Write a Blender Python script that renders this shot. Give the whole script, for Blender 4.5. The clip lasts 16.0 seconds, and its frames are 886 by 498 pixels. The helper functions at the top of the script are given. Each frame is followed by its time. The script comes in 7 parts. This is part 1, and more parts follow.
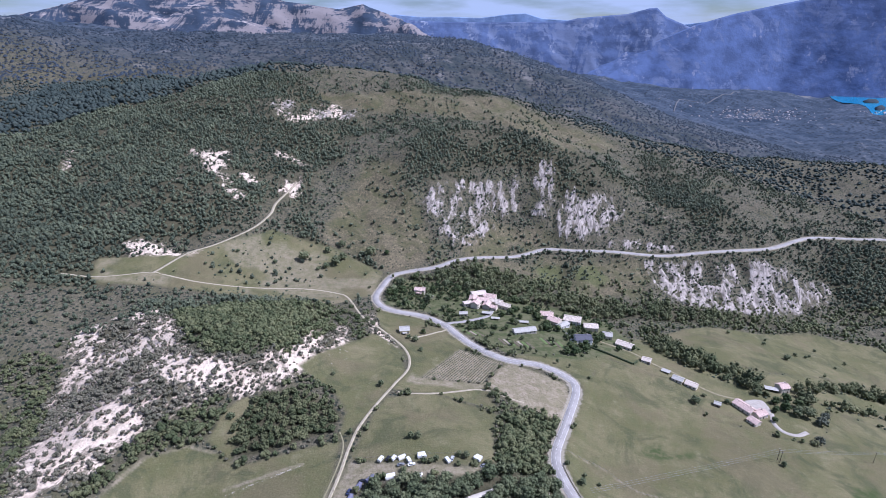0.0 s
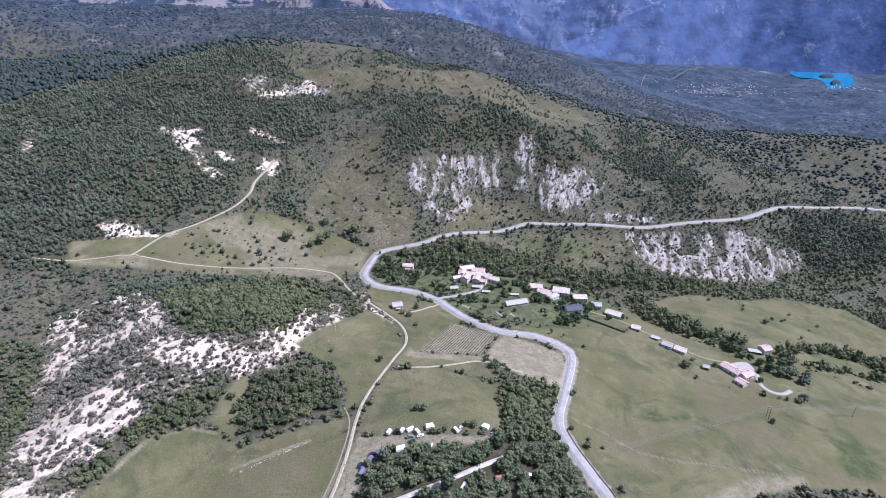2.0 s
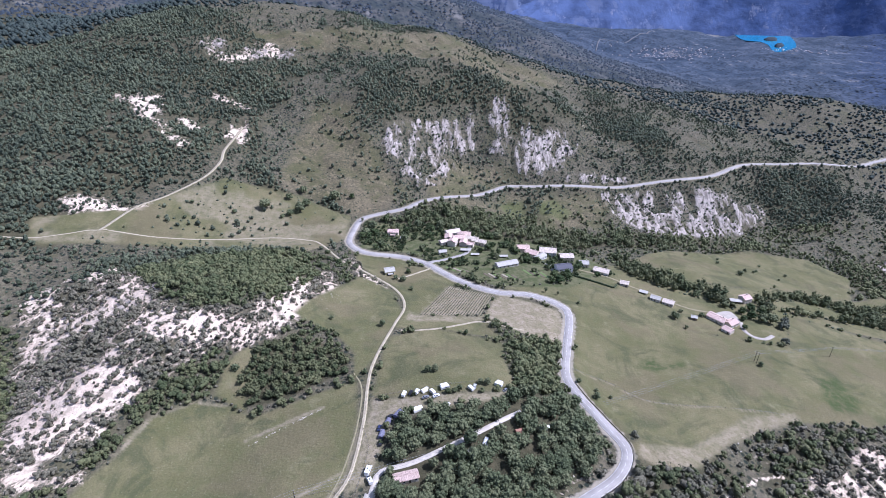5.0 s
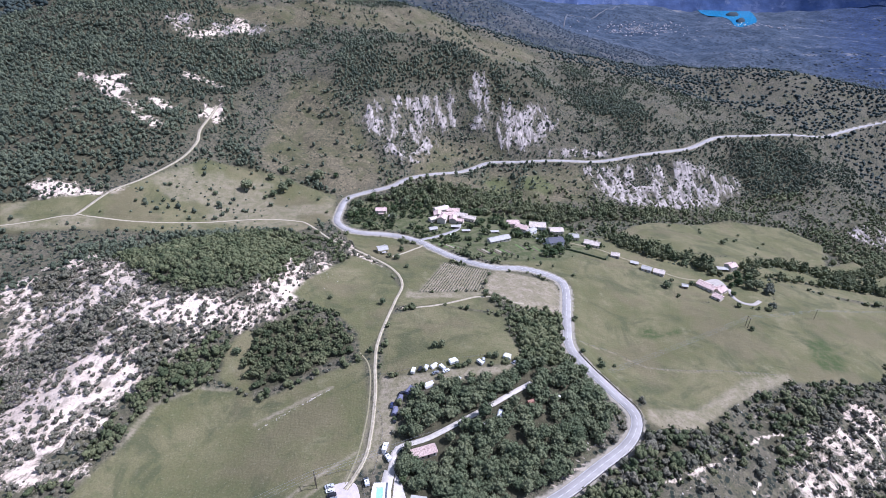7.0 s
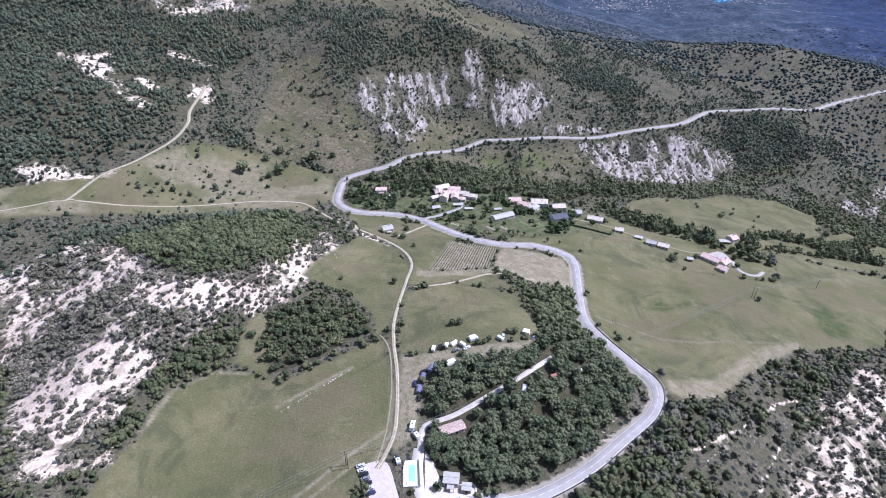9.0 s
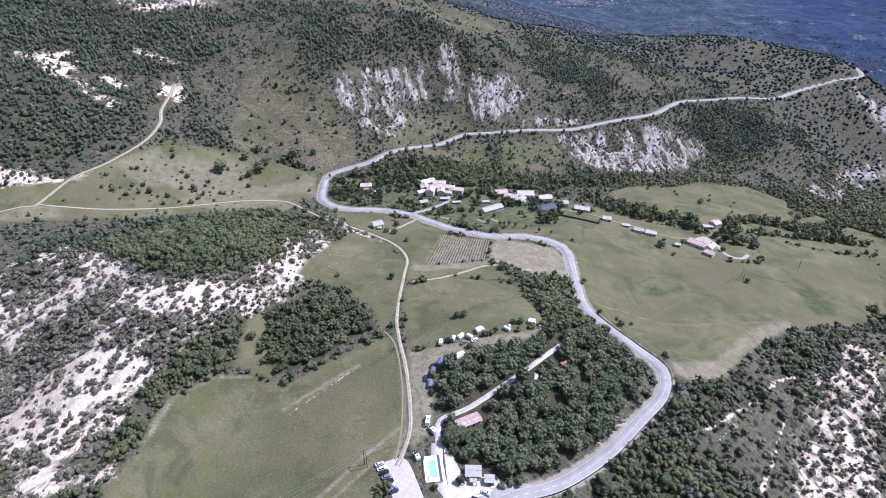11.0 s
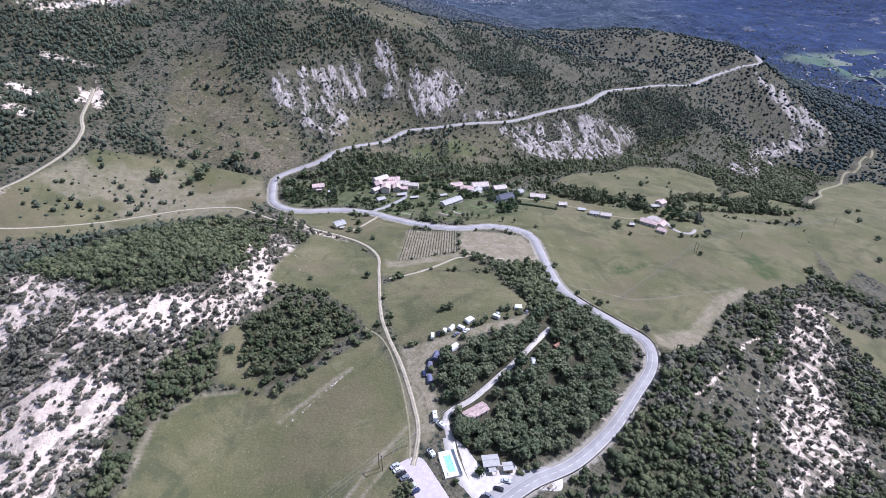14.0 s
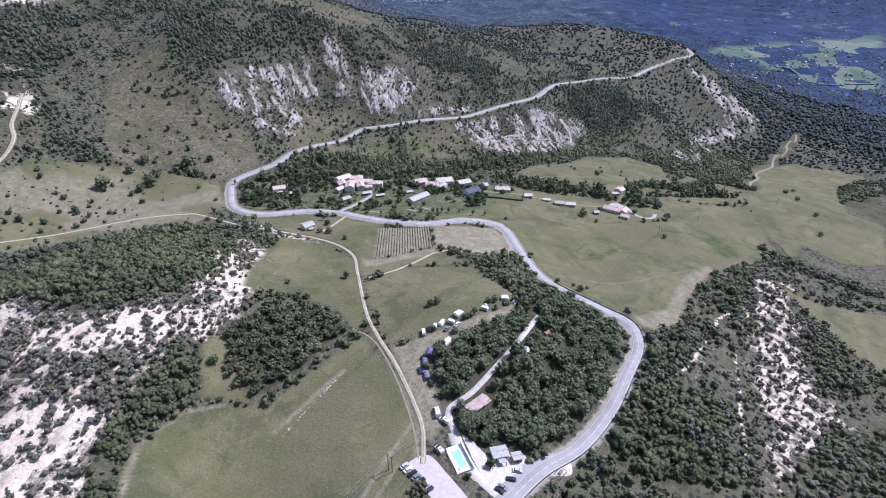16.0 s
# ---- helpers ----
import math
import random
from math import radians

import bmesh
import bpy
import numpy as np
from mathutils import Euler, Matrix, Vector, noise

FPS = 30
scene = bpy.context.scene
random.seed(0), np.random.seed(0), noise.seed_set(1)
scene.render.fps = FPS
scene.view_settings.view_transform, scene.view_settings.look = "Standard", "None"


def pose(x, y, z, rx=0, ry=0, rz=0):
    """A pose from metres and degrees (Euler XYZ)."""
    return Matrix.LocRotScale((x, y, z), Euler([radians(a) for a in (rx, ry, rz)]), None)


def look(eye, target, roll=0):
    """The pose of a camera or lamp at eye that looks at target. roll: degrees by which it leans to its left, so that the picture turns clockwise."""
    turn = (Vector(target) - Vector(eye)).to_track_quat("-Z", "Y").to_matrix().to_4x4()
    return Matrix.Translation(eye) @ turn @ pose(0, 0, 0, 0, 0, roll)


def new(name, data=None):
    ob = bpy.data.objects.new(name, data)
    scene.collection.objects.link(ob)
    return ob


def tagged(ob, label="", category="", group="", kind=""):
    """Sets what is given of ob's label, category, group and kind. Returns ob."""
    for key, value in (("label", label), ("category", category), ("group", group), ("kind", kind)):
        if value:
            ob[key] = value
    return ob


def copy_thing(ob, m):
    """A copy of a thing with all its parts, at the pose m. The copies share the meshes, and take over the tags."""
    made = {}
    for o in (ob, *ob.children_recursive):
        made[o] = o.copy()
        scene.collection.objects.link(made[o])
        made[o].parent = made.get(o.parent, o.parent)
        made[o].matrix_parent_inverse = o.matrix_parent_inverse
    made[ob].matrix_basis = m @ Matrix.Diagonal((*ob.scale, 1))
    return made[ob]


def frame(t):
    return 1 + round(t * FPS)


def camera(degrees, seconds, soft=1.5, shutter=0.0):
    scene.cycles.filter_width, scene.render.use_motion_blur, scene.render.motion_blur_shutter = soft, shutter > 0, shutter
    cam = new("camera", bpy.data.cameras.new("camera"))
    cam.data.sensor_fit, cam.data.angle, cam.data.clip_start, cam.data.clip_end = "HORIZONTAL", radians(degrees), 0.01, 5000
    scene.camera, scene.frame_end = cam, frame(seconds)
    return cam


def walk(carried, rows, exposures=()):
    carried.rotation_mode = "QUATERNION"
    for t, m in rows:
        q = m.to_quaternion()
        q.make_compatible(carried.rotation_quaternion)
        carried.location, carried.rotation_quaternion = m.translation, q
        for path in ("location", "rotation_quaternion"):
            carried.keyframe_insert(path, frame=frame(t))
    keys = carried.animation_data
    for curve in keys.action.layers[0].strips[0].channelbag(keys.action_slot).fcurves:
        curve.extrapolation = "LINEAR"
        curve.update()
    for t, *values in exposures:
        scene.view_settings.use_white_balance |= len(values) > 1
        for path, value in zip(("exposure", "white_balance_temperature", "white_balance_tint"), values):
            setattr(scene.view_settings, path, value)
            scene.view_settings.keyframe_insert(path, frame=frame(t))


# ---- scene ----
cam = camera(78.7, 16.0, soft=0.6)
METRES, EYE, TILT, LEAN, TURN = 175.0, 238.0, -22.0, 0.0, 0.0
ROWS = [
    (0.0, 0.0, 0.0, 0.0, 0.0, 0.0, -0.0),
    (0.5, -0.0318, 0.0031, -0.0063, -1.02, -0.56, 0.36),
    (1.0, -0.0602, 0.0069, -0.0129, -1.84, -1.1, 0.64),
    (1.5, -0.0906, 0.011, -0.0185, -2.65, -1.66, 0.94),
    (2.0, -0.1193, 0.0158, -0.0256, -3.38, -2.2, 1.21),
    (2.5, -0.1514, 0.0222, -0.029, -4.12, -2.82, 1.44),
    (3.0, -0.1801, 0.0278, -0.0365, -4.67, -3.34, 1.64),
    (3.5, -0.2093, 0.034, -0.0419, -5.29, -3.88, 1.85),
    (4.0, -0.2368, 0.0415, -0.0467, -5.96, -4.43, 2.09),
    (6.5, -0.3834, 0.0867, -0.0682, -11.18, -7.23, 3.93),
    (7.0, -0.4127, 0.0985, -0.0713, -11.56, -7.79, 4.06),
    (7.5, -0.4425, 0.1105, -0.0748, -11.96, -8.3, 4.21),
    (8.0, -0.4683, 0.1215, -0.0787, -12.4, -8.83, 4.45),
    (8.5, -0.4973, 0.1333, -0.081, -12.95, -9.38, 4.68),
    (9.0, -0.5259, 0.1459, -0.0834, -13.66, -9.86, 4.98),
    (11.5, -0.6624, 0.214, -0.099, -18.37, -10.5, 6.7),
    (12.0, -0.6899, 0.2285, -0.1008, -19.39, -10.63, 7.05),
    (12.5, -0.7183, 0.2443, -0.1028, -20.85, -10.82, 7.49),
    (13.0, -0.7448, 0.2593, -0.1042, -22.67, -11.06, 8.07),
    (13.5, -0.7733, 0.2768, -0.1049, -24.36, -11.3, 8.6),
    (14.0, -0.7988, 0.2937, -0.1055, -25.77, -11.5, 9.05),
    (14.5, -0.8255, 0.3122, -0.1067, -27.44, -11.75, 9.53),
    (15.0, -0.8513, 0.3316, -0.1072, -29.26, -12.06, 10.07),
    (15.5, -0.878, 0.353, -0.1069, -30.61, -12.32, 10.44),
    (16.0, -0.9037, 0.375, -0.1068, -32.16, -12.62, 10.88),
]
walk(cam, [(t, pose(0, 0, EYE, TILT, LEAN, TURN) @ pose(METRES * x, METRES * y, METRES * z, 90 + pitch, roll, yaw)) for t, x, y, z, yaw, pitch, roll in ROWS],
     exposures=[(0.0, 0.36, 5270, 24), (1.5, 0.52, 5270, 24), (9.0, 0.52, 5270, 24), (13.0, 0.46, 5270, 24), (16.0, 0.40, 5270, 24)])

# ---- light ----
SUN_EL, SUN_AZ = 52.0, 95.0      # degrees above the horizon; from +y towards +x
world = bpy.data.worlds.new("sky")
scene.world = world
world.use_nodes = True
wn = world.node_tree
wn.nodes.clear()
sky = wn.nodes.new("ShaderNodeTexSky")
sky.sky_type = 'NISHITA'
sky.sun_disc = False
sky.sun_elevation, sky.sun_rotation = radians(SUN_EL), radians(SUN_AZ)
sky.altitude, sky.air_density, sky.dust_density, sky.ozone_density = 1300, 1.0, 0.05, 3.0
bg = wn.nodes.new("ShaderNodeBackground")
bg.inputs[1].default_value = 0.044
wo = wn.nodes.new("ShaderNodeOutputWorld")
# fair-weather cloud in a low band along the horizon
wc = wn.nodes.new("ShaderNodeTexCoord")
wm = wn.nodes.new("ShaderNodeMapping")
wm.inputs["Scale"].default_value = (4.0, 4.0, 22.0)
wz = wn.nodes.new("ShaderNodeTexNoise")
wz.inputs["Scale"].default_value, wz.inputs["Detail"].default_value = 2.2, 6.0
wr = wn.nodes.new("ShaderNodeMapRange")
wr.inputs[1].default_value, wr.inputs[2].default_value = 0.34, 0.62
wx = wn.nodes.new("ShaderNodeMix")
wx.data_type = 'RGBA'
wx.inputs[7].default_value = (8.4, 10.0, 12.6, 1.0)
wn.links.new(wc.outputs["Generated"], wm.inputs[0])
wn.links.new(wm.outputs[0], wz.inputs["Vector"])
wn.links.new(wz.outputs[0], wr.inputs[0])
wn.links.new(wr.outputs[0], wx.inputs[0])
wn.links.new(sky.outputs[0], wx.inputs[6])
wn.links.new(wx.outputs[2], bg.inputs[0])
wn.links.new(bg.outputs[0], wo.inputs[0])
sun = new("sun", bpy.data.lights.new("sun", 'SUN'))
sun.data.energy, sun.data.angle, sun.data.color = 5.0, radians(0.53), (1.0, 0.955, 0.89)
to_sun = Vector((math.sin(radians(SUN_AZ)) * math.cos(radians(SUN_EL)), math.cos(radians(SUN_AZ)) * math.cos(radians(SUN_EL)), math.sin(radians(SUN_EL))))
sun.matrix_world = look(to_sun * 300, (0, 0, 0))

# ---- materials ----


class Mat:
    """A small builder for node materials."""

    def __init__(self, name, rough=0.9, metal=0.0, spec=0.3):
        self.m = bpy.data.materials.new(name)
        self.m.use_nodes = True
        self.t = self.m.node_tree
        self.b = self.t.nodes["Principled BSDF"]
        self.b.inputs["Roughness"].default_value = rough
        self.b.inputs["Metallic"].default_value = metal
        self.b.inputs["Specular IOR Level"].default_value = spec

    def node(self, kind, **inputs):
        n = self.t.nodes.new("ShaderNode" + kind)
        for key, value in inputs.items():
            self.put(n, key, value)
        return n

    def put(self, n, key, value):
        slot = n.inputs[int(key[1:])] if key[0] == "i" and key[1:].isdigit() else n.inputs[key]
        if isinstance(value, bpy.types.NodeSocket):
            self.t.links.new(value, slot)
        else:
            slot.default_value = value

    def place(self):
        return self.node("NewGeometry").outputs["Position"]

    def fall(self):
        """The place, turned so that its y runs down the fall of the ribbed slopes."""
        n = self.node("VectorRotate", Vector=self.place(), Angle=0.26)
        n.rotation_type = 'Z_AXIS'
        return n.outputs[0]

    def local(self):
        return self.node("TexCoord").outputs["Object"]

    def noise(self, scale, detail=4.0, rough=0.55, vector=None, stretch=None, warp=0.0):
        v = vector or self.place()
        if stretch:
            v = self.node("Mapping", i0=v, i3=stretch).outputs[0]
        return self.node("TexNoise", Vector=v, Scale=scale, Detail=detail, Roughness=rough, Distortion=warp).outputs[0]

    def cells(self, scale, vector=None, out=0, randomness=1.0):
        return self.node("TexVoronoi", Vector=vector or self.place(), Scale=scale, Randomness=randomness).outputs[out]

    def attr(self, name):
        n = self.node("Attribute")
        n.attribute_name = name
        return n.outputs["Fac"]

    def ramp(self, value, lo, hi, a=0.0, b=1.0):
        n = self.node("MapRange", i0=value, i1=lo, i2=hi, i3=a, i4=b)
        n.interpolation_type = 'SMOOTHSTEP'
        return n.outputs[0]

    def math(self, op, a, b=0.0):
        n = self.node("Math", i0=a, i1=b)
        n.operation = op
        return n.outputs[0]

    def mix(self, fac, a, b, mode='MIX'):
        n = self.node("Mix")
        n.data_type, n.blend_type = 'RGBA', mode
        for slot, value in ((n.inputs[0], fac), (n.inputs[6], a), (n.inputs[7], b)):
            if isinstance(value, bpy.types.NodeSocket):
                self.t.links.new(value, slot)
            elif isinstance(value, tuple):
                slot.default_value = (*value, 1.0)
            else:
                slot.default_value = value
        return n.outputs[2]

    def random(self):
        return self.node("ObjectInfo").outputs["Random"]

    def bump(self, height, strength=0.5, distance=0.1):
        n = self.node("Bump", Height=height, Strength=strength, Distance=distance)
        self.t.links.new(n.outputs[0], self.b.inputs["Normal"])

    def color(self, socket):
        if isinstance(socket, tuple):
            self.b.inputs["Base Color"].default_value = (*socket, 1.0)
        else:
            self.t.links.new(socket, self.b.inputs["Base Color"])
        return self


def plain(name, a, b, scale=3.0, rough=0.85, metal=0.0, spec=0.3, bump=0.0):
    """Two close tones in a soft mottle, with a fine grain."""
    m = Mat(name, rough, metal, spec)
    n = m.mix(m.ramp(m.noise(scale, 5, 0.6), 0.35, 0.65), a, b)
    n = m.mix(m.ramp(m.noise(scale * 9, 3), 0.3, 0.7, 0.0, 0.25), n, tuple(0.55 * v for v in a))
    if bump:
        m.bump(m.noise(scale * 6, 4), 0.5, bump)
    return m.color(n).m


# ---- the lie of the land ----
MOUNDS = []


def mound(x, y, height, spread):
    MOUNDS.append((x, y, height, spread))


# valley floor, knolls, the long hill and the slopes beyond, summed up from soft swells
mound(-2400, 800, 101.5, 700)
mound(-2400, 1600, 115.1, 700)
mound(-2400, 2400, 111.9, 700)
mound(-2400, 3200, 41.7, 700)
mound(-1600, 0, 35.3, 700)
mound(-1600, 800, 12.1, 700)
mound(-1600, 1600, 47.7, 700)
mound(-1600, 2400, 105.0, 700)
mound(-1600, 3200, 5.5, 700)
mound(-800, 0, 24.5, 700)
mound(-800, 800, -19.9, 700)
mound(-800, 1600, -48.8, 700)
mound(-800, 2400, 26.9, 700)
mound(-800, 3200, 59.4, 700)
mound(-800, 4000, 23.7, 700)
mound(0, 0, 18.3, 700)
mound(0, 800, 61.5, 700)
mound(0, 1600, 50.1, 700)
mound(0, 2400, 139.8, 700)
mound(0, 3200, 61.3, 700)
mound(0, 4000, -24.1, 700)
mound(800, 0, -108.5, 700)
mound(800, 800, -12.5, 700)
mound(800, 1600, -40.9, 700)
mound(800, 2400, 9.9, 700)
mound(800, 3200, -22.3, 700)
mound(800, 4000, 4.2, 700)
mound(1600, 0, -53.1, 700)
mound(1600, 800, -15.2, 700)
mound(1600, 1600, -98.6, 700)
mound(1600, 2400, -102.7, 700)
mound(1600, 3200, -123.1, 700)
mound(1600, 4000, -41.9, 700)
mound(1600, 4800, -51.7, 700)
mound(2400, 0, -101.5, 700)
mound(2400, 800, -42.7, 700)
mound(2400, 1600, -4.4, 700)
mound(2400, 2400, 23.0, 700)
mound(2400, 3200, 8.8, 700)
mound(2400, 4000, -33.3, 700)
mound(3200, 800, -54.1, 700)
mound(3200, 1600, -97.8, 700)
mound(3200, 2400, -129.1, 700)
mound(3200, 3200, -70.5, 700)
mound(3200, 4000, -99.8, 700)
mound(3200, 4800, -115.3, 700)
mound(4000, 2400, 6.5, 700)
mound(4000, 3200, -40.5, 700)
mound(-900, 300, 12.0, 240)
mound(-600, 0, -12.7, 240)
mound(-600, 300, -21.8, 240)
mound(-600, 600, -8.8, 240)
mound(-600, 900, -0.1, 240)
mound(-600, 1200, 32.4, 240)
mound(-600, 1500, -9.2, 240)
mound(-300, 0, -10.2, 240)
mound(-300, 300, -22.6, 240)
mound(-300, 600, -17.4, 240)
mound(-300, 900, 27.1, 240)
mound(-300, 1200, 67.1, 240)
mound(-300, 1500, -32.0, 240)
mound(0, 0, 7.9, 240)
mound(0, 300, 22.6, 240)
mound(0, 600, -48.2, 240)
mound(0, 900, 23.7, 240)
mound(0, 1200, 42.6, 240)
mound(0, 1500, -54.9, 240)
mound(300, 0, -20.8, 240)
mound(300, 300, 4.6, 240)
mound(300, 600, -37.5, 240)
mound(300, 900, 45.2, 240)
mound(300, 1500, -22.0, 240)
mound(600, 0, 26.5, 240)
mound(600, 300, 0.8, 240)
mound(600, 600, -17.8, 240)
mound(600, 900, -0.1, 240)
mound(600, 1500, -34.1, 240)
mound(900, 0, 0.5, 240)
mound(900, 600, -53.2, 240)
mound(900, 900, 115.4, 240)
mound(900, 1500, -21.6, 240)
mound(1200, 0, 10.3, 240)
mound(1200, 300, 18.2, 240)
mound(1200, 600, -33.2, 240)
mound(1200, 900, 36.7, 240)
mound(-300, 310, -33.0, 75)
mound(-300, 410, 12.6, 75)
mound(-300, 510, -7.3, 75)
mound(-300, 610, 21.0, 75)
mound(-300, 710, 5.3, 75)
mound(-200, 210, 5.6, 75)
mound(-200, 310, 25.9, 75)
mound(-200, 410, 15.3, 75)
mound(-200, 510, -12.7, 75)
mound(-200, 710, -12.7, 75)
mound(-200, 910, -18.1, 75)
mound(-100, 110, -5.1, 75)
mound(-100, 210, -5.5, 75)
mound(-100, 310, -2.2, 75)
mound(-100, 410, 7.1, 75)
mound(-100, 510, 2.6, 75)
mound(-100, 610, -5.3, 75)
mound(-100, 710, -10.3, 75)
mound(-100, 810, 5.4, 75)
mound(-100, 910, -17.2, 75)
mound(0, 210, 2.0, 75)
mound(0, 310, 3.8, 75)
mound(0, 410, -6.4, 75)
mound(0, 610, -5.9, 75)
mound(0, 710, 13.7, 75)
mound(0, 810, 20.3, 75)
mound(0, 910, -7.6, 75)
mound(100, 110, -15.4, 75)
mound(100, 210, 6.3, 75)
mound(100, 310, -14.1, 75)
mound(100, 410, 9.7, 75)
mound(100, 510, 2.7, 75)
mound(100, 610, 5.0, 75)
mound(100, 710, -35.3, 75)
mound(100, 910, 8.1, 75)
mound(200, 110, -15.3, 75)
mound(200, 210, 14.0, 75)
mound(200, 310, -7.5, 75)
mound(200, 410, 6.5, 75)
mound(200, 610, -4.3, 75)
mound(200, 710, 3.1, 75)
mound(200, 810, 24.3, 75)
mound(200, 910, -18.6, 75)
mound(300, 210, -17.6, 75)
mound(300, 310, 14.8, 75)
mound(300, 410, 21.5, 75)
mound(300, 610, -15.2, 75)
mound(300, 810, -3.1, 75)
mound(300, 910, -15.5, 75)
mound(400, 410, -6.4, 75)
mound(400, 510, -2.8, 75)
mound(400, 710, 4.6, 75)
mound(400, 810, -5.0, 75)
mound(500, 310, 12.9, 75)
mound(500, 510, -2.9, 75)
mound(500, 610, -17.0, 75)
mound(500, 710, 10.8, 75)
mound(500, 810, 8.4, 75)
mound(600, 510, 4.4, 75)
mound(600, 610, 9.1, 75)
mound(600, 710, 2.5, 75)
mound(600, 910, -7.1, 75)
mound(560, 520, 4.5, 75)
mound(560, 620, -11.5, 75)
mound(560, 720, 3.1, 75)
mound(560, 820, 5.1, 75)
mound(660, 520, -4.7, 75)
mound(660, 620, 17.0, 75)
mound(660, 720, 7.0, 75)
mound(660, 920, -10.4, 75)
mound(760, 520, -9.3, 75)
mound(760, 620, -13.9, 75)
mound(760, 720, 16.5, 75)
mound(860, 620, -18.4, 75)
mound(860, 720, -9.5, 75)
mound(960, 520, 2.4, 75)
mound(960, 620, -8.3, 75)
mound(960, 720, 4.9, 75)
mound(960, 820, 13.9, 75)
mound(1060, 820, 15.6, 75)
mound(1160, 620, -9.5, 75)
mound(-150, 190, -3.6, 38)
mound(-150, 240, -9.5, 38)
mound(-100, 140, 3.3, 38)
mound(-100, 190, 5.5, 38)
mound(-50, 190, -5.2, 38)
mound(0, 140, -4.6, 38)
mound(0, 240, 6.2, 38)
mound(50, 140, 1.8, 38)
mound(50, 190, -1.9, 38)
mound(50, 240, 5.3, 38)
mound(100, 140, 4.2, 38)
mound(100, 190, 6.2, 38)
mound(100, 240, -2.5, 38)
# the last, smaller swells: terraces, the dip behind the hamlet, the crest of the road's bank
mound(-174, 158, -0.9, 62)
mound(-58, 158, 1.7, 62)
mound(0, 158, 2.0, 62)
mound(116, 158, -0.9, 62)
mound(290, 158, 1.1, 62)
mound(-290, 216, 2.0, 62)
mound(-232, 216, 0.8, 62)
mound(-174, 216, -3.0, 62)
mound(-116, 216, -1.1, 62)
mound(-58, 216, 2.3, 62)
mound(0, 216, 1.2, 62)
mound(58, 216, -1.1, 62)
mound(116, 216, -2.2, 62)
mound(232, 216, 3.1, 62)
mound(290, 216, 3.6, 62)
mound(348, 216, 1.7, 62)
mound(-290, 274, 1.0, 62)
mound(-232, 274, 2.1, 62)
mound(-174, 274, -2.5, 62)
mound(-116, 274, -3.7, 62)
mound(-58, 274, 1.3, 62)
mound(0, 274, 1.3, 62)
mound(232, 274, 1.3, 62)
mound(290, 274, 1.9, 62)
mound(348, 274, 1.2, 62)
mound(-290, 332, -4.2, 62)
mound(-174, 332, 1.8, 62)
mound(-116, 332, -1.7, 62)
mound(0, 332, 1.0, 62)
mound(58, 332, 3.0, 62)
mound(116, 332, 4.9, 62)
mound(174, 332, 2.4, 62)
mound(232, 332, -2.6, 62)
mound(290, 332, -3.8, 62)
mound(348, 332, -1.6, 62)
mound(-290, 390, -6.3, 62)
mound(-232, 390, -3.3, 62)
mound(-174, 390, 1.9, 62)
mound(-116, 390, 0.1, 62)
mound(58, 390, 1.1, 62)
mound(116, 390, 2.9, 62)
mound(174, 390, 1.4, 62)
mound(232, 390, -2.9, 62)
mound(290, 390, -4.6, 62)
mound(348, 390, -1.7, 62)
mound(-290, 448, -3.0, 62)
mound(-232, 448, -2.5, 62)
mound(116, 448, -1.5, 62)
mound(174, 448, -1.6, 62)
mound(232, 448, -1.9, 62)
mound(290, 448, -1.7, 62)
mound(-232, 506, -1.4, 62)
mound(-174, 506, -2.3, 62)
mound(-116, 506, -3.2, 62)
mound(-58, 506, -4.0, 62)
mound(116, 506, -2.9, 62)
mound(174, 506, -2.6, 62)
mound(232, 506, -1.1, 62)
mound(464, 506, 1.0, 62)
mound(522, 506, 1.2, 62)
mound(-174, 564, -2.1, 62)
mound(-116, 564, -1.6, 62)
mound(-58, 564, -1.2, 62)
mound(116, 564, -3.0, 62)
mound(174, 564, -2.2, 62)
mound(232, 564, 1.6, 62)
mound(290, 564, 2.2, 62)
mound(348, 564, -0.9, 62)
mound(406, 564, -1.1, 62)
mound(464, 564, 3.0, 62)
mound(522, 564, 4.2, 62)
mound(-290, 622, 1.3, 62)
mound(-232, 622, 2.1, 62)
mound(-174, 622, 1.7, 62)
mound(-116, 622, 2.0, 62)
mound(-58, 622, 1.6, 62)
mound(0, 622, 0.7, 62)
mound(116, 622, -2.3, 62)
mound(174, 622, -2.7, 62)
mound(232, 622, 3.5, 62)
mound(290, 622, 3.7, 62)
mound(348, 622, -2.0, 62)
mound(406, 622, -0.8, 62)
mound(464, 622, 4.2, 62)
mound(522, 622, 3.9, 62)
mound(-232, 680, 1.9, 62)
mound(-174, 680, 2.4, 62)
mound(-116, 680, 1.7, 62)
mound(58, 680, 1.6, 62)
mound(116, 680, -1.5, 62)
mound(174, 680, -4.2, 62)
mound(232, 680, 0.5, 62)
mound(348, 680, -0.8, 62)
mound(406, 680, 4.4, 62)
mound(464, 680, 2.3, 62)
mound(522, 680, -3.5, 62)
mound(-290, 738, -1.5, 62)
mound(-232, 738, -2.0, 62)
mound(-58, 738, -1.7, 62)
mound(116, 738, -0.7, 62)
mound(174, 738, -2.6, 62)
mound(348, 738, 1.2, 62)
mound(406, 738, 5.8, 62)
mound(522, 738, -6.5, 62)
mound(-290, 796, -1.4, 62)
mound(-232, 796, -2.2, 62)
mound(-174, 796, -1.7, 62)
mound(174, 796, 1.4, 62)
mound(232, 796, 0.9, 62)
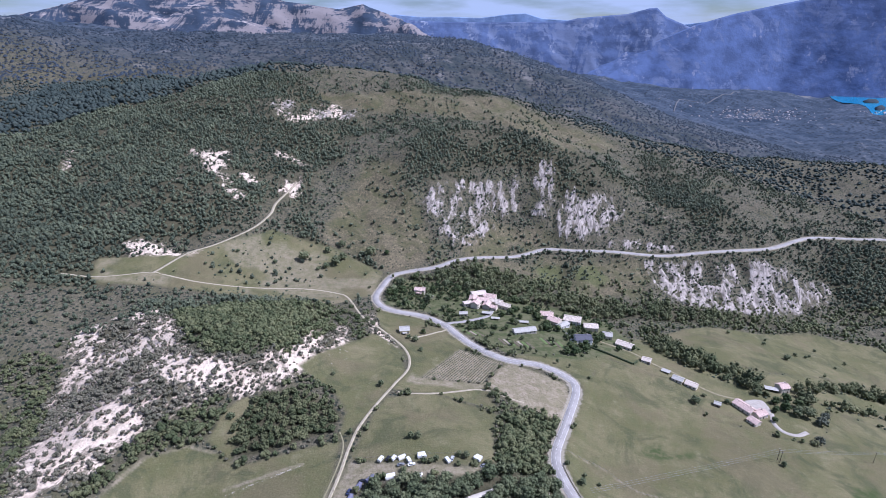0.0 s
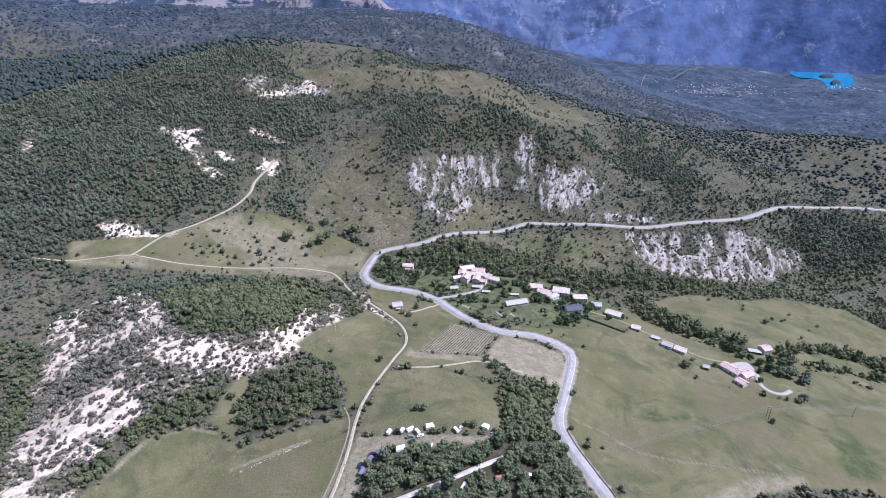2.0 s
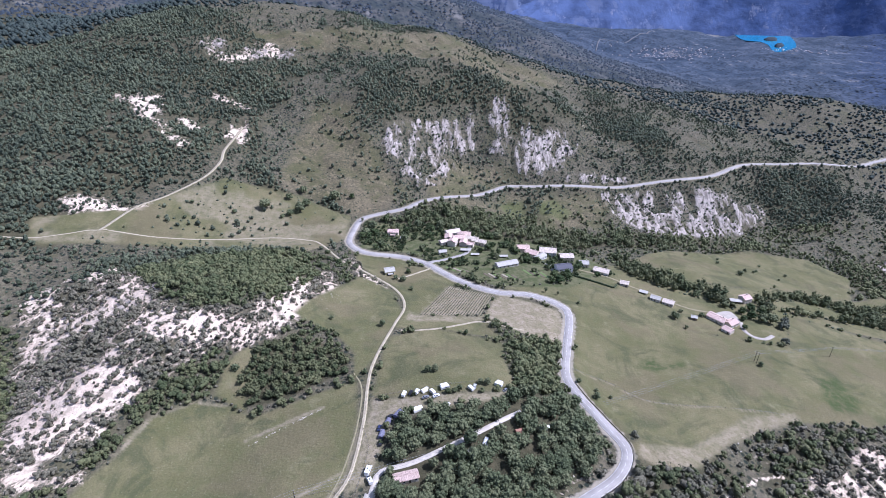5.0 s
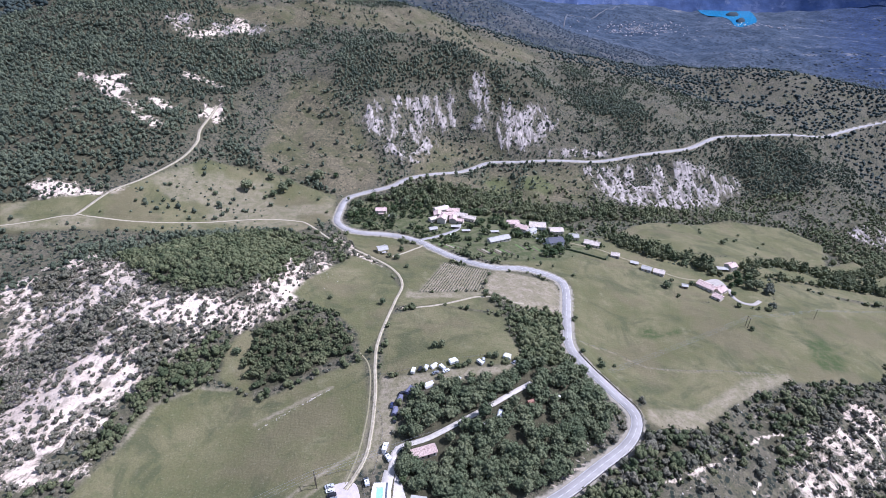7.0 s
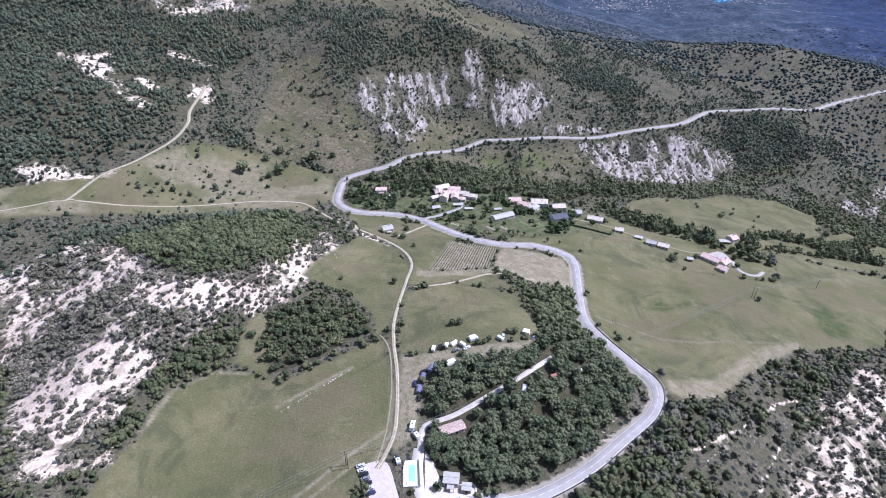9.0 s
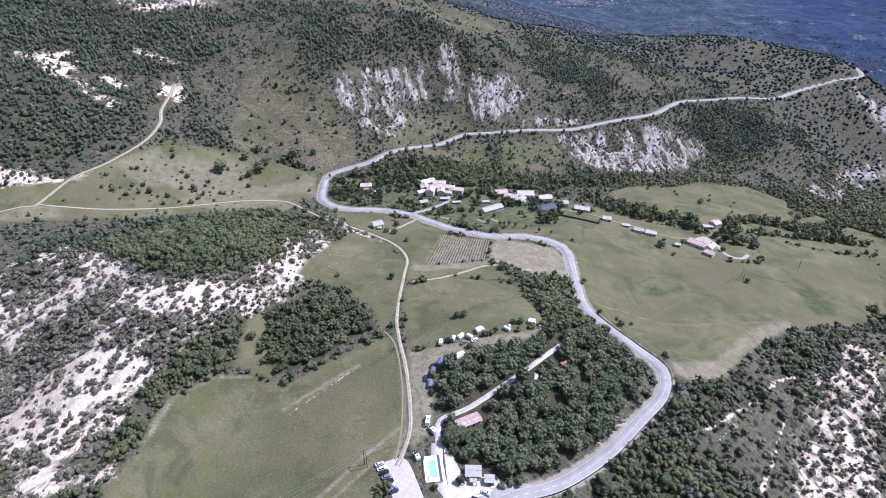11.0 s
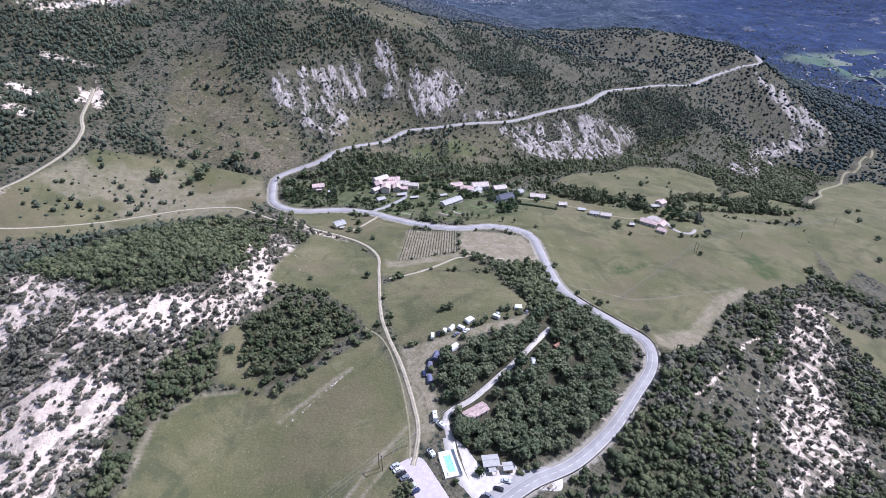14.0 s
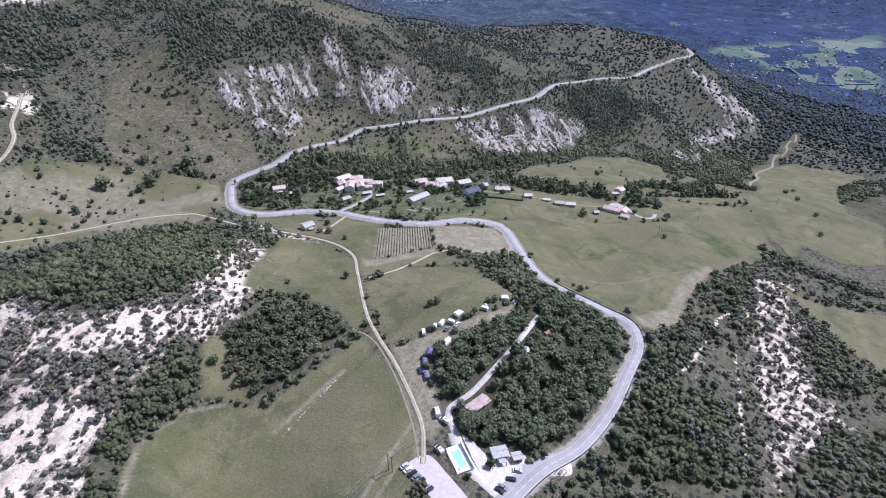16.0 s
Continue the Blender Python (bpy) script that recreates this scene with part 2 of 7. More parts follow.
mound(348, 796, 0.8, 62)
mound(406, 796, 2.2, 62)
mound(522, 796, -2.9, 62)
mound(116, 854, 3.9, 62)
mound(174, 854, 7.2, 62)
mound(232, 854, 5.3, 62)
mound(290, 854, 1.5, 62)

_lattice = np.random.RandomState(7).rand(256, 256)


def speckle(x, y, size):
    """Smooth value noise in 0..1 with cells of that size."""
    u, v = np.asarray(x, float) / size + 1000.3, np.asarray(y, float) / size + 1000.7
    i, j = np.floor(u).astype(int), np.floor(v).astype(int)
    a, b = u - i, v - j
    a, b = a * a * (3 - 2 * a), b * b * (3 - 2 * b)
    g = lambda p, q: _lattice[p % 256, q % 256]
    return (g(i, j) * (1 - a) + g(i + 1, j) * a) * (1 - b) + (g(i, j + 1) * (1 - a) + g(i + 1, j + 1) * a) * b


def layered(x, y, size, octaves=4):
    total, weight = 0.0, 0.0
    for k in range(octaves):
        total = total + speckle(x + 37.7 * k, y - 51.3 * k, size / 2 ** k) * 0.55 ** k
        weight += 0.55 ** k
    return total / weight


def swell(x, y):
    z = np.zeros(np.shape(x))
    for a, b, h, r in MOUNDS:
        q = ((x - a) ** 2 + (y - b) ** 2) / (2 * r * r)
        z = z + h * np.exp(-q)
    return z


def edge_distance(x, y, line, closed=False):
    """Distance to a line of points, and how far along it (metres) the nearest place lies."""
    best, along, run = np.full(np.shape(x), 1e9), np.zeros(np.shape(x)), 0.0
    pts = list(line) + ([line[0]] if closed else [])
    for (ax, ay), (bx, by) in zip(pts[:-1], pts[1:]):
        dx, dy = bx - ax, by - ay
        n = math.hypot(dx, dy) or 1e-6
        s = np.clip(((x - ax) * dx + (y - ay) * dy) / (n * n), 0, 1)
        d = np.hypot(x - ax - s * dx, y - ay - s * dy)
        near = d < best
        best, along = np.where(near, d, best), np.where(near, run + s * n, along)
        run += n
    return best, along


def inside(x, y, patch):
    """Signed distance to a closed outline: positive inside."""
    x, y = np.asarray(x, float), np.asarray(y, float)
    out = np.full(x.shape, -60.0)
    xs, ys = [p[0] for p in patch], [p[1] for p in patch]
    m = (x > min(xs) - 60) & (x < max(xs) + 60) & (y > min(ys) - 60) & (y < max(ys) + 60)
    px, py = x[m], y[m]
    d, _ = edge_distance(px, py, patch, True)
    odd = np.zeros(px.shape, bool)
    for (ax, ay), (bx, by) in zip(patch, patch[1:] + patch[:1]):
        if ay != by:
            odd ^= ((ay > py) != (by > py)) & (px < (bx - ax) * (py - ay) / (by - ay) + ax)
    out[m] = np.where(odd, d, -d)
    return out


def smooth(v, lo, hi):
    t = np.clip((v - lo) / (hi - lo), 0, 1)
    return t * t * (3 - 2 * t)


def rounded(line, step=3.0):
    """A smooth curve (Catmull-Rom) through plan points, at even steps."""
    p = [Vector(q) for q in line]
    p = [2 * p[0] - p[1]] + p + [2 * p[-1] - p[-2]]
    out = []
    for a, b, c, d in zip(p, p[1:], p[2:], p[3:]):
        n = max(2, int((c - b).length / step))
        for k in range(n):
            t = k / n
            out.append(0.5 * ((2 * b) + (c - a) * t + (2 * a - 5 * b + 4 * c - d) * t * t + (3 * b - a - 3 * c + d) * t ** 3))
    out.append(p[-2])
    return [(v.x, v.y) for v in out]


# ways: the tarred road, the farm tracks and the drives
ROAD = rounded([(-120, 128), (-85.6, 140.1), (-56.9, 147.9), (-35.7, 152.5), (-11.1, 153.6), (17.4, 161.2), (44.7, 173.2), (70.2, 186.2), (82.4, 202.5), (77.7, 221.6), (71.1, 246.1), (71.4, 268.4), (86.3, 304.8), (102.2, 344), (98, 359.6), (78.2, 374), (51, 381.1), (26.5, 404.7), (11.8, 429), (0.5, 448.5), (-21.1, 466.5), (-55.2, 478), (-70.5, 505.3), (-65.5, 539.3), (-56.4, 559.9), (-37.3, 569.6), (-7.4, 580.8), (17.7, 600), (82.2, 637), (117.9, 664.1), (142.6, 674.7), (194.3, 666.3), (272, 658.9), (346.4, 670.3), (439.2, 682.1), (528.4, 725), (617.2, 724.3), (716, 724), (790, 752), (850, 772), (930, 782), (985, 786), (1024, 798), (1045, 830), (1050, 880), (1040, 950)])
TRACK = rounded([(-79.7, 179.6), (-75.1, 186.1), (-67.2, 201.7), (-60.2, 234.8), (-57.2, 263.1), (-52.2, 286.8), (-36.6, 329.8), (-26.8, 359.3), (-32.2, 389.5), (-55.8, 423.6), (-75.9, 449), (-97.8, 500.5), (-112.6, 513.5), (-148.2, 520.4), (-201.9, 513.2), (-255.4, 510.5), (-303.1, 514.1), (-330, 505.9), (-355.9, 499.1), (-390.9, 501.4)])
HILL_TRACK = rounded([(-303.1, 514.1), (-282, 546.4), (-255, 570.1), (-227.5, 604.9), (-215.5, 639.5), (-215, 672.2), (-204.1, 734.5)])
TWIN = rounded([(-79.8, 182.5), (-72.1, 200.8), (-65.6, 223.8), (-62.2, 242.9), (-61, 256), (-62.1, 266.4), (-66, 275.6)])
MEADOW_PATH = rounded([(-33.6, 322.6), (-23.3, 321), (-6.1, 322.5), (12.5, 328.5), (27.5, 333), (42.1, 327.1), (58.6, 320.9)])
DRIVE = rounded([(-59.7, 179.5), (-56.9, 190), (-52.5, 199.3), (-36.9, 202), (-18.4, 207.7), (2.2, 214.8), (28.1, 226.3)])
YARD_DRIVE = rounded([(-58.4, 187.1), (-61.8, 176.4), (-63.6, 162.8), (-61.7, 152)])
VILLAGE_LANE = rounded([(1.5, 448.4), (18.6, 455.8), (42.3, 469.6), (50.1, 485.5)])
CHALET_LANE = rounded([(6.2, 440), (-13.9, 422.4), (-27.9, 412.4)])
EAST_LANE = rounded([(123, 448), (142, 431), (168, 414), (183, 396), (199, 383), (210, 369), (222, 360), (240, 355)])
GORGE = [(555, 371), (610, 398), (660, 412), (712, 440), (767, 459), (835, 472), (895, 499), (955, 508), (1008, 532), (1070, 545), (1128, 571)]
SPINE = ROAD[::3]

# cover: outlines in plan, metres
MEADOWS = [
    [(-187.6, 229.3), (-186.7, 242.6), (-176.6, 254), (-156.4, 263.7), (-140.2, 261.2), (-121.7, 250.3), (-95.1, 258.3), (-71, 267), (-64.1, 267), (-63.2, 235.8), (-65.2, 215.7), (-72.1, 193.9), (-75.1, 186.1), (-90.4, 170.2), (-110.1, 129.9), (-120, 60), (-190, 60), (-215.4, 150.6), (-201.5, 202.3)],
    [(-99.2, 356), (-59.9, 412.5), (-33.2, 386.2), (-29.8, 348.1), (-52.2, 289.7), (-65, 271.3), (-65, 294.7), (-77, 318.4), (-94.1, 329), (-107.2, 339.1)],
    [(-40.5, 313.5), (-9, 323.5), (38.3, 300.5), (32, 281.2), (31.5, 247.9), (12.4, 241.7), (-38.8, 246.8), (-55.2, 251), (-50.3, 275.8)],
    [(-33.2, 389.5), (-11.2, 444.6), (0.3, 441.8), (23.5, 402.5), (14.2, 390.9), (-17.3, 343.5), (30.9, 341.1), (38.4, 304.6), (-9, 323.5), (-36.6, 325.9), (-24.8, 355.2)],
    [(143, 395), (194.8, 367.4), (199.5, 328.4), (237.6, 315.4), (273.2, 304.6), (311.5, 355), (429.5, 311.9), (378.9, 269.3), (330.2, 232.8), (268.1, 222.1), (206.4, 223.8), (172.7, 226.2), (128.9, 205.8), (100.8, 210.9), (84.1, 212.2), (80.3, 229.1), (75.5, 246.1), (75.3, 267.4), (90.2, 302.9), (105.9, 341), (108.5, 352.7)],
    [(218.3, 470.8), (274.9, 508), (332.6, 515.1), (418.7, 537.3), (487.7, 520.6), (506.7, 476.3), (456.9, 424.2), (389.5, 429.8), (287.7, 403.9), (241.1, 424.4)],
    [(-367, 528.8), (-276.6, 546.4), (-205.8, 615), (-122.9, 602.7), (-69.8, 566.3), (-73.7, 517.1), (-109.4, 479.1), (-214.2, 496.2), (-283.9, 496.6), (-354.8, 491.1)],
    [(777, 478), (895, 467), (962, 370), (776, 346), (545, 253), (560, 222), (427, 174), (387, 191), (383, 225), (406, 264), (463, 289), (587, 378)],
    [(54.3, 387), (78.7, 379), (101.4, 364.4), (108.3, 348.4), (143, 395), (174.5, 408.8), (151.1, 421.9), (115.4, 393.1)],
    [(-51.8, 418.8), (-30.2, 389.4), (-11.2, 444.6), (-21.2, 461.1), (-49.3, 469.6), (-61.4, 478.6), (-65.4, 465.6), (-59.5, 437.3)],
    [(185.2, 446.9), (222.3, 466.1), (241.1, 424.4), (287.7, 403.9), (389.5, 429.8), (456.9, 424.2), (508.8, 437), (513.7, 369.2), (492.2, 345.1), (432.1, 319.2), (311.5, 355), (273.2, 304.6), (237.6, 315.4), (199.5, 328.4), (194.8, 367.4), (143, 395)],
    [(84.4, 205.4), (100.7, 213.7), (128.8, 207.8), (150.9, 220), (181.3, 239), (214, 238.9), (214.5, 224.6), (185.6, 218.7), (149.7, 206.8), (119.6, 191.4), (97.3, 189.2), (86.5, 196.5)],
    [(429.5, 311.9), (470.9, 338.5), (523.1, 348.2), (639.7, 397.9), (599.9, 330), (519.9, 260), (395.3, 233.9), (334.5, 216.9), (378.9, 269.3)],
    [(260.1, 199), (272.5, 173.7), (322, 137.5), (300, 90), (234.6, 108.5), (238.2, 134.5), (247, 164.2)],
    [(-147, 268), (-145, 290), (-134, 303), (-124, 299), (-131, 280), (-128, 254)],
]
DOWNS = [
    [(13, 576), (90, 628), (138, 662), (244, 646), (271, 622), (234, 571), (196, 554), (150, 549), (135, 584), (97, 603), (39, 593)],
    [(-113, 788), (-68, 778), (-45, 717), (-17, 665), (2, 611), (-42, 572), (-67, 564), (-102, 585), (-143, 604), (-154, 627), (-137, 707), (-122, 749)],
    [(26, 634), (71, 706), (136, 712), (153, 686), (136, 681), (80, 648), (29, 609)],
    [(-272, 990), (-79, 1010), (79, 1031), (250, 1000), (323, 975), (189, 830), (107, 892), (-82, 948), (-255, 950)],
    [(-700, 1180), (-560, 1150), (-500, 1060), (-600, 1000), (-720, 1060)],
]
VINEYARD = [(14.3, 396.4), (50.5, 376.6), (30.9, 341.1), (-17.3, 343.5)]
STUBBLE = [(52.5, 375.9), (95.6, 351.9), (95.8, 325.7), (84.5, 303), (51.4, 318.9), (30.9, 341.1)]
CAMP = [(-55.2, 251), (-38.8, 246.8), (12.4, 241.7), (30.8, 245.6), (17.1, 234.8), (-13.4, 233.4), (-38.7, 236.2), (-47.5, 230.6), (-51.5, 210.8), (-58.4, 195.9), (-71.1, 186), (-67.2, 201.7), (-60.2, 229.8)]
VILLAGE = [(-53.3, 553.7), (30.2, 541.5), (169.1, 493.7), (181.7, 423.9), (114.5, 384.6), (54.4, 391.1), (14.8, 432.2), (-8.6, 473), (-60.2, 487.9)]
CAR_PARK = [(-87.4, 184.1), (-76.1, 184.2), (-73, 174.3), (-73.2, 148.4), (-84.7, 148.9), (-85.6, 163.9)]
YARD = [(-72.1, 188), (-56.4, 187.1), (-42.5, 173), (-36.6, 163.3), (-42.5, 153.5), (-65.5, 146.2), (-75.1, 148.5)]
# pale marl: broken ground, and the bare scars in it
BROKEN = [
    [(-327, 419), (-308, 432), (-282, 463), (-248, 443), (-190, 348), (-152, 336), (-129, 352), (-106, 327), (-124, 302), (-143, 293), (-158, 286), (-177, 270), (-192, 254), (-198, 233), (-209, 219), (-223, 209), (-234, 205)],
    [(254, 220), (283, 194), (225, 154), (170, 120), (194, 106), (140, 93), (66, 90), (40, 86), (44, 99), (92, 122), (130, 153), (193, 190)],
    [(-351, 549), (-332, 564), (-300, 562), (-302, 533), (-337, 529)],
    [(-340, 759), (-308, 768), (-293, 697), (-314, 696)],
    [(-274, 729), (-249, 713), (-253, 687), (-270, 709)],
    [(-217, 727), (-196, 727), (-198, 707), (-218, 703)],
    [(-240, 218), (-221, 216), (-201, 214), (-219, 202), (-233, 201)],
    [(-119, 400), (-100, 400), (-88, 360), (-100, 335), (-119, 330), (-125, 370)],
]
BARE = [
    [(-254, 436), (-214, 391), (-210, 367), (-229, 361), (-252, 349), (-269, 369), (-268, 392), (-247, 400)],
    [(-210, 343), (-180, 334), (-160, 325), (-157, 315), (-179, 311), (-202, 322)],
    [(-210, 293), (-194, 278), (-193, 265), (-208, 256), (-228, 249), (-245, 240), (-251, 241), (-267, 272), (-253, 282), (-234, 293)],
    [(-327, 419), (-306, 413), (-302, 390), (-317, 387)],
    [(-309, 365), (-292, 371), (-275, 346), (-296, 333)],
    [(-240, 218), (-221, 216), (-201, 214), (-219, 202), (-233, 201)],
    [(-118, 414), (-110, 411), (-105, 366), (-109, 331), (-113, 335), (-112, 363)],
    [(-218, 283), (-210, 292), (-228, 309), (-238, 294)],
    [(237, 206), (261, 184), (213, 151), (167, 123), (187, 111), (142, 100), (80, 98), (59, 94), (62, 105), (102, 124), (134, 150), (186, 181)],
    [(167, 215), (181, 201), (162, 192), (152, 203)],
    [(90, 166), (152, 175), (166, 170), (110, 162), (85, 156)],
    [(-274, 729), (-249, 713), (-253, 687), (-270, 709)],
    [(-217, 727), (-196, 727), (-198, 707), (-218, 703)],
    [(-351.2, 555.3), (-312.1, 560.2), (-304.3, 539.2), (-333.9, 537.8)],
    [(-340.3, 548.5), (-307, 555.4), (-261.5, 552.5), (-258.3, 543.9), (-308.6, 529.5), (-341, 534)],
    [(20, 166), (44, 177), (67, 189), (76, 203), (73, 221), (66, 245), (60, 245), (64, 220), (66, 205), (57, 195), (38, 185), (16, 173)],
    [(-87, 414), (-80, 402), (-77, 369), (-83, 346), (-87, 357), (-89, 389)],
    [(-78, 473), (-56, 430), (-36, 386), (-46, 392), (-67, 416)],
    [(-373, 791), (-307, 779), (-302, 753), (-332, 751), (-364, 769)],
    [(-338, 747), (-305, 737), (-296, 716), (-308, 715)],
    [(-308, 715), (-296, 716), (-272, 670), (-251, 658), (-259, 646), (-276, 657)],
    [(-273, 728), (-261, 732), (-249, 708), (-260, 704)],
    [(-211, 724), (-200, 738), (-191, 722), (-204, 700)],
    [(-551, 785), (-544, 783), (-513, 730), (-520, 731)],
    [(-278, 937), (-265, 943), (-257, 904), (-270, 896)],
    [(-206, 953), (-178, 955), (-160, 922), (-200, 914)],
    [(-254, 809), (-204, 793), (-202, 775), (-245, 787)],
    [(-355, 687), (-349, 700), (-345, 685)],
    [(-258, 901), (-212, 939), (-199, 906), (-255, 885)],
    [(278, 791), (292, 804), (337, 712), (321, 715)],
]
WOODS = [
    [(-35.9, 232), (0.2, 231.4), (29.6, 241.1), (65.2, 239.3), (69.6, 218.5), (66, 198), (43.9, 183.2), (10.4, 167), (-17, 161.4), (-36.6, 162.3), (-50.3, 169.2), (-54.5, 184.1), (-48.6, 199.5), (-48.6, 211.7)],
    [(37.4, 241.1), (33, 249.8), (36.4, 277.6), (43.6, 301.4), (72, 314.5), (82.5, 304.8), (63.9, 263), (63.8, 238.6)],
    [(-136, 273), (-127, 306), (-107, 314), (-82, 307), (-68, 293), (-70, 276), (-84, 271), (-104, 263), (-120, 258), (-131, 260)],
    [(-180, 653), (-121.3, 582.5), (-97, 602.6), (-74.9, 572.4), (-119.6, 571.3), (-165.5, 578.3)],
    [(500.2, 320.1), (529.7, 349.8), (539, 399.4), (509.1, 379.5)],
    [(-284, 469), (-230, 481), (-191, 505), (-136, 515), (-103, 468), (-100, 400), (-118, 354), (-140, 363), (-159, 337), (-192, 358), (-209, 384), (-256, 446)],
    [(-150, 290), (-157, 286), (-175, 271), (-188, 255), (-191, 238), (-199, 223), (-193, 230), (-187, 235), (-176, 254), (-163, 268), (-148, 271)],
    [(-44, 555), (-5, 567), (45, 590), (85, 586), (142, 547), (240, 554), (340, 560), (447, 563), (435, 547), (327, 539), (243, 516), (172, 503), (103, 496), (65, 493), (19, 498), (-17, 489), (-41, 524)],
    [(155, 643), (172, 637), (158, 585), (136, 568)],
    [(92, 195), (143, 202), (138, 188), (147, 177), (95, 168), (68, 157), (85, 143), (69, 126), (42, 107), (18, 115), (0, 129), (2, 147), (34, 164), (62, 176)],
    [(200, 213), (267, 222), (190, 179), (164, 171), (154, 184), (180, 214)],
    [(215, 150), (257, 148), (222, 126), (195, 107), (169, 122)],
    [(64, 92), (128, 98), (180, 87), (110, 66), (60, 89)],
]
# hedgerows: half width and line
HEDGES = [(6.0, [(314.3, 385.6), (378.3, 405.6), (427, 393.2), (506.3, 396.9)]), (3.0, [(312.2, 359.7), (410.8, 360.6), (453.8, 340.1)]), (2.5, [(377.9, 235.1), (413.7, 260.9), (448.9, 289.9)])]
HILL_WOODS = [
    [(-993, 1427), (-877, 1744), (-364, 1123), (-113.1, 888.7), (-199.8, 773.6), (-190.7, 715), (-202, 662), (-171.6, 601.1), (-219.8, 652.8), (-231.5, 586.2), (-299.7, 574.2), (-348.1, 557.2), (-335.9, 490.5), (-405.4, 479), (-800, 600)],
    [(-46, 867), (-3, 881), (83, 883), (128, 847), (170, 839), (161, 808), (97, 790), (26, 754), (-22, 726), (-45, 751), (-52, 791)],
    [(362, 946), (388, 864), (439, 750), (407, 711), (341, 708), (316, 776), (334, 870)],
    [(170, 809), (278, 849), (291, 784), (246, 766), (191, 760), (161, 771)],
    [(-210, 647), (-188, 705), (-161, 664), (-154, 609), (-183, 611), (-202, 614)],
    [(426, 677), (579, 707), (662, 691), (636, 635), (567, 584), (504, 599), (517, 643)],
    [(1059, 787), (1823, 1077), (1787, 850), (1660, 592), (1118, 394), (1120, 529), (966, 536), (1115, 646), (1117, 728)],
    [(528, 504), (843, 572), (1078, 570), (865, 493), (639, 410), (494, 384), (488, 445)],
    [(948, 365), (909, 323), (565, 219), (611, 268), (765, 338)],
    [(-993, 1427), (-877, 1744), (-364, 1123), (-113.1, 888.7), (-199.8, 773.6), (-190.7, 715), (-202, 662), (-171.6, 601.1), (-219.8, 652.8), (-231.5, 586.2), (-299.7, 574.2), (-348.1, 557.2), (-335.9, 490.5), (-405.4, 479), (-800, 600)],
    [(1010, 770), (1070, 760), (1060, 600), (1122, 581), (1300, 480), (1700, 600), (1900, 900), (1700, 1150), (1100, 1000), (1040, 900)],
]
SCRUB = [
    [(-305, 434), (-252, 435), (-238, 394), (-260, 394), (-276, 391), (-294, 388), (-306, 414)],
    [(-267, 362), (-219, 361), (-205, 338), (-212, 313), (-231, 304), (-242, 296), (-265, 310), (-283, 344)],
    [(-204, 317), (-173, 309), (-144, 305), (-133, 293), (-159, 288), (-180, 273), (-196, 278), (-209, 298)],
]
FALLOW = [(-24, 350), (-16, 346), (36, 350), (46, 340), (20, 331), (-27, 336)]
TRAILS = [[(74, 161), (113, 170), (140, 179), (156, 186), (173, 188)], [(62, 112), (84, 128), (104, 140), (134, 160)]]
# dense tree belts across the meadows
BELTS = [
    [(203, 478), (222, 458), (236, 420), (268, 393), (302, 378), (300, 358), (262, 358), (244, 378), (210, 399), (192, 436)],
    [(329, 396), (390, 423), (431, 409), (450, 378), (460, 358), (437, 340), (411, 372), (394, 397)],
    [(319, 241), (336, 230), (343, 213), (348, 195), (357, 180), (365, 155), (352, 148), (338, 172), (327, 195), (312, 214), (288, 222)],
]
# steep ribbed marl above and below the upper road
CLIFFS = [
    [(-42, 714), (43, 761), (114, 788), (123, 758), (151, 738), (146, 720), (100, 728), (48, 707), (-3, 663), (-22, 680)],
    [(111, 793), (161, 806), (158, 765), (198, 754), (250, 766), (271, 737), (228, 702), (191, 678), (157, 687), (152, 724), (134, 752)],
    [(183, 679), (264, 694), (329, 683), (339, 674), (238, 653), (194, 665)],
    [(-18, 661), (30, 692), (71, 706), (35, 641), (-4, 616)],
    [(260, 645), (325, 656), (418, 661), (507, 644), (492, 610), (447, 574), (350, 561), (271, 567), (257, 603)],
    [(942, 766), (1014, 762), (1058, 708), (1098, 635), (1008, 604), (968, 645), (952, 698)],
    [(805, 618), (909, 643), (997, 633), (994, 601), (836, 579), (685, 542)],
    [(593, 529), (689, 527), (588, 465), (535, 473)],
    [(-282, 927), (-259, 947), (-250, 907), (-278, 893)],
    [(-216, 947), (-154, 946), (-148, 925), (-214, 909)],
]
LUSH = [[(118, 634), (157, 639), (150, 577), (120, 584)], [(155.4, 634.1), (193.6, 636.2), (207, 604.1), (187.1, 590.2), (161.3, 605.4)], [(127.7, 282), (149.3, 295.8), (149.9, 284.8), (170.4, 287), (168.5, 281.1), (143.3, 277.4)], [(268.5, 269), (283.6, 269.2), (281.4, 246.2), (273.6, 235.3), (251.2, 234.3), (253.5, 249.3)]]
FIELDS_FAR = [(1880, 1318), (2110, 1322), (2482, 1239), (2984, 1139), (1874, 686), (1728, 750), (1789, 883), (1898, 1098)]
LAKE = [(3211, 4894), (3419, 5048), (3506, 4778), (3503, 4491), (3301, 4085), (2990, 3624), (2779, 3378), (2565, 3237), (2558, 3287), (2739, 3577), (2808, 3759), (2750, 3828), (2824, 4034), (3035, 4424), (3137, 4695)]
ISLANDS = [[(2887, 3889), (3015, 3988), (3123, 3982), (3055, 3846), (2927, 3721), (2837, 3758)], [(2738, 3548), (2880, 3630), (2858, 3542), (2732, 3408), (2639, 3386)]]


def union(x, y, patches):
    best = np.full(np.shape(x), -60.0)
    for p in patches:
        best = np.maximum(best, inside(x, y, p))
    return best


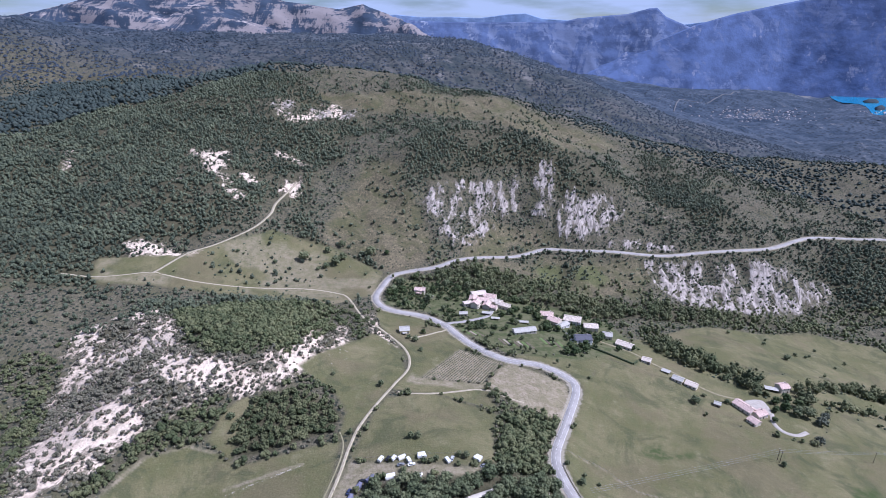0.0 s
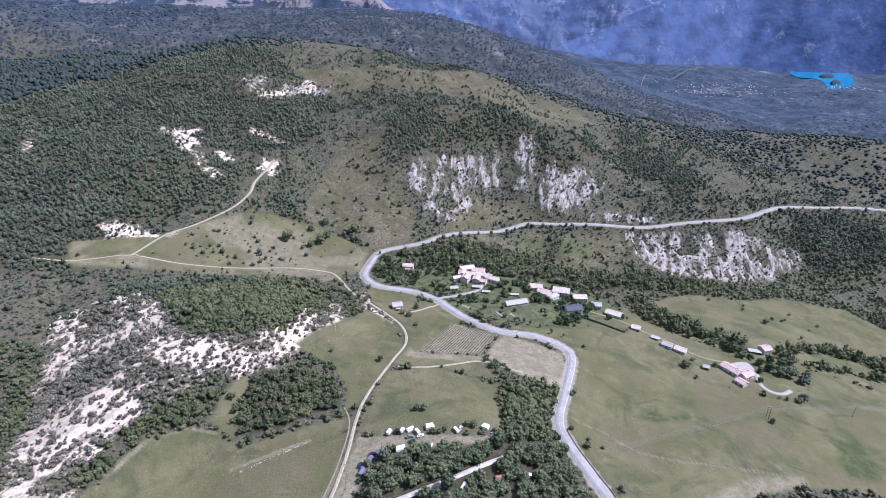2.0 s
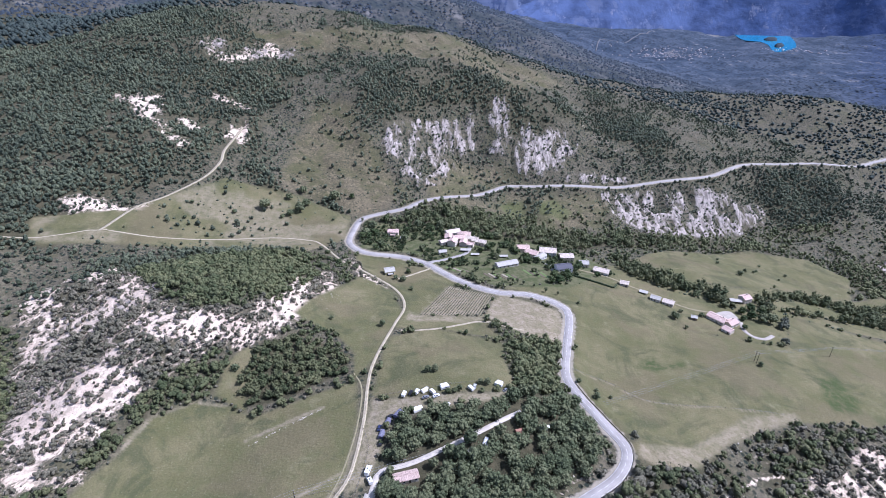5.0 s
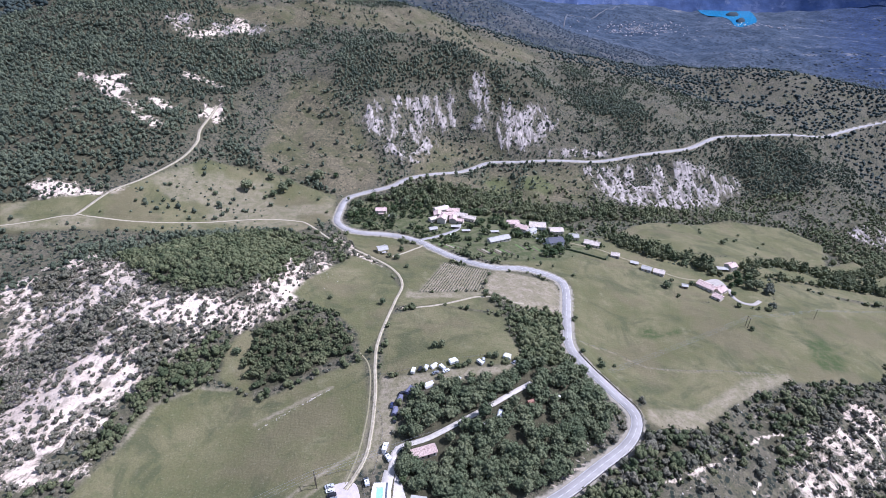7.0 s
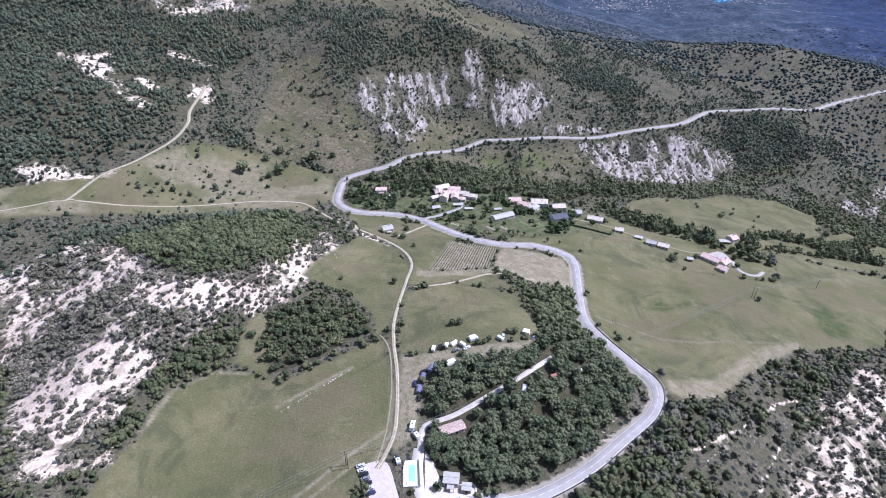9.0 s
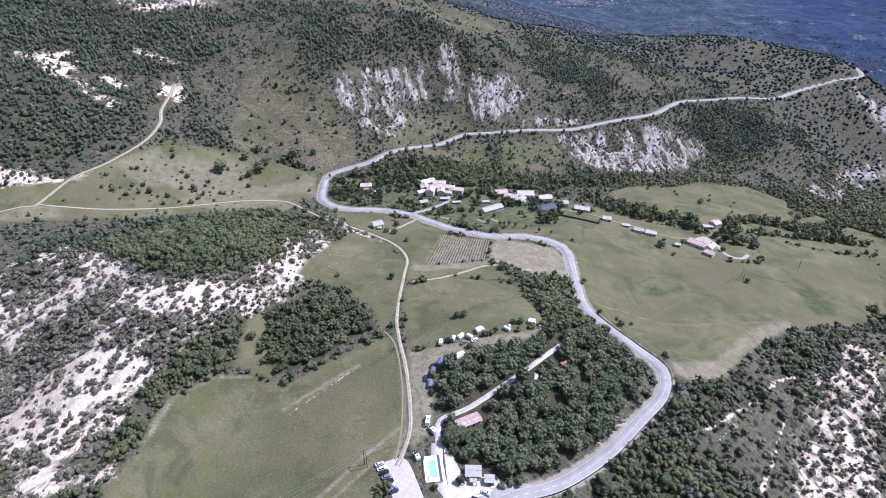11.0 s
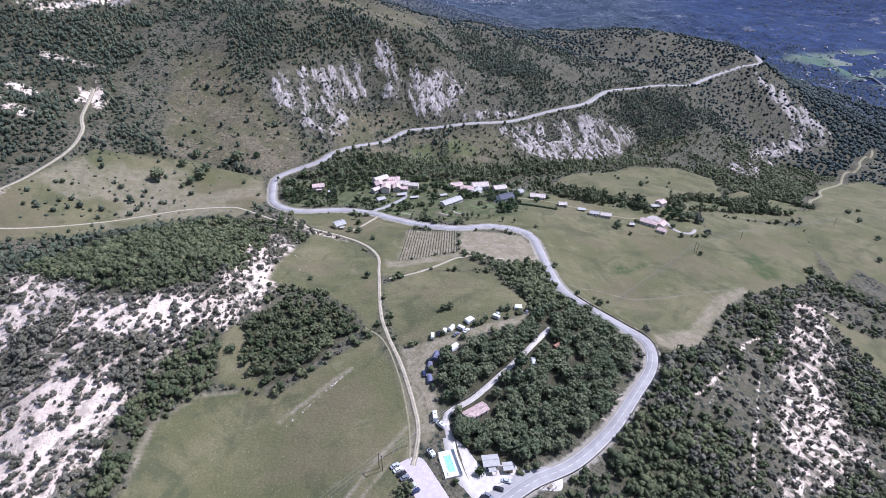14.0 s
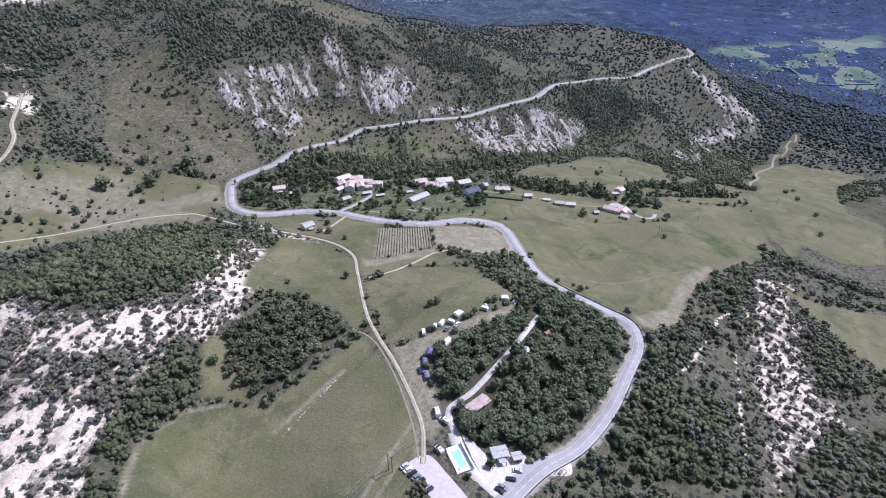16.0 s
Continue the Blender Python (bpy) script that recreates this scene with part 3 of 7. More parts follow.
def ribs(x, y):
    """Eroded ribs that run down the fall of the slope: 0 in the gullies, 1 on the crests."""
    bend = (layered(x, y, 60, 2) - 0.5) * 40
    return 1 - np.abs(layered(x - 0.26 * y + bend * 0.5, y * 0.25, 11, 3) - 0.5) * 2.6


def covers(x, y):
    """How much of each cover lies at plan places."""
    wob = (layered(x, y, 14, 3) - 0.5) * 8
    ragged = (layered(x, y, 70, 4) - 0.5) * 90
    near_way = edge_distance(x, y, SPINE)[0]
    c = {
        "meadow": smooth(union(x, y, MEADOWS + [CAMP, STUBBLE, VINEYARD]) + wob * 0.4, -2.0, 2.0),
        "down": smooth(union(x, y, DOWNS) + ragged * 0.4, -10, 10),
        "broken": smooth(union(x, y, BROKEN) + wob * 2.2, -16, 18) * (1 - 0.25 * smooth(x, 0, 60)),
        "bare": smooth(union(x, y, BARE) + wob * 3.0, -10, 9) * (1 - 0.55 * smooth(x, 0, 60)),
        "wood": np.maximum(np.maximum(smooth(union(x, y, WOODS[:5]) + wob * 0.5, -2, 2), 0.86 * smooth(union(x, y, WOODS[5:]) + wob * 1.9, -7, 7)), np.maximum(smooth(union(x, y, HILL_WOODS[1:]) + ragged * 0.8, -14, 12) * (0.55 + 0.45 * smooth(layered(x - 50, y, 60, 3), 0.42, 0.55)), smooth(inside(x, y, HILL_WOODS[0]) + ragged * 0.15, -8, 8) * (0.22 + 0.78 * smooth(layered(x + 90, y, 110, 4), 0.45, 0.55)))),
        "scrub": smooth(union(x, y, SCRUB) + (layered(x, y, 14, 3) - 0.5) * 22, -5, 5),
        "cliff": smooth(union(x, y, CLIFFS) + ragged * 0.3, -22, 14) * smooth(near_way, 5, 12),
        "rib": ribs(x, y),
        "garden": smooth(inside(x, y, VILLAGE), -3, 3),
        "dry": np.maximum(smooth(inside(x, y, STUBBLE) + wob * 0.3, -2, 2), 0.9 * smooth(inside(x, y, CAMP) + wob * 0.3, -2, 2)),
        "way": near_way,
    }
    c["wood"] = np.maximum(c["wood"], 0.25 * c["scrub"])
    c["broken"] = c["broken"] * (1 - 0.4 * c["scrub"] * (1 - c["bare"]))
    c["dry"] = np.maximum(c["dry"], 0.75 * smooth(inside(x, y, [(86.5, 197.5), (92.7, 206.7), (125, 205), (149.3, 216.4), (180.7, 230.4), (216.4, 231.7), (214.8, 222.8), (185.8, 217.8), (149.8, 205.8), (119.6, 191.4), (97.3, 189.2)]) + wob * 0.4, -2, 2))
    worn = np.minimum(edge_distance(x, y, [(-129.8, 167.2), (-111.8, 176.6), (-92, 189.6), (-72.1, 200.8)])[0], edge_distance(x, y, [(-127.8, 162.9), (-107.9, 172.8), (-88, 185.1)])[0] + 0.3)
    worn = np.minimum(worn, edge_distance(x, y, [(-124.9, 235), (-84, 249.5)])[0] - 0.3)
    worn = np.minimum(worn, edge_distance(x, y, [(66.4, 277.1), (98.4, 264.6), (115.7, 247.3), (137.9, 241.8), (169.3, 237.8), (207.5, 230.4)])[0] + 0.4)
    worn = np.minimum(worn, edge_distance(x, y, [(-188.7, 229.3), (-177.6, 254.1), (-156.4, 263.7), (-140.2, 261.2)])[0] - 0.8 + np.abs(wob) * 0.3)
    c["dry"] = np.maximum(c["dry"], np.maximum(1.0 * smooth(inside(x, y, VINEYARD), -1, 1), 0.75 * (1 - smooth(worn, 0.4, 1.4))))
    c["dry"] = np.maximum(c["dry"], 0.55 * smooth(layered(x, y, 40, 3), 0.42, 0.58) * smooth(inside(x, y, MEADOWS[6]), -2, 6))
    c["trail"] = 1 - smooth(np.minimum(edge_distance(x, y, TRAILS[0])[0], edge_distance(x, y, TRAILS[1])[0]) + np.abs(wob) * 0.3, 0.8, 2.2)
    c["bare"] = np.maximum(c["bare"], c["trail"])
    c["dry"] = np.maximum(c["dry"], 0.8 * smooth(inside(x, y, FALLOW) + wob * 0.4, -2, 3))
    c["dry"] = np.maximum(c["dry"], 0.85 * (1 - smooth(edge_distance(x, y, TRACK[:18])[0] + wob * 0.4, 2.2, 4.2)))
    c["hedge"] = np.max([1 - smooth(edge_distance(x, y, line)[0] + wob * 0.3 - half, -1, 1) for half, line in HEDGES], axis=0)
    c["hedge"] = np.maximum(c["hedge"], smooth(union(x, y, BELTS) + wob * 0.6, -2, 2))
    c["wood"] = np.maximum(c["wood"], c["hedge"])
    c["wood"] = c["wood"] * (1 - 0.85 * c["bare"] * smooth(y, 480, 520))
    c["lush"] = smooth(union(x, y, LUSH) + wob * 0.3, -3, 3)
    c["fields"] = smooth(inside(x, y, FIELDS_FAR), -40, 40)
    c["far"] = smooth(y + 0.25 * x, 1250, 1750) + smooth(x - 0.3 * y, 900, 1250)
    c["far"] = np.clip(c["far"], 0, 1)
    # the next two masks put blue distance haze into the ground colour
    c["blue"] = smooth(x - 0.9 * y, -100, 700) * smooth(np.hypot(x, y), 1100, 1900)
    c["far_haze"] = smooth(np.hypot(x, y), 1500, 3300)
    return c


def relief(x, y, c):
    """Small forms on the swell: gullies in the marl, humps on the slopes, hardly any in the meadows."""
    rough = np.clip(1 - c["meadow"] - c["garden"], 0, 1) * smooth(c["way"], 6, 30)
    spur = (np.abs(layered(x, y * 0.7, 150, 3) - 0.5) * 2 - 0.35) * 16 * rough * smooth(np.hypot(x, y), 480, 750)
    hump = (layered(x, y, 46, 4) - 0.5) * 13 * rough * (0.35 + 0.65 * smooth(np.hypot(x, y - 200), 150, 500))
    gully = ((np.abs(layered(x, y * 0.6, 26, 3) - 0.5) * 2) * 2.0 - 0.5) * (1 + 1.0 * smooth(np.hypot(x, y), 450, 750))
    big = (layered(x, y, 320, 4) - 0.5) * 70 * smooth(np.hypot(x, y), 1300, 2600)
    flat = smooth(x * 0.55 + 600 - y * 0.08, 1500, 2100)
    return hump + spur + gully * np.maximum(c["broken"], c["bare"]) * rough + (c["rib"] - 0.6) * 9 * c["cliff"] * smooth(c["way"], 6, 24) + big * (1 - flat) + (layered(x, y, 9, 2) - 0.5) * 0.5 * rough


def level_ways(x, y, z):
    """Flatten the ground under the ways."""
    for line, half in ((ROAD[::2], 6.0), (TRACK[::2], 3.0), (HILL_TRACK[::2], 3.0), (DRIVE[::2], 3.0), (EAST_LANE[::2], 3.0)):
        xs, ys = [p[0] for p in line], [p[1] for p in line]
        m = (x > min(xs) - 30) & (x < max(xs) + 30) & (y > min(ys) - 30) & (y < max(ys) + 30)
        d, s = edge_distance(x[m], y[m], line)
        lx, ly = np.array(xs, float), np.array(ys, float)
        run = np.concatenate([[0], np.cumsum(np.hypot(np.diff(lx), np.diff(ly)))])
        lz = swell(lx, ly)
        w = 1 - smooth(d, half, half * 2.6)
        z[m] = z[m] * (1 - w) + np.interp(s, run, lz) * w
    return z


def height(x, y, c=None):
    x, y = np.atleast_1d(np.asarray(x, float)), np.atleast_1d(np.asarray(y, float))
    c = c or covers(x, y)
    z = level_ways(x, y, swell(x, y) + relief(x, y, c))
    w = smooth(inside(x, y, LAKE), -58, 0)
    return z * (1 - w) - 222.5 * w


def drawn_in(v):
    """Bring what lies beyond 1.8 km closer along its line of sight, so that the far mountains stay in reach."""
    d = np.asarray(v, float) - (0.0, 0.0, 238.0)
    r = np.linalg.norm(d, axis=1)[:, None]
    return d * np.where(r > 1800, (1800 + (r - 1800) * 0.64) / r, 1.0) + (0.0, 0.0, 238.0)


def mesh_of(name, verts, faces, material=None, shade_smooth=False):
    me = bpy.data.meshes.new(name)
    verts, faces = np.asarray(verts, np.float32), np.asarray(faces, np.int32)
    k = faces.shape[1]
    me.vertices.add(len(verts))
    me.vertices.foreach_set("co", verts.ravel())
    me.loops.add(faces.size)
    me.loops.foreach_set("vertex_index", faces.ravel())
    me.polygons.add(len(faces))
    me.polygons.foreach_set("loop_start", np.arange(0, faces.size, k, dtype=np.int32))
    me.polygons.foreach_set("loop_total", np.full(len(faces), k, np.int32))
    me.polygons.foreach_set("use_smooth", np.full(len(faces), shade_smooth))
    me.update(calc_edges=True)
    if material:
        me.materials.append(material)
    return me


def put_attr(me, name, values, domain='POINT'):
    a = me.attributes.new(name, 'FLOAT', domain)
    a.data.foreach_set("value", np.asarray(values, np.float32))


# ---- ground ----
def ground_material():
    m = Mat("ground_cover", 0.95, spec=0.15)
    fine, mid, big = m.noise(1.6, 4), m.noise(0.16, 5, 0.6), m.noise(0.022, 4)
    # meadow
    grass = m.mix(m.ramp(big, 0.38, 0.62), (0.116, 0.11, 0.05), (0.172, 0.15, 0.08))
    grass = m.mix(m.ramp(mid, 0.4, 0.7, 0.0, 0.55), grass, (0.096, 0.104, 0.044))
    grass = m.mix(m.ramp(m.noise(0.06, 5, 0.65), 0.55, 0.75, 0.0, 0.6), grass, (0.235, 0.205, 0.125))
    grass = m.mix(m.ramp(m.noise(0.035, 6, 0.7, warp=1.0), 0.48, 0.64, 0.0, 0.75), grass, (0.068, 0.074, 0.036))
    grass = m.mix(m.ramp(m.noise(0.016, 5, 0.65), 0.5, 0.62, 0.0, 0.6), grass, (0.15, 0.122, 0.072))
    grass = m.mix(m.ramp(fine, 0.35, 0.7, 0.0, 0.45), grass, (0.065, 0.068, 0.035))
    grass = m.mix(m.ramp(m.noise(0.9, 5, 0.7), 0.55, 0.7, 0.0, 0.4), grass, (0.25, 0.225, 0.155))
    grass = m.mix(m.math('MULTIPLY', m.attr("lush"), m.ramp(mid, 0.3, 0.6, 0.2, 0.85)), grass, (0.045, 0.065, 0.022))
    dry = m.mix(m.ramp(mid, 0.35, 0.65), (0.285, 0.24, 0.175), (0.2, 0.175, 0.11))
    dry = m.mix(m.ramp(m.noise(0.5, 6, 0.82), 0.5, 0.6, 0.0, 0.75), dry, (0.125, 0.108, 0.066))
    grass = m.mix(m.math('MULTIPLY', m.attr("dry"), m.ramp(m.noise(0.12, 5, 0.75), 0.3, 0.5, 0.45, 1.0)), grass, dry)
    # rough slope: litter, tufts and stones between the bushes
    tuft = m.cells(0.55)
    slope = m.mix(m.ramp(mid, 0.35, 0.65), (0.064, 0.06, 0.04), (0.108, 0.094, 0.067))
    slope = m.mix(m.ramp(m.noise(0.4, 5, 0.8, warp=0.8), 0.48, 0.6, 0.0, 0.75), slope, (0.165, 0.145, 0.095))
    slope = m.mix(m.ramp(m.noise(0.03, 6, 0.75, warp=0.7), 0.48, 0.6, 0.0, 0.7), slope, (0.088, 0.083, 0.046))
    slope = m.mix(m.math('MULTIPLY', m.ramp(m.cells(0.26), 0.3, 0.4, 0.95, 0.0), m.ramp(m.noise(0.03, 4, 0.7), 0.34, 0.46)), slope, (0.02, 0.027, 0.021))
    slope = m.mix(m.ramp(m.cells(0.75), 0.2, 0.34, 0.8, 0.0), slope, (0.03, 0.036, 0.022))
    slope = m.mix(m.ramp(m.noise(0.3, 5, 0.7, stretch=(1, 0.45, 0.45)), 0.63, 0.72, 0.0, 0.55), slope, (0.3, 0.27, 0.225))
    down = m.mix(m.ramp(big, 0.35, 0.65), (0.082, 0.075, 0.044), (0.118, 0.1, 0.066))
    down = m.mix(m.ramp(m.noise(0.3, 5, 0.8, warp=0.8), 0.46, 0.6, 0.0, 0.8), down, (0.235, 0.19, 0.115))
    down = m.mix(m.math('MULTIPLY', m.ramp(m.cells(0.28), 0.22, 0.32, 0.9, 0.0), m.ramp(m.noise(0.04, 4, 0.7), 0.38, 0.5)), down, (0.026, 0.032, 0.022))
    down = m.mix(m.ramp(m.noise(0.5, 6, 0.85), 0.52, 0.6, 0.0, 0.8), down, (0.05, 0.05, 0.032))
    down = m.mix(m.ramp(m.noise(0.03, 6, 0.75, warp=0.7), 0.46, 0.6, 0.0, 0.65), down, (0.074, 0.078, 0.034))
    down = m.mix(m.ramp(fine, 0.4, 0.7, 0.0, 0.4), down, (0.075, 0.07, 0.038))
    down = m.mix(m.math('MULTIPLY', m.attr("lush"), 0.5), down, (0.085, 0.105, 0.034))
    # marl
    marl = m.mix(m.ramp(mid, 0.35, 0.65), (0.79, 0.65, 0.52), (0.65, 0.525, 0.41))
    marl = m.mix(m.ramp(big, 0.5, 0.62, 0.0, 0.4), marl, (0.46, 0.35, 0.28))
    marl = m.mix(m.ramp(m.noise(0.42, 6, 0.75, stretch=(1, 0.35, 0.35), warp=0.6), 0.5, 0.64, 0.0, 0.4), marl, (0.34, 0.275, 0.215))
    marl = m.mix(m.ramp(m.cells(0.55), 0.1, 0.34, 0.6, 0.0), marl, (0.13, 0.115, 0.085))
    marl = m.mix(m.ramp(fine, 0.3, 0.6, 0.35, 0.0), marl, (0.25, 0.215, 0.175))
    marl = m.mix(m.ramp(m.noise(0.11, 6, 0.75, warp=0.6), 0.5, 0.64, 0.0, 0.6), marl, (0.24, 0.205, 0.155))
    # ribbed cliff: bleached crests, grey flanks, scrub in the gullies
    streak = m.noise(0.3, 6, 0.7, vector=m.fall(), stretch=(1, 0.22, 0.22), warp=0.35)
    crag = m.mix(m.ramp(streak, 0.38, 0.6), (0.18, 0.158, 0.14), (0.42, 0.368, 0.328))
    crag = m.mix(m.ramp(m.noise(0.6, 5, 0.75, vector=m.fall(), stretch=(1, 0.4, 0.4)), 0.52, 0.64, 0.0, 0.8), crag, (0.17, 0.15, 0.13))
    crest = m.math('ADD', m.math('MULTIPLY', m.attr("rib"), 0.5), m.math('MULTIPLY', m.noise(0.13, 7, 0.8, vector=m.fall(), stretch=(1, 0.4, 0.4), warp=0.6), 1.1))
    crest = m.math('ADD', crest, m.math('MULTIPLY', m.attr("cliff"), 0.42))
    # far woods and fields, with blue distance haze mixed into their colour
    far = m.mix(m.attr("far_haze"), m.mix(m.ramp(m.noise(0.012, 6, 0.75), 0.35, 0.68), (0.036, 0.045, 0.045), (0.1, 0.095, 0.085)), m.mix(m.ramp(m.noise(0.012, 6, 0.75), 0.35, 0.68), (0.027, 0.042, 0.066), (0.072, 0.09, 0.122)))
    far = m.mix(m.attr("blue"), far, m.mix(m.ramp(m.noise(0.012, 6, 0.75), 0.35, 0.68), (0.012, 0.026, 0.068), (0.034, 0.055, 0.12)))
    far = m.mix(m.ramp(m.cells(0.06), 0.2, 0.5, 0.75, 0.0), far, (0.016, 0.025, 0.036))
    far = m.mix(m.ramp(m.noise(0.006, 6, 0.75), 0.58, 0.66, 0.0, 0.6), far, (0.19, 0.18, 0.175))
    plots = m.cells(0.011, out=1)
    far = m.mix(m.math('MULTIPLY', m.attr("fields"), m.ramp(m.node("SeparateColor", i0=plots).outputs[0], 0.45, 0.5)), far, m.mix(m.node("SeparateColor", i0=plots).outputs[1], (0.06, 0.11, 0.075), (0.15, 0.168, 0.13)))
    floor = m.mix(m.ramp(mid, 0.3, 0.7), (0.05, 0.048, 0.028), (0.085, 0.075, 0.045))
    c = m.mix(m.attr("down"), slope, down)
    c = m.mix(m.attr("wood"), c, floor)
    # scars show where broken ground meets a ragged noise
    patchy = m.ramp(m.math('ADD', m.noise(0.14, 7, 0.78, warp=0.8), m.math('MULTIPLY', m.attr("bare"), 0.16)), 0.615, 0.665)
    rag = m.math('ADD', m.math('MULTIPLY', m.attr("broken"), 0.3), m.math('MULTIPLY', m.noise(0.06, 8, 0.78, stretch=(1, 0.7, 0.7), warp=0.9), 0.95))
    bare = m.math('MAXIMUM', m.ramp(rag, 0.65, 0.75), m.math('MULTIPLY', m.attr("bare"), patchy))
    c = m.mix(m.math('MULTIPLY', bare, m.ramp(m.attr("broken"), 0.02, 0.4)), c, marl)
    c = m.mix(m.math('MULTIPLY', m.attr("bare"), patchy), c, marl)
    c = m.mix(m.math('MULTIPLY', m.ramp(crest, 1.26, 1.4), m.ramp(m.attr("cliff"), 0.03, 0.2)), c, crag)
    c = m.mix(m.attr("meadow"), c, grass)
    garden = m.mix(m.ramp(mid, 0.4, 0.6), (0.068, 0.08, 0.034), (0.115, 0.112, 0.06))
    c = m.mix(m.attr("garden"), c, garden)
    c = m.mix(m.ramp(m.math('ADD', m.attr("way"), m.math('MULTIPLY', m.noise(0.35, 4), 5.0)), 6.5, 8.5, 0.7, 0.0), c, (0.36, 0.32, 0.26))
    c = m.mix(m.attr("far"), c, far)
    m.color(c)
    m.bump(m.math('ADD', m.noise(0.9, 6, 0.7), m.math('MULTIPLY', tuft, 0.5)), 0.6, 0.6)
    return m.m


def ground():
    cx, cy = -80.0, 20.0
    radii = np.concatenate([np.geomspace(50, 125, 45)[:-1], np.geomspace(125, 1000, 380)[:-1], np.geomspace(1000, 7200, 150)])
    turn = np.concatenate([np.linspace(-72, 84, 450), np.linspace(84, 288, 52)[1:-1]])
    a, r = np.meshgrid(np.radians(turn), radii)
    x, y = (cx + r * np.sin(a)).ravel(), (cy + r * np.cos(a)).ravel()
    x, y = np.append(x, cx), np.append(y, cy)
    c = covers(x, y)
    z = height(x, y, c)
    n, k = len(radii), len(turn)
    i, j = np.meshgrid(np.arange(n - 1), np.arange(k), indexing="ij")
    j2 = (j + 1) % k
    q = np.stack([i * k + j, i * k + j2, (i + 1) * k + j2, (i + 1) * k + j], -1).reshape(-1, 4)[:, ::-1]
    tri = np.concatenate([q[:, [0, 1, 2]], q[:, [0, 2, 3]], np.stack([np.full(k, n * k), np.arange(k), (np.arange(k) + 1) % k], -1)])
    me = mesh_of("ground", drawn_in(np.stack([x, y, z], -1)), tri, ground_material(), True)
    for key in ("meadow", "down", "broken", "bare", "wood", "garden", "dry", "far", "fields", "lush", "cliff", "rib", "far_haze", "blue"):
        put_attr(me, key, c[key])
    put_attr(me, "way", np.minimum(c["way"], 40))
    return tagged(new("ground", me), "hilly ground of dry meadows, scrub and pale marl", "ground", kind="structure")


ground()


def strip(name, line, half, lift, material, label, category="road", sag=0.5):
    """A way laid on the ground: a band with a slight camber and shoulders that go into the soil."""
    p = np.array(line, float)
    d = np.gradient(p, axis=0)
    d /= np.linalg.norm(d, axis=1)[:, None]
    side = np.stack([d[:, 1], -d[:, 0]], -1)
    z = height(p[:, 0], p[:, 1])
    rows = []
    for off, dz in ((-half - 0.3, -sag), (-half, 0), (0, 0.05), (half, 0), (half + 0.3, -sag)):
        q = p + side * off
        rows.append(np.concatenate([q, (z + lift + dz)[:, None]], 1))
    v = np.stack(rows, 1).reshape(-1, 3)
    n = len(p)
    f = [(i * 5 + j, i * 5 + j + 1, (i + 1) * 5 + j + 1, (i + 1) * 5 + j) for i in range(n - 1) for j in range(4)]
    me = mesh_of(name, drawn_in(v), np.array(f)[:, ::-1], material, True)
    put_attr(me, "across", np.tile([-1.1, -1.0, 0.0, 1.0, 1.1], n))
    return tagged(new(name, me), label, category, kind="structure")


def tar_material():
    m = Mat("sun_bleached_tar", 0.85, spec=0.3)
    c = m.mix(m.ramp(m.noise(0.12, 5), 0.35, 0.65), (0.285, 0.264, 0.25), (0.355, 0.33, 0.312))
    c = m.mix(m.ramp(m.noise(2.5, 4), 0.35, 0.7, 0.0, 0.3), c, (0.17, 0.165, 0.17))
    m.bump(m.noise(9, 3), 0.3, 0.02)
    return m.color(c).m


TAR = tar_material()


def dust_material(name="pale_gravel", a=(0.44, 0.38, 0.285), b=(0.34, 0.29, 0.215)):
    m = Mat(name, 0.95, spec=0.15)
    c = m.mix(m.ramp(m.noise(0.4, 5), 0.35, 0.65), a, b)
    off = m.math('ABSOLUTE', m.attr("across"))
    rough = m.math('MULTIPLY', m.math('SUBTRACT', m.noise(0.6, 5, 0.7), 0.5), 1.1)
    turf = m.mix(m.ramp(m.noise(1.5, 4), 0.35, 0.65), (0.12, 0.115, 0.06), (0.2, 0.18, 0.105))
    c = m.mix(m.ramp(m.math('ADD', off, rough), 0.62, 0.95), c, turf)
    c = m.mix(m.ramp(m.math('ADD', off, rough), 0.3, 0.05, 0.0, 0.5), c, turf)
    return m.color(c).m


DUST = dust_material()
FAINT = dust_material("worn_turf", (0.27, 0.235, 0.155), (0.2, 0.18, 0.105))
PALE = plain("white_gravel", (0.56, 0.51, 0.45), (0.46, 0.41, 0.36), 0.4, 0.95)
strip("road", ROAD, 3.0, 0.22, TAR, "sun-bleached grey tarred country road with worn edges")
strip("farm_track", TRACK, 1.15, 0.12, DUST, "pale dusty gravel farm track through the meadows", "track")
strip("hill_track", HILL_TRACK, 2.0, 0.25, DUST, "pale gravel track climbing the wooded slope", "track")
strip("meadow_path", MEADOW_PATH, 1.1, 0.08, DUST, "dusty pale path below the vineyard", "track")
strip("wheel_track", TWIN, 0.5, 0.07, FAINT, "faint worn wheel track beside the farm track", "track")
strip("camp_drive", DRIVE, 1.5, 0.12, PALE, "white gravel drive through the campsite wood", "drive")
strip("yard_drive", YARD_DRIVE, 2.6, 0.14, PALE, "white gravel drive beside the pool", "drive")
strip("village_lane", VILLAGE_LANE, 2.0, 0.2, TAR, "narrow grey lane into the hamlet", "lane")
strip("chalet_lane", CHALET_LANE, 1.2, 0.16, DUST, "narrow pale path to the yellow cottage", "lane")
strip("east_lane", EAST_LANE, 1.2, 0.2, FAINT, "narrow pale lane along the hedge to the farms", "lane")

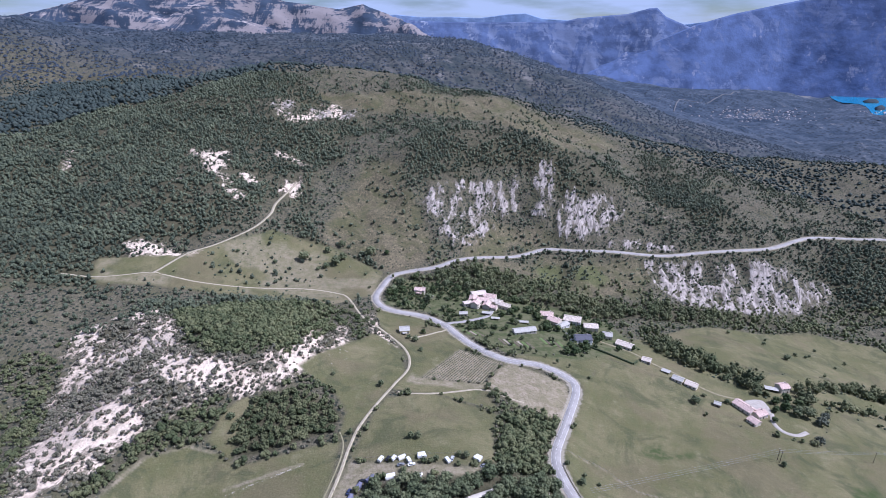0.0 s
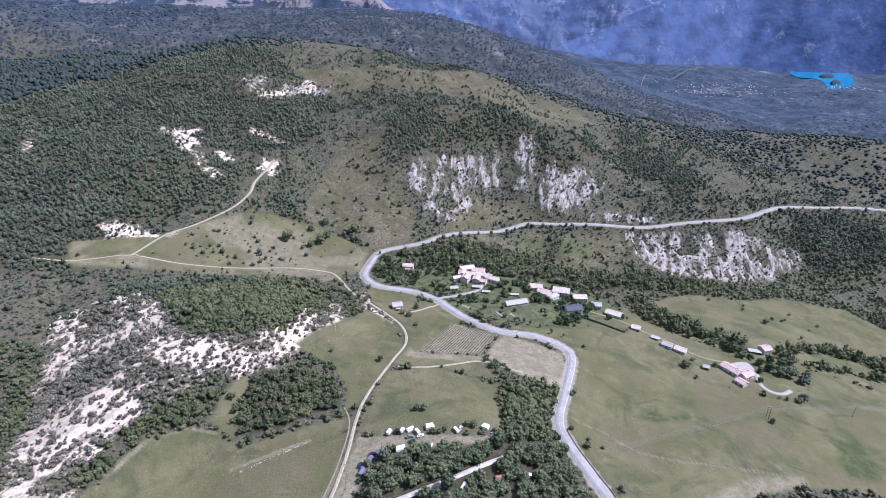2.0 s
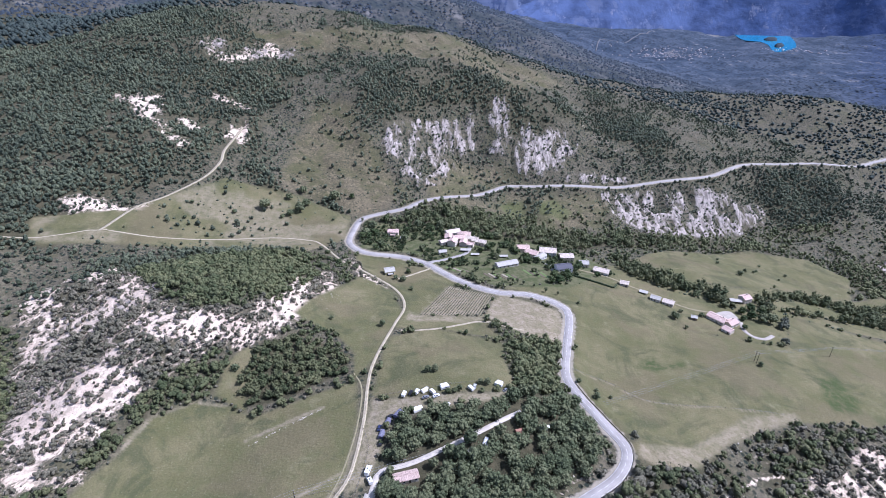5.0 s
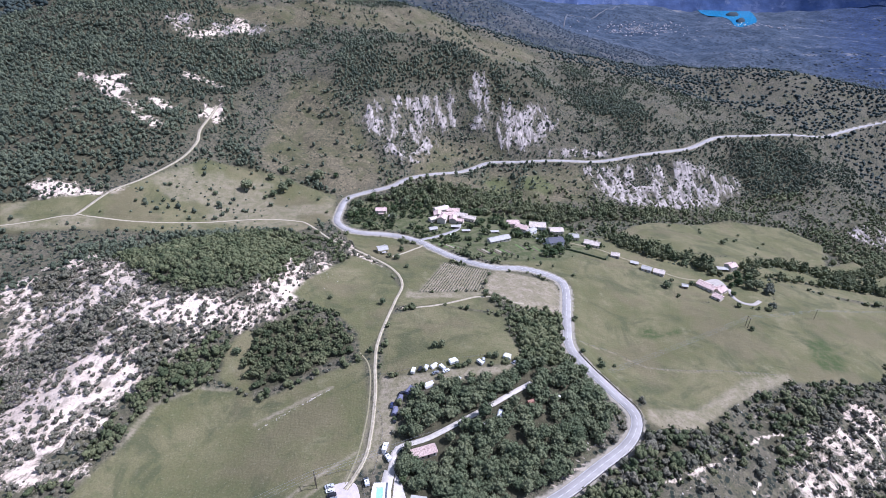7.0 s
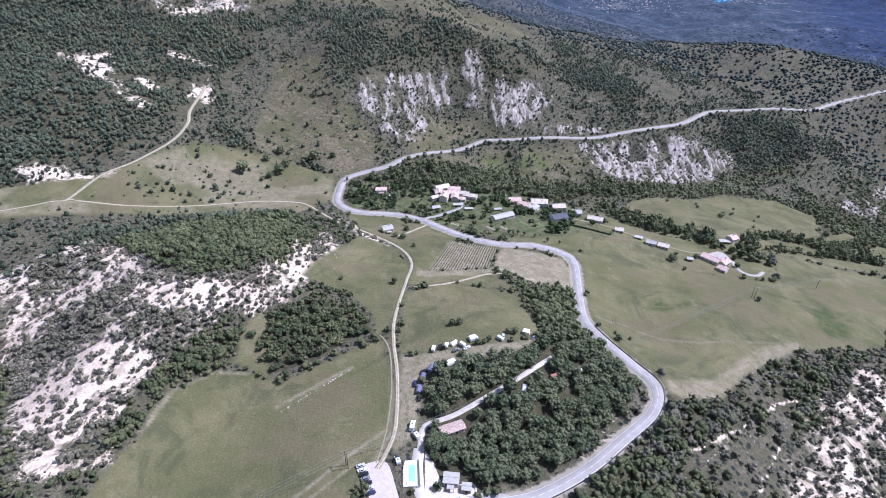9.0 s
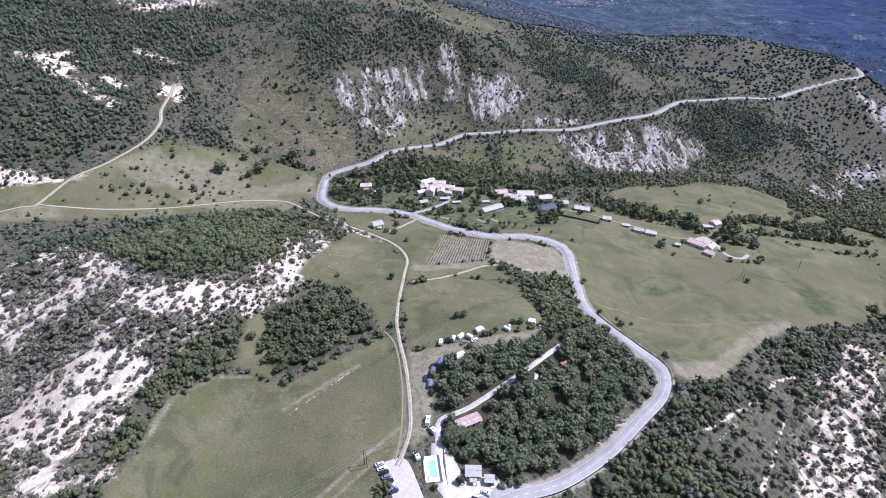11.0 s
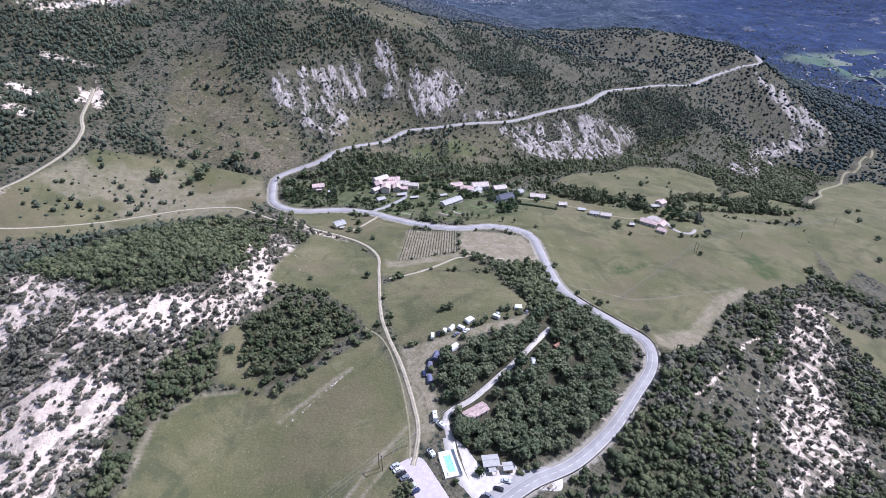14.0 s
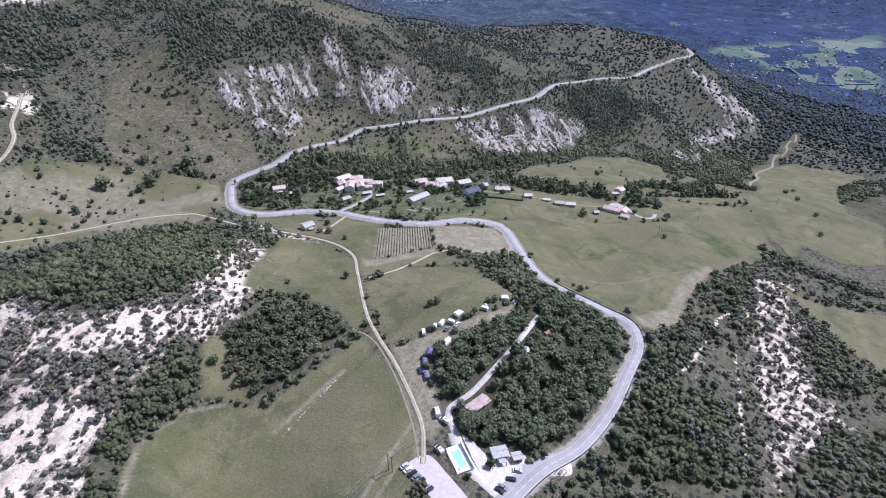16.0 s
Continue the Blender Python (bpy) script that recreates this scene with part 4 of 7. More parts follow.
# ---- lake ----
def lake():
    m = Mat("turquoise_water", 0.12, spec=0.5)
    m.color(m.mix(m.ramp(m.noise(0.004, 3), 0.3, 0.7), (0.01, 0.19, 0.36), (0.015, 0.23, 0.42)))
    m.bump(m.noise(0.08, 3), 0.1, 0.3)
    line = rounded(LAKE + [LAKE[0]], 80)
    bm = bmesh.new()
    bm.faces.new([bm.verts.new(v) for v in drawn_in([(x, y, -221.0) for x, y in line[:-1]])])
    bmesh.ops.triangulate(bm, faces=bm.faces)
    bmesh.ops.recalc_face_normals(bm, faces=bm.faces)
    me = bpy.data.meshes.new("lake")
    bm.to_mesh(me)
    me.materials.append(m.m)
    ob = new("lake", me)
    if me.polygons[0].normal.z < 0:
        me.flip_normals()
    return tagged(ob, "turquoise reservoir lake lying in the far valley", "water", kind="structure")


lake()


def islands():
    """Low wooded humps in the lake."""
    m = plain("wooded_island", (0.022, 0.036, 0.05), (0.038, 0.052, 0.066), 0.02, 0.95)
    for shore in ISLANDS:
        line = rounded(shore + [shore[0]], 30)[:-1]
        cx, cy = sum(p[0] for p in line) / len(line), sum(p[1] for p in line) / len(line)
        v, n = [], len(line)
        for k, up in ((1.0, -6.0), (0.9, 6.0), (0.5, 16.0)):
            k *= 0.6
            v += [(cx + (x - cx) * k, cy + (y - cy) * k, -221 + up * (0.8 + 0.4 * speckle(x, y, 60.0))) for x, y in line]
        v.append((cx, cy, -200.0))
        f = [(k * n + i, k * n + (i + 1) % n, (k + 1) * n + (i + 1) % n) for k in range(2) for i in range(n)]
        f += [(k * n + i, (k + 1) * n + (i + 1) % n, (k + 1) * n + i) for k in range(2) for i in range(n)]
        f += [(2 * n + i, 2 * n + (i + 1) % n, 3 * n) for i in range(n)]
        me = mesh_of("island", drawn_in(v), f, m, True)
        if sum(p.normal.z for p in me.polygons) < 0:
            me.flip_normals()
        tagged(new("island", me), "low dark wooded island in the turquoise lake", "island", kind="structure")


islands()

# ---- growth ----
_t = (1 + 5 ** 0.5) / 2
ICO = np.array([(-1, _t, 0), (1, _t, 0), (-1, -_t, 0), (1, -_t, 0), (0, -1, _t), (0, 1, _t), (0, -1, -_t), (0, 1, -_t), (_t, 0, -1), (_t, 0, 1), (-_t, 0, -1), (-_t, 0, 1)]) / math.hypot(1, _t)
ICO_F = np.array([(0, 11, 5), (0, 5, 1), (0, 1, 7), (0, 7, 10), (0, 10, 11), (1, 5, 9), (5, 11, 4), (11, 10, 2), (10, 7, 6), (7, 1, 8), (3, 9, 4), (3, 4, 2), (3, 2, 6), (3, 6, 8), (3, 8, 9), (4, 9, 5), (2, 4, 11), (6, 2, 10), (8, 6, 7), (9, 8, 1)])


def bush(seed, lumps, sprigs, tall=1.0, sprig=0.3):
    """Crown of unit radius on the ground: uneven leaf clumps and loose sprigs around them."""
    r = np.random.RandomState(seed)
    verts, faces, n = [], [], 0
    for k in range(lumps):
        a, d = r.rand() * 6.283, (0.62 * r.rand() ** 0.5 if k else 0.0)
        s = (0.34 + 0.24 * r.rand() + (0.16 if lumps < 4 else 0)) if lumps > 1 else 0.95
        h = tall * (0.25 + 0.95 * r.rand() * (1 - 0.55 * d)) if k else tall * 0.55
        spin = Euler((r.rand() * 6, r.rand() * 6, r.rand() * 6)).to_matrix()
        v = (ICO * (0.72 + 0.5 * r.rand(12, 1))) @ np.array(spin).T * (s, s, s * 0.95 * (tall ** 0.5))
        v = v + (d * math.cos(a), d * math.sin(a), h)
        v[:, 2] = np.maximum(v[:, 2], -0.12)
        verts.append(v)
        faces.append(ICO_F + n)
        n += 12
    for k in range(sprigs):
        u = r.randn(3)
        u /= np.linalg.norm(u)
        u[2] = abs(u[2]) if r.rand() < 0.8 else u[2] * 0.5
        at = u * (0.72 + 0.38 * r.rand()) * (1, 1, tall) + (0, 0, 0.35 * tall)
        v = at + r.randn(3, 3) * sprig * (0.5 + 0.5 * r.rand())
        verts.append(v)
        faces.append(np.array([[n, n + 1, n + 2]]))
        n += 3
    return np.concatenate(verts), np.concatenate(faces)


def crown(seed, clumps, sprigs, tall, sprig):
    """Dense crown of unit radius: a dark heart, many small leaf clumps on its dome, and sprigs."""
    r = np.random.RandomState(seed)
    verts, faces, n = [ICO * (0.66, 0.66, 0.5 * tall) * (0.8 + 0.3 * r.rand(12, 1)) + (0, 0, 0.62 * tall)], [ICO_F], 12
    for k in range(clumps):
        u = r.randn(3)
        u /= np.linalg.norm(u)
        u[2] = u[2] if u[2] > -0.35 else -u[2]
        s = 0.17 + 0.17 * r.rand()
        spin = np.array(Euler((r.rand() * 6, r.rand() * 6, r.rand() * 6)).to_matrix())
        at = u * (0.5 + 0.34 * r.rand()) * (1, 1, 0.78 * tall) + (0, 0, 0.6 * tall)
        verts.append((ICO * (0.7 + 0.5 * r.rand(12, 1))) @ spin.T * s + at)
        faces.append(ICO_F + n)
        n += 12
    for k in range(sprigs):
        u = r.randn(3)
        u /= np.linalg.norm(u)
        u[2] = u[2] if u[2] > -0.4 else -u[2]
        at = u * (0.8 + 0.3 * r.rand()) * (1, 1, 0.8 * tall) + (0, 0, 0.6 * tall)
        verts.append(at + r.randn(3, 3) * sprig)
        faces.append(np.array([[n, n + 1, n + 2]]))
        n += 3
    return np.concatenate(verts), np.concatenate(faces)


def leaf_material(name, a, b, dark):
    m = Mat(name, 0.8, spec=0.2)
    tint = m.attr("tint")
    c = m.mix(tint, a, b)
    # noise paints shaded leaf gaps, then lit leaf tips, into the colour
    c = m.mix(m.ramp(m.noise(1.5, 5, 0.75), 0.46, 0.62, 0.0, 0.8), c, dark)
    c = m.mix(m.ramp(m.noise(1.1, 5, 0.75), 0.56, 0.72, 0.0, 0.7), c, tuple(1.9 * v for v in b))
    c = m.mix(m.ramp(m.noise(0.03, 3), 0.55, 0.7, 0.0, 0.4), c, tuple(1.25 * v for v in b))
    c = m.mix(m.ramp(m.noise(0.012, 5, 0.7), 0.5, 0.62, 0.0, 0.4), c, dark)
    m.color(c)
    m.bump(m.noise(1.8, 5, 0.75), 1.0, 0.9)
    return m.m


LEAF = leaf_material("oak_and_pine_leaf", (0.076, 0.096, 0.043), (0.178, 0.182, 0.09), (0.032, 0.044, 0.022))
DRY_LEAF = leaf_material("dusty_scrub_leaf", (0.13, 0.13, 0.088), (0.215, 0.195, 0.145), (0.078, 0.076, 0.054))
HILL_LEAF = leaf_material("hillside_oak_leaf", (0.068, 0.086, 0.056), (0.15, 0.165, 0.1), (0.033, 0.044, 0.033))
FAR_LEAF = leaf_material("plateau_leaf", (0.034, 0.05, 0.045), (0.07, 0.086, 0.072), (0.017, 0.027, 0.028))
# farthest woods: blue of the distance haze is put into the leaf colour
RIM_LEAF = leaf_material("hazed_far_leaf", (0.024, 0.036, 0.052), (0.05, 0.066, 0.086), (0.014, 0.022, 0.033))


def growth(name, x, y, size, kinds, seed, material, label, sink=0.1, z=None, near_by=True):
    """Many plants joined into one mesh."""
    r = np.random.RandomState(seed)
    z = height(x, y) if z is None else z
    vs, fs, ts, n = [], [], [], 0
    which = r.randint(0, len(kinds), len(x))
    for k, (kv, kf) in enumerate(kinds):
        m = which == k
        if not m.any():
            continue
        q = int(m.sum())
        a = r.rand(q) * 6.283
        s = size[m][:, None]
        ca, sa = np.cos(a)[:, None], np.sin(a)[:, None]
        wx, wy, wz = 0.85 + 0.3 * r.rand(q, 1), 0.85 + 0.3 * r.rand(q, 1), 0.75 + 0.5 * r.rand(q, 1)
        px, py, pz = kv[None, :, 0] * wx, kv[None, :, 1] * wy, kv[None, :, 2] * wz
        v = np.stack([(px * ca - py * sa) * s + x[m][:, None], (px * sa + py * ca) * s + y[m][:, None], (pz - sink) * s + z[m][:, None]], -1)
        vs.append(v.reshape(-1, 3))
        fs.append((kf[None] + (n + np.arange(q) * len(kv))[:, None, None]).reshape(-1, 3))
        ts.append(np.repeat(r.rand(q), len(kv)))
        n += q * len(kv)
    me = mesh_of(name, drawn_in(np.concatenate(vs)), np.concatenate(fs), material, near_by)
    put_attr(me, "tint", np.concatenate(ts))
    return tagged(new(name, me), label, "vegetation", kind="stuff")


def jittered(x0, x1, y0, y1, step, seed):
    r = np.random.RandomState(seed)
    x, y = np.meshgrid(np.arange(x0, x1, step), np.arange(y0, y1, step))
    return x.ravel() + (r.rand(x.size) - 0.5) * step * 0.95, y.ravel() + (r.rand(x.size) - 0.5) * step * 0.95, r


def seen(x, y):
    """Plan places that lie in front of the flight line, within its fan."""
    a = np.degrees(np.arctan2(x + 60, y - 10))
    return (a > -52) & (a < 82) & (y > 60)


def plant():
    near = [bush(k, 5, 20, 1.15, 0.2) for k in range(7)]
    low = [bush(200 + k, 2, 9, 1.0, 0.22) for k in range(6)]
    mid = [bush(20 + k, 2, 9, 1.4, 0.26) for k in range(7)]
    far = [(np.array([(1, 0, 0.5), (-1, 0, 0.5), (0, 1, 0.5), (0, -1, 0.5), (0, 0, 1.5), (0, 0, -0.3)]) * (0.75 + 0.5 * np.random.RandomState(40 + k).rand(6, 1)), np.array([(0, 2, 4), (2, 1, 4), (1, 3, 4), (3, 0, 4), (2, 0, 5), (1, 2, 5), (3, 1, 5), (0, 3, 5)])) for k in range(7)]
    vale_kinds = [crown(170 + k, 6, 26, 1.25 + 0.25 * (k % 3), 0.13) for k in range(6)]
    brush = [bush(240 + k, 1, 5, 0.95, 0.35) for k in range(6)]
    clear = lambda x, y, g: (edge_distance(x, y, SPINE)[0] > 5 + g) & (edge_distance(x, y, TRACK[::2])[0] > 2.5 + g) & (edge_distance(x, y, DRIVE)[0] > 3 + g) & (edge_distance(x, y, HILL_TRACK)[0] > 3 + g) & (edge_distance(x, y, EAST_LANE)[0] > 2 + g) & (inside(x, y, CAR_PARK) < -1) & (edge_distance(x, y, TWIN)[0] > 2 + g) & (edge_distance(x, y, GORGE)[0] > 8 + g)
    for tag, (x0, x1, y0, y1, step, seed) in {"near": (-380, 480, 60, 480, 3.2, 3), "mid": (-720, 960, 300, 1120, 4.0, 4), "far": (-1300, 1700, 300, 1750, 7.8, 5), "distant": (-2200, 2700, 300, 2700, 15, 6), "brush": (-720, 960, 300, 1120, 3.9, 8), "rim": (-3000, 4700, 300, 5000, 27, 9)}.items():
        x, y, r = jittered(x0, x1, y0, y1, step, seed)
        d0 = np.hypot(x + 80, y - 20)
        m = seen(x, y) & ((d0 < 455) if tag == "near" else (d0 > 455) & (d0 < 1060) if tag in ("mid", "brush") else (d0 > 2700) & (d0 < 5000) if tag == "rim" else (d0 > 1060) & (d0 < 1720) if tag == "far" else (d0 > 1720) & (d0 < 2700))
        x, y = x[m], y[m]
        c = covers(x, y)
        clump = 0.5 * layered(x, y, 30, 3) + 0.5 * layered(x + 400, y * 0.75, 95, 3)
        dens = 0.26 + 0.7 * smooth(clump, 0.43, 0.52)
        dens = dens * (1 - 0.72 * c["down"])
        dens = dens * (1 - c["broken"]) + c["broken"] * (0.5 + 0.45 * smooth(clump, 0.44, 0.53))
        dens = np.maximum(dens, 0.96 * c["wood"] * (0.55 + 0.45 * smooth(clump, 0.3, 0.42)))
        dens = dens * (1 - 0.3 * smooth(x, -20, 40) * (1 - smooth(y, 215, 235)) * (1 - c["wood"]))
        dens = np.maximum(dens, 0.58 * c["scrub"])
        dens = dens * (1 - c["bare"]) + (0.4 + 0.25 * smooth(x, 0, 60)) * c["bare"]
        gully = 1 - smooth(c["rib"] + (layered(x, y, 34, 3) - 0.5) * 1.6, 0.5, 0.75)
        dens = dens * (1 - c["cliff"]) + c["cliff"] * (0.36 + 0.62 * gully)
        dens = np.where(c["meadow"] > 0.85, 0.0, dens * (1 - c["meadow"])) * (1 - 0.9 * c["garden"])
        dens = np.where(np.maximum(inside(x, y, WOODS[0]), inside(x, y, WOODS[2])) > -2.5, 0.0, dens)
        if tag == "mid":
            open_slope = 1 - np.maximum(c["wood"], np.maximum(c["cliff"], c["broken"]))
            copse = smooth(layered(x + 70, y - 30, 46, 4), 0.47, 0.58)
            dens = dens * (1 - open_slope * (0.75 - 0.75 * copse))
        if tag == "brush":
            dens = dens * 0.74 * (1 - c["wood"]) * (1 - 0.3 * c["down"]) * (1 - 0.45 * c["cliff"])
        if tag == "rim":
            dens = np.where(inside(x, y, LAKE) > -50, 0.0, (0.04 + 0.5 * smooth(layered(x, y, 420, 4), 0.48, 0.6)) * (1 - c["fields"]))
        if tag == "distant":
            dens = dens * (1 - 0.9 * c["fields"])
        dens = np.maximum(dens, 0.95 * c["hedge"])
        upper = inside(x, y, MEADOWS[6]) > 2
        dens = np.where(upper, (0.008 if tag == "mid" else 0.03) + 0.08 * smooth(clump, 0.5, 0.57), dens) if tag in ("mid", "brush") else dens
        dens = np.where((inside(x, y, YARD) > 0) | (np.hypot(x + 27.5, y - 149.5) < 8) | (np.hypot(x - 280, y - 372) < 15), 0.0, dens)
        keep = (r.rand(len(x)) < dens) & clear(x, y, 0.5 if tag == "near" else 2.0)
        x, y = x[keep], y[keep]
        wood = c["wood"][keep]
        u = r.rand(len(x))
        if tag == "near":
            pale = np.maximum(0.5 * c["broken"], 0.85 * c["bare"])[keep]
            size = (0.7 + 2.5 * u ** 1.15) * (1 - 0.14 * pale) + wood * (0.9 + 0.9 * r.rand(len(x)))
            big = size > 1.55
            dusty = big & (np.maximum(c["broken"], c["bare"])[keep] > 0.5) & (wood < 0.4)
            dusty |= big & (x > 40) & (y < 230) & (r.rand(len(x)) < 0.45)
            growth("scrub_wood", x[big & ~dusty], y[big & ~dusty], size[big & ~dusty], near, 11, LEAF, "dark green oak and pine scrub on pale marl")
            growth("dusty_scrub", x[dusty], y[dusty], size[dusty] * 0.9, near, 27, DRY_LEAF, "grey-green dusty bushes on bare marl")
            growth("low_scrub", x[~big], y[~big], size[~big], low, 15, DRY_LEAF, "low dusty green bushes on pale marl and slopes")
        elif tag == "mid":
            size = (0.9 + 2.3 * u ** 1.6) * (1 - wood) + wood * (1.6 + 1.9 * u ** 1.3)
            size = size * (1 - 0.3 * c["cliff"][keep])
            vale = (y < 600) & (x > -60)
            tall = vale & (wood > 0.5) & (np.hypot(x + 80, y - 20) < 700)
            thin = r.rand(len(x)) < 0.62
            growth("river_wood", x[tall & thin], y[tall & thin], size[tall & thin] * 1.5, vale_kinds, 19, LEAF, "fresh green riverside wood behind the hamlet")
            growth("valley_scrub", x[vale & ~tall], y[vale & ~tall], size[vale & ~tall], mid, 28, LEAF, "low green scrub on the banks above the river")
            x, y, size = x[~vale], y[~vale], size[~vale]
            big = size > 1.35
            growth("hillside_wood", x[big], y[big], size[big], mid, 12, HILL_LEAF, "dark green wood covering the hillside", near_by=False)
            growth("hillside_scrub", x[~big], y[~big], size[~big], brush, 16, HILL_LEAF, "small dark bushes scattered on the dry hillside")
        elif tag == "brush":
            growth("hillside_brush", x, y, 0.5 + 1.0 * u ** 1.5, [(ICO * (0.75 + 0.5 * np.random.RandomState(300 + k).rand(12, 1)) * (1, 1, 0.8) + (0, 0, 0.3), ICO_F) for k in range(5)], 18, HILL_LEAF, "low dark brush speckling the dry hillside")
        elif tag in ("distant", "rim"):
            octa = np.array([(1, 0, 0.4), (-1, 0, 0.5), (0, 1, 0.4), (0, -1, 0.5), (0, 0, 1.5), (0, 0, -0.3)]) * (1, 1, 0.9)
            octa = octa * (1, 1, 1.0 if tag == "distant" else 0.45)
            octa_f = np.array([(0, 2, 4), (2, 1, 4), (1, 3, 4), (3, 0, 4)])
            growth("distant_wood" if tag == "distant" else "horizon_wood", x, y, (3.0 + 3.4 * u) * (1.0 if tag == "distant" else 1.5), [(octa, octa_f)], 14, RIM_LEAF, "distant woods on the plateau and ridges, painted haze-blue")
        else:
            size = (2.0 + 2.6 * u ** 1.5) * (1 + 0.55 * wood)
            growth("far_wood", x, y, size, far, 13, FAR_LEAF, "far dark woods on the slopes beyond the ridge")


plant()


# ---- mountains on the horizon ----
def mountain(name, skyline, reach, foot, material, label, seed, craggy=1.0, deep=0.12, lean=1.0):
    """A range seen from afar: skyline as (bearing, elevation) degrees from the high viewpoint, at the distances in reach."""
    r = np.random.RandomState(seed)
    b = np.array([p[0] for p in skyline])
    e = np.array([p[1] for p in skyline])
    az = np.linspace(b[0], b[-1], 260)
    dist = np.interp(az, [q[0] for q in reach], [q[1] for q in reach])
    crest = 238 + dist * np.tan(np.radians(np.interp(az, b, e)))
    rows = 44
    t = np.linspace(0, 1, rows)[:, None]
    rr = dist[None] * (1 - deep * (1 - t) * (0.88 + 0.24 * layered(az * 40, az * 0, 140, 2))[None])
    aa = az[None] + 0 * t
    x, y = rr * np.sin(np.radians(aa)), rr * np.cos(np.radians(aa))
    rise = t ** 1.15
    z = foot + (crest[None] - foot) * rise
    run = np.radians(aa) * dist[None] + (900 * t + (layered(x, y, 700, 3) - 0.5) * 700) * lean
    spur = 1 - np.abs(layered(run, 500 * t, 760, 4) - 0.5) * 2.6
    z = z + (spur - 0.55) * 210 * craggy * (t * (1 - t) * 4) + (layered(x, y, 150, 4) - 0.5) * 60 * craggy * smooth(t, 0.05, 0.3) * smooth(1 - t, 0.0, 0.1)
    back = np.stack([x[-1] * 1.06, y[-1] * 1.06, np.full(len(az), foot)], -1)
    x, y, z = np.concatenate([x[:1], x]), np.concatenate([y[:1], y]), np.concatenate([np.full((1, len(az)), -320.0), z])
    rows += 1
    v = np.concatenate([np.stack([x, y, z], -1).reshape(-1, 3), back])
    k = len(az)
    i, j = np.meshgrid(np.arange(rows), np.arange(k - 1), indexing="ij")
    f = np.stack([i * k + j, i * k + j + 1, (i + 1) * k + j + 1, (i + 1) * k + j], -1).reshape(-1, 4)
    return tagged(new(name, mesh_of(name, drawn_in(v), f, material, True)), label, "mountain", kind="structure")


def mountain_material(name, wood, rock, scree, amount, lines=0.02):
    m = Mat(name, 0.95, spec=0.1)
    c = m.mix(m.ramp(m.noise(0.011, 6, 0.62), 0.35, 0.65), tuple(0.8 * v for v in wood), tuple(1.2 * v for v in wood))
    slope = m.node("SeparateXYZ", i0=m.node("NewGeometry").outputs["Normal"]).outputs[2]
    crag = m.math('ADD', m.noise(0.007, 7, 0.78, stretch=(1, 0.5, 0.6), warp=0.8), m.math('MULTIPLY', m.noise(lines, 4, 0.6, stretch=(0.2, 0.2, 3.0)), 0.25))
    c = m.mix(m.ramp(crag, amount, amount + 0.07), c, rock)
    c = m.mix(m.ramp(m.noise(0.009, 5, 0.7, stretch=(1, 1, 0.5)), 0.6, 0.66, 0.0, 0.8), c, scree)
    m.color(c)
    m.bump(m.noise(0.012, 5, 0.6), 0.4, 16.0)
    return m.m


# the blue in these colours is distance haze painted over wood and rock
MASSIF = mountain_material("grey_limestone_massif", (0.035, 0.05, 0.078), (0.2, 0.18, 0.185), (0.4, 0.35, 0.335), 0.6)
HAZE_BLUE = mountain_material("hazed_forested_range", (0.075, 0.105, 0.2), (0.125, 0.155, 0.25), (0.24, 0.265, 0.35), 0.62)
HAZE_PALE = mountain_material("farthest_hazed_range", (0.22, 0.3, 0.46), (0.26, 0.34, 0.5), (0.28, 0.36, 0.52), 0.7)
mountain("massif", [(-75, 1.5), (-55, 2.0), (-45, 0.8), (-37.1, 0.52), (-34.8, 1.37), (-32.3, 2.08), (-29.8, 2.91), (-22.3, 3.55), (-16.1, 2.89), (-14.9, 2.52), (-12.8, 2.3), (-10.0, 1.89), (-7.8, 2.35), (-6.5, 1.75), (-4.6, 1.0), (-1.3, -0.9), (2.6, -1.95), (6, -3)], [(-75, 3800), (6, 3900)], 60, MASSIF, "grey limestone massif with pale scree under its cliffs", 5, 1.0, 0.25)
mountain("far_range", [(-12, 0.6), (-5.2, 1.05), (-1.3, 0.85), (4.2, 0.75), (11.8, 0.84), (12.8, 1.08), (14.3, 1.22), (17.4, 1.44), (19.3, 1.9), (19.9, 1.94), (20.8, 1.18), (23.1, 0.22), (24.4, -1.6), (25.4, -3.6), (26.4, -5.6)], [(-12, 4900), (8, 5060), (30, 5200)], -300, HAZE_BLUE, "wooded range with a sharp peak and pale cliffs, painted haze-blue", 6, 0.6, 0.13, 0.8)
mountain("pale_range", [(-14, 1.1), (-10, 1.24), (-4.6, 1.46), (-2.4, 1.26), (0.9, 1.26), (3.6, 1.16), (6.4, 1.5), (8.0, 1.55), (9.6, 1.09), (12.3, 0.9), (17, 0.72), (21.9, 0.46), (23.7, 0.69), (26.4, 0.9)], [(-14, 5200), (27, 5330)], 0, HAZE_PALE, "farthest mountain range on the horizon, painted in pale blue haze", 7, 0.3, 0.02)
# blue distance haze is part of this slope's base colour too
LAKESIDE = mountain_material("hazed_lakeside_slope", (0.088, 0.125, 0.245), (0.13, 0.165, 0.28), (0.23, 0.25, 0.35), 0.66)
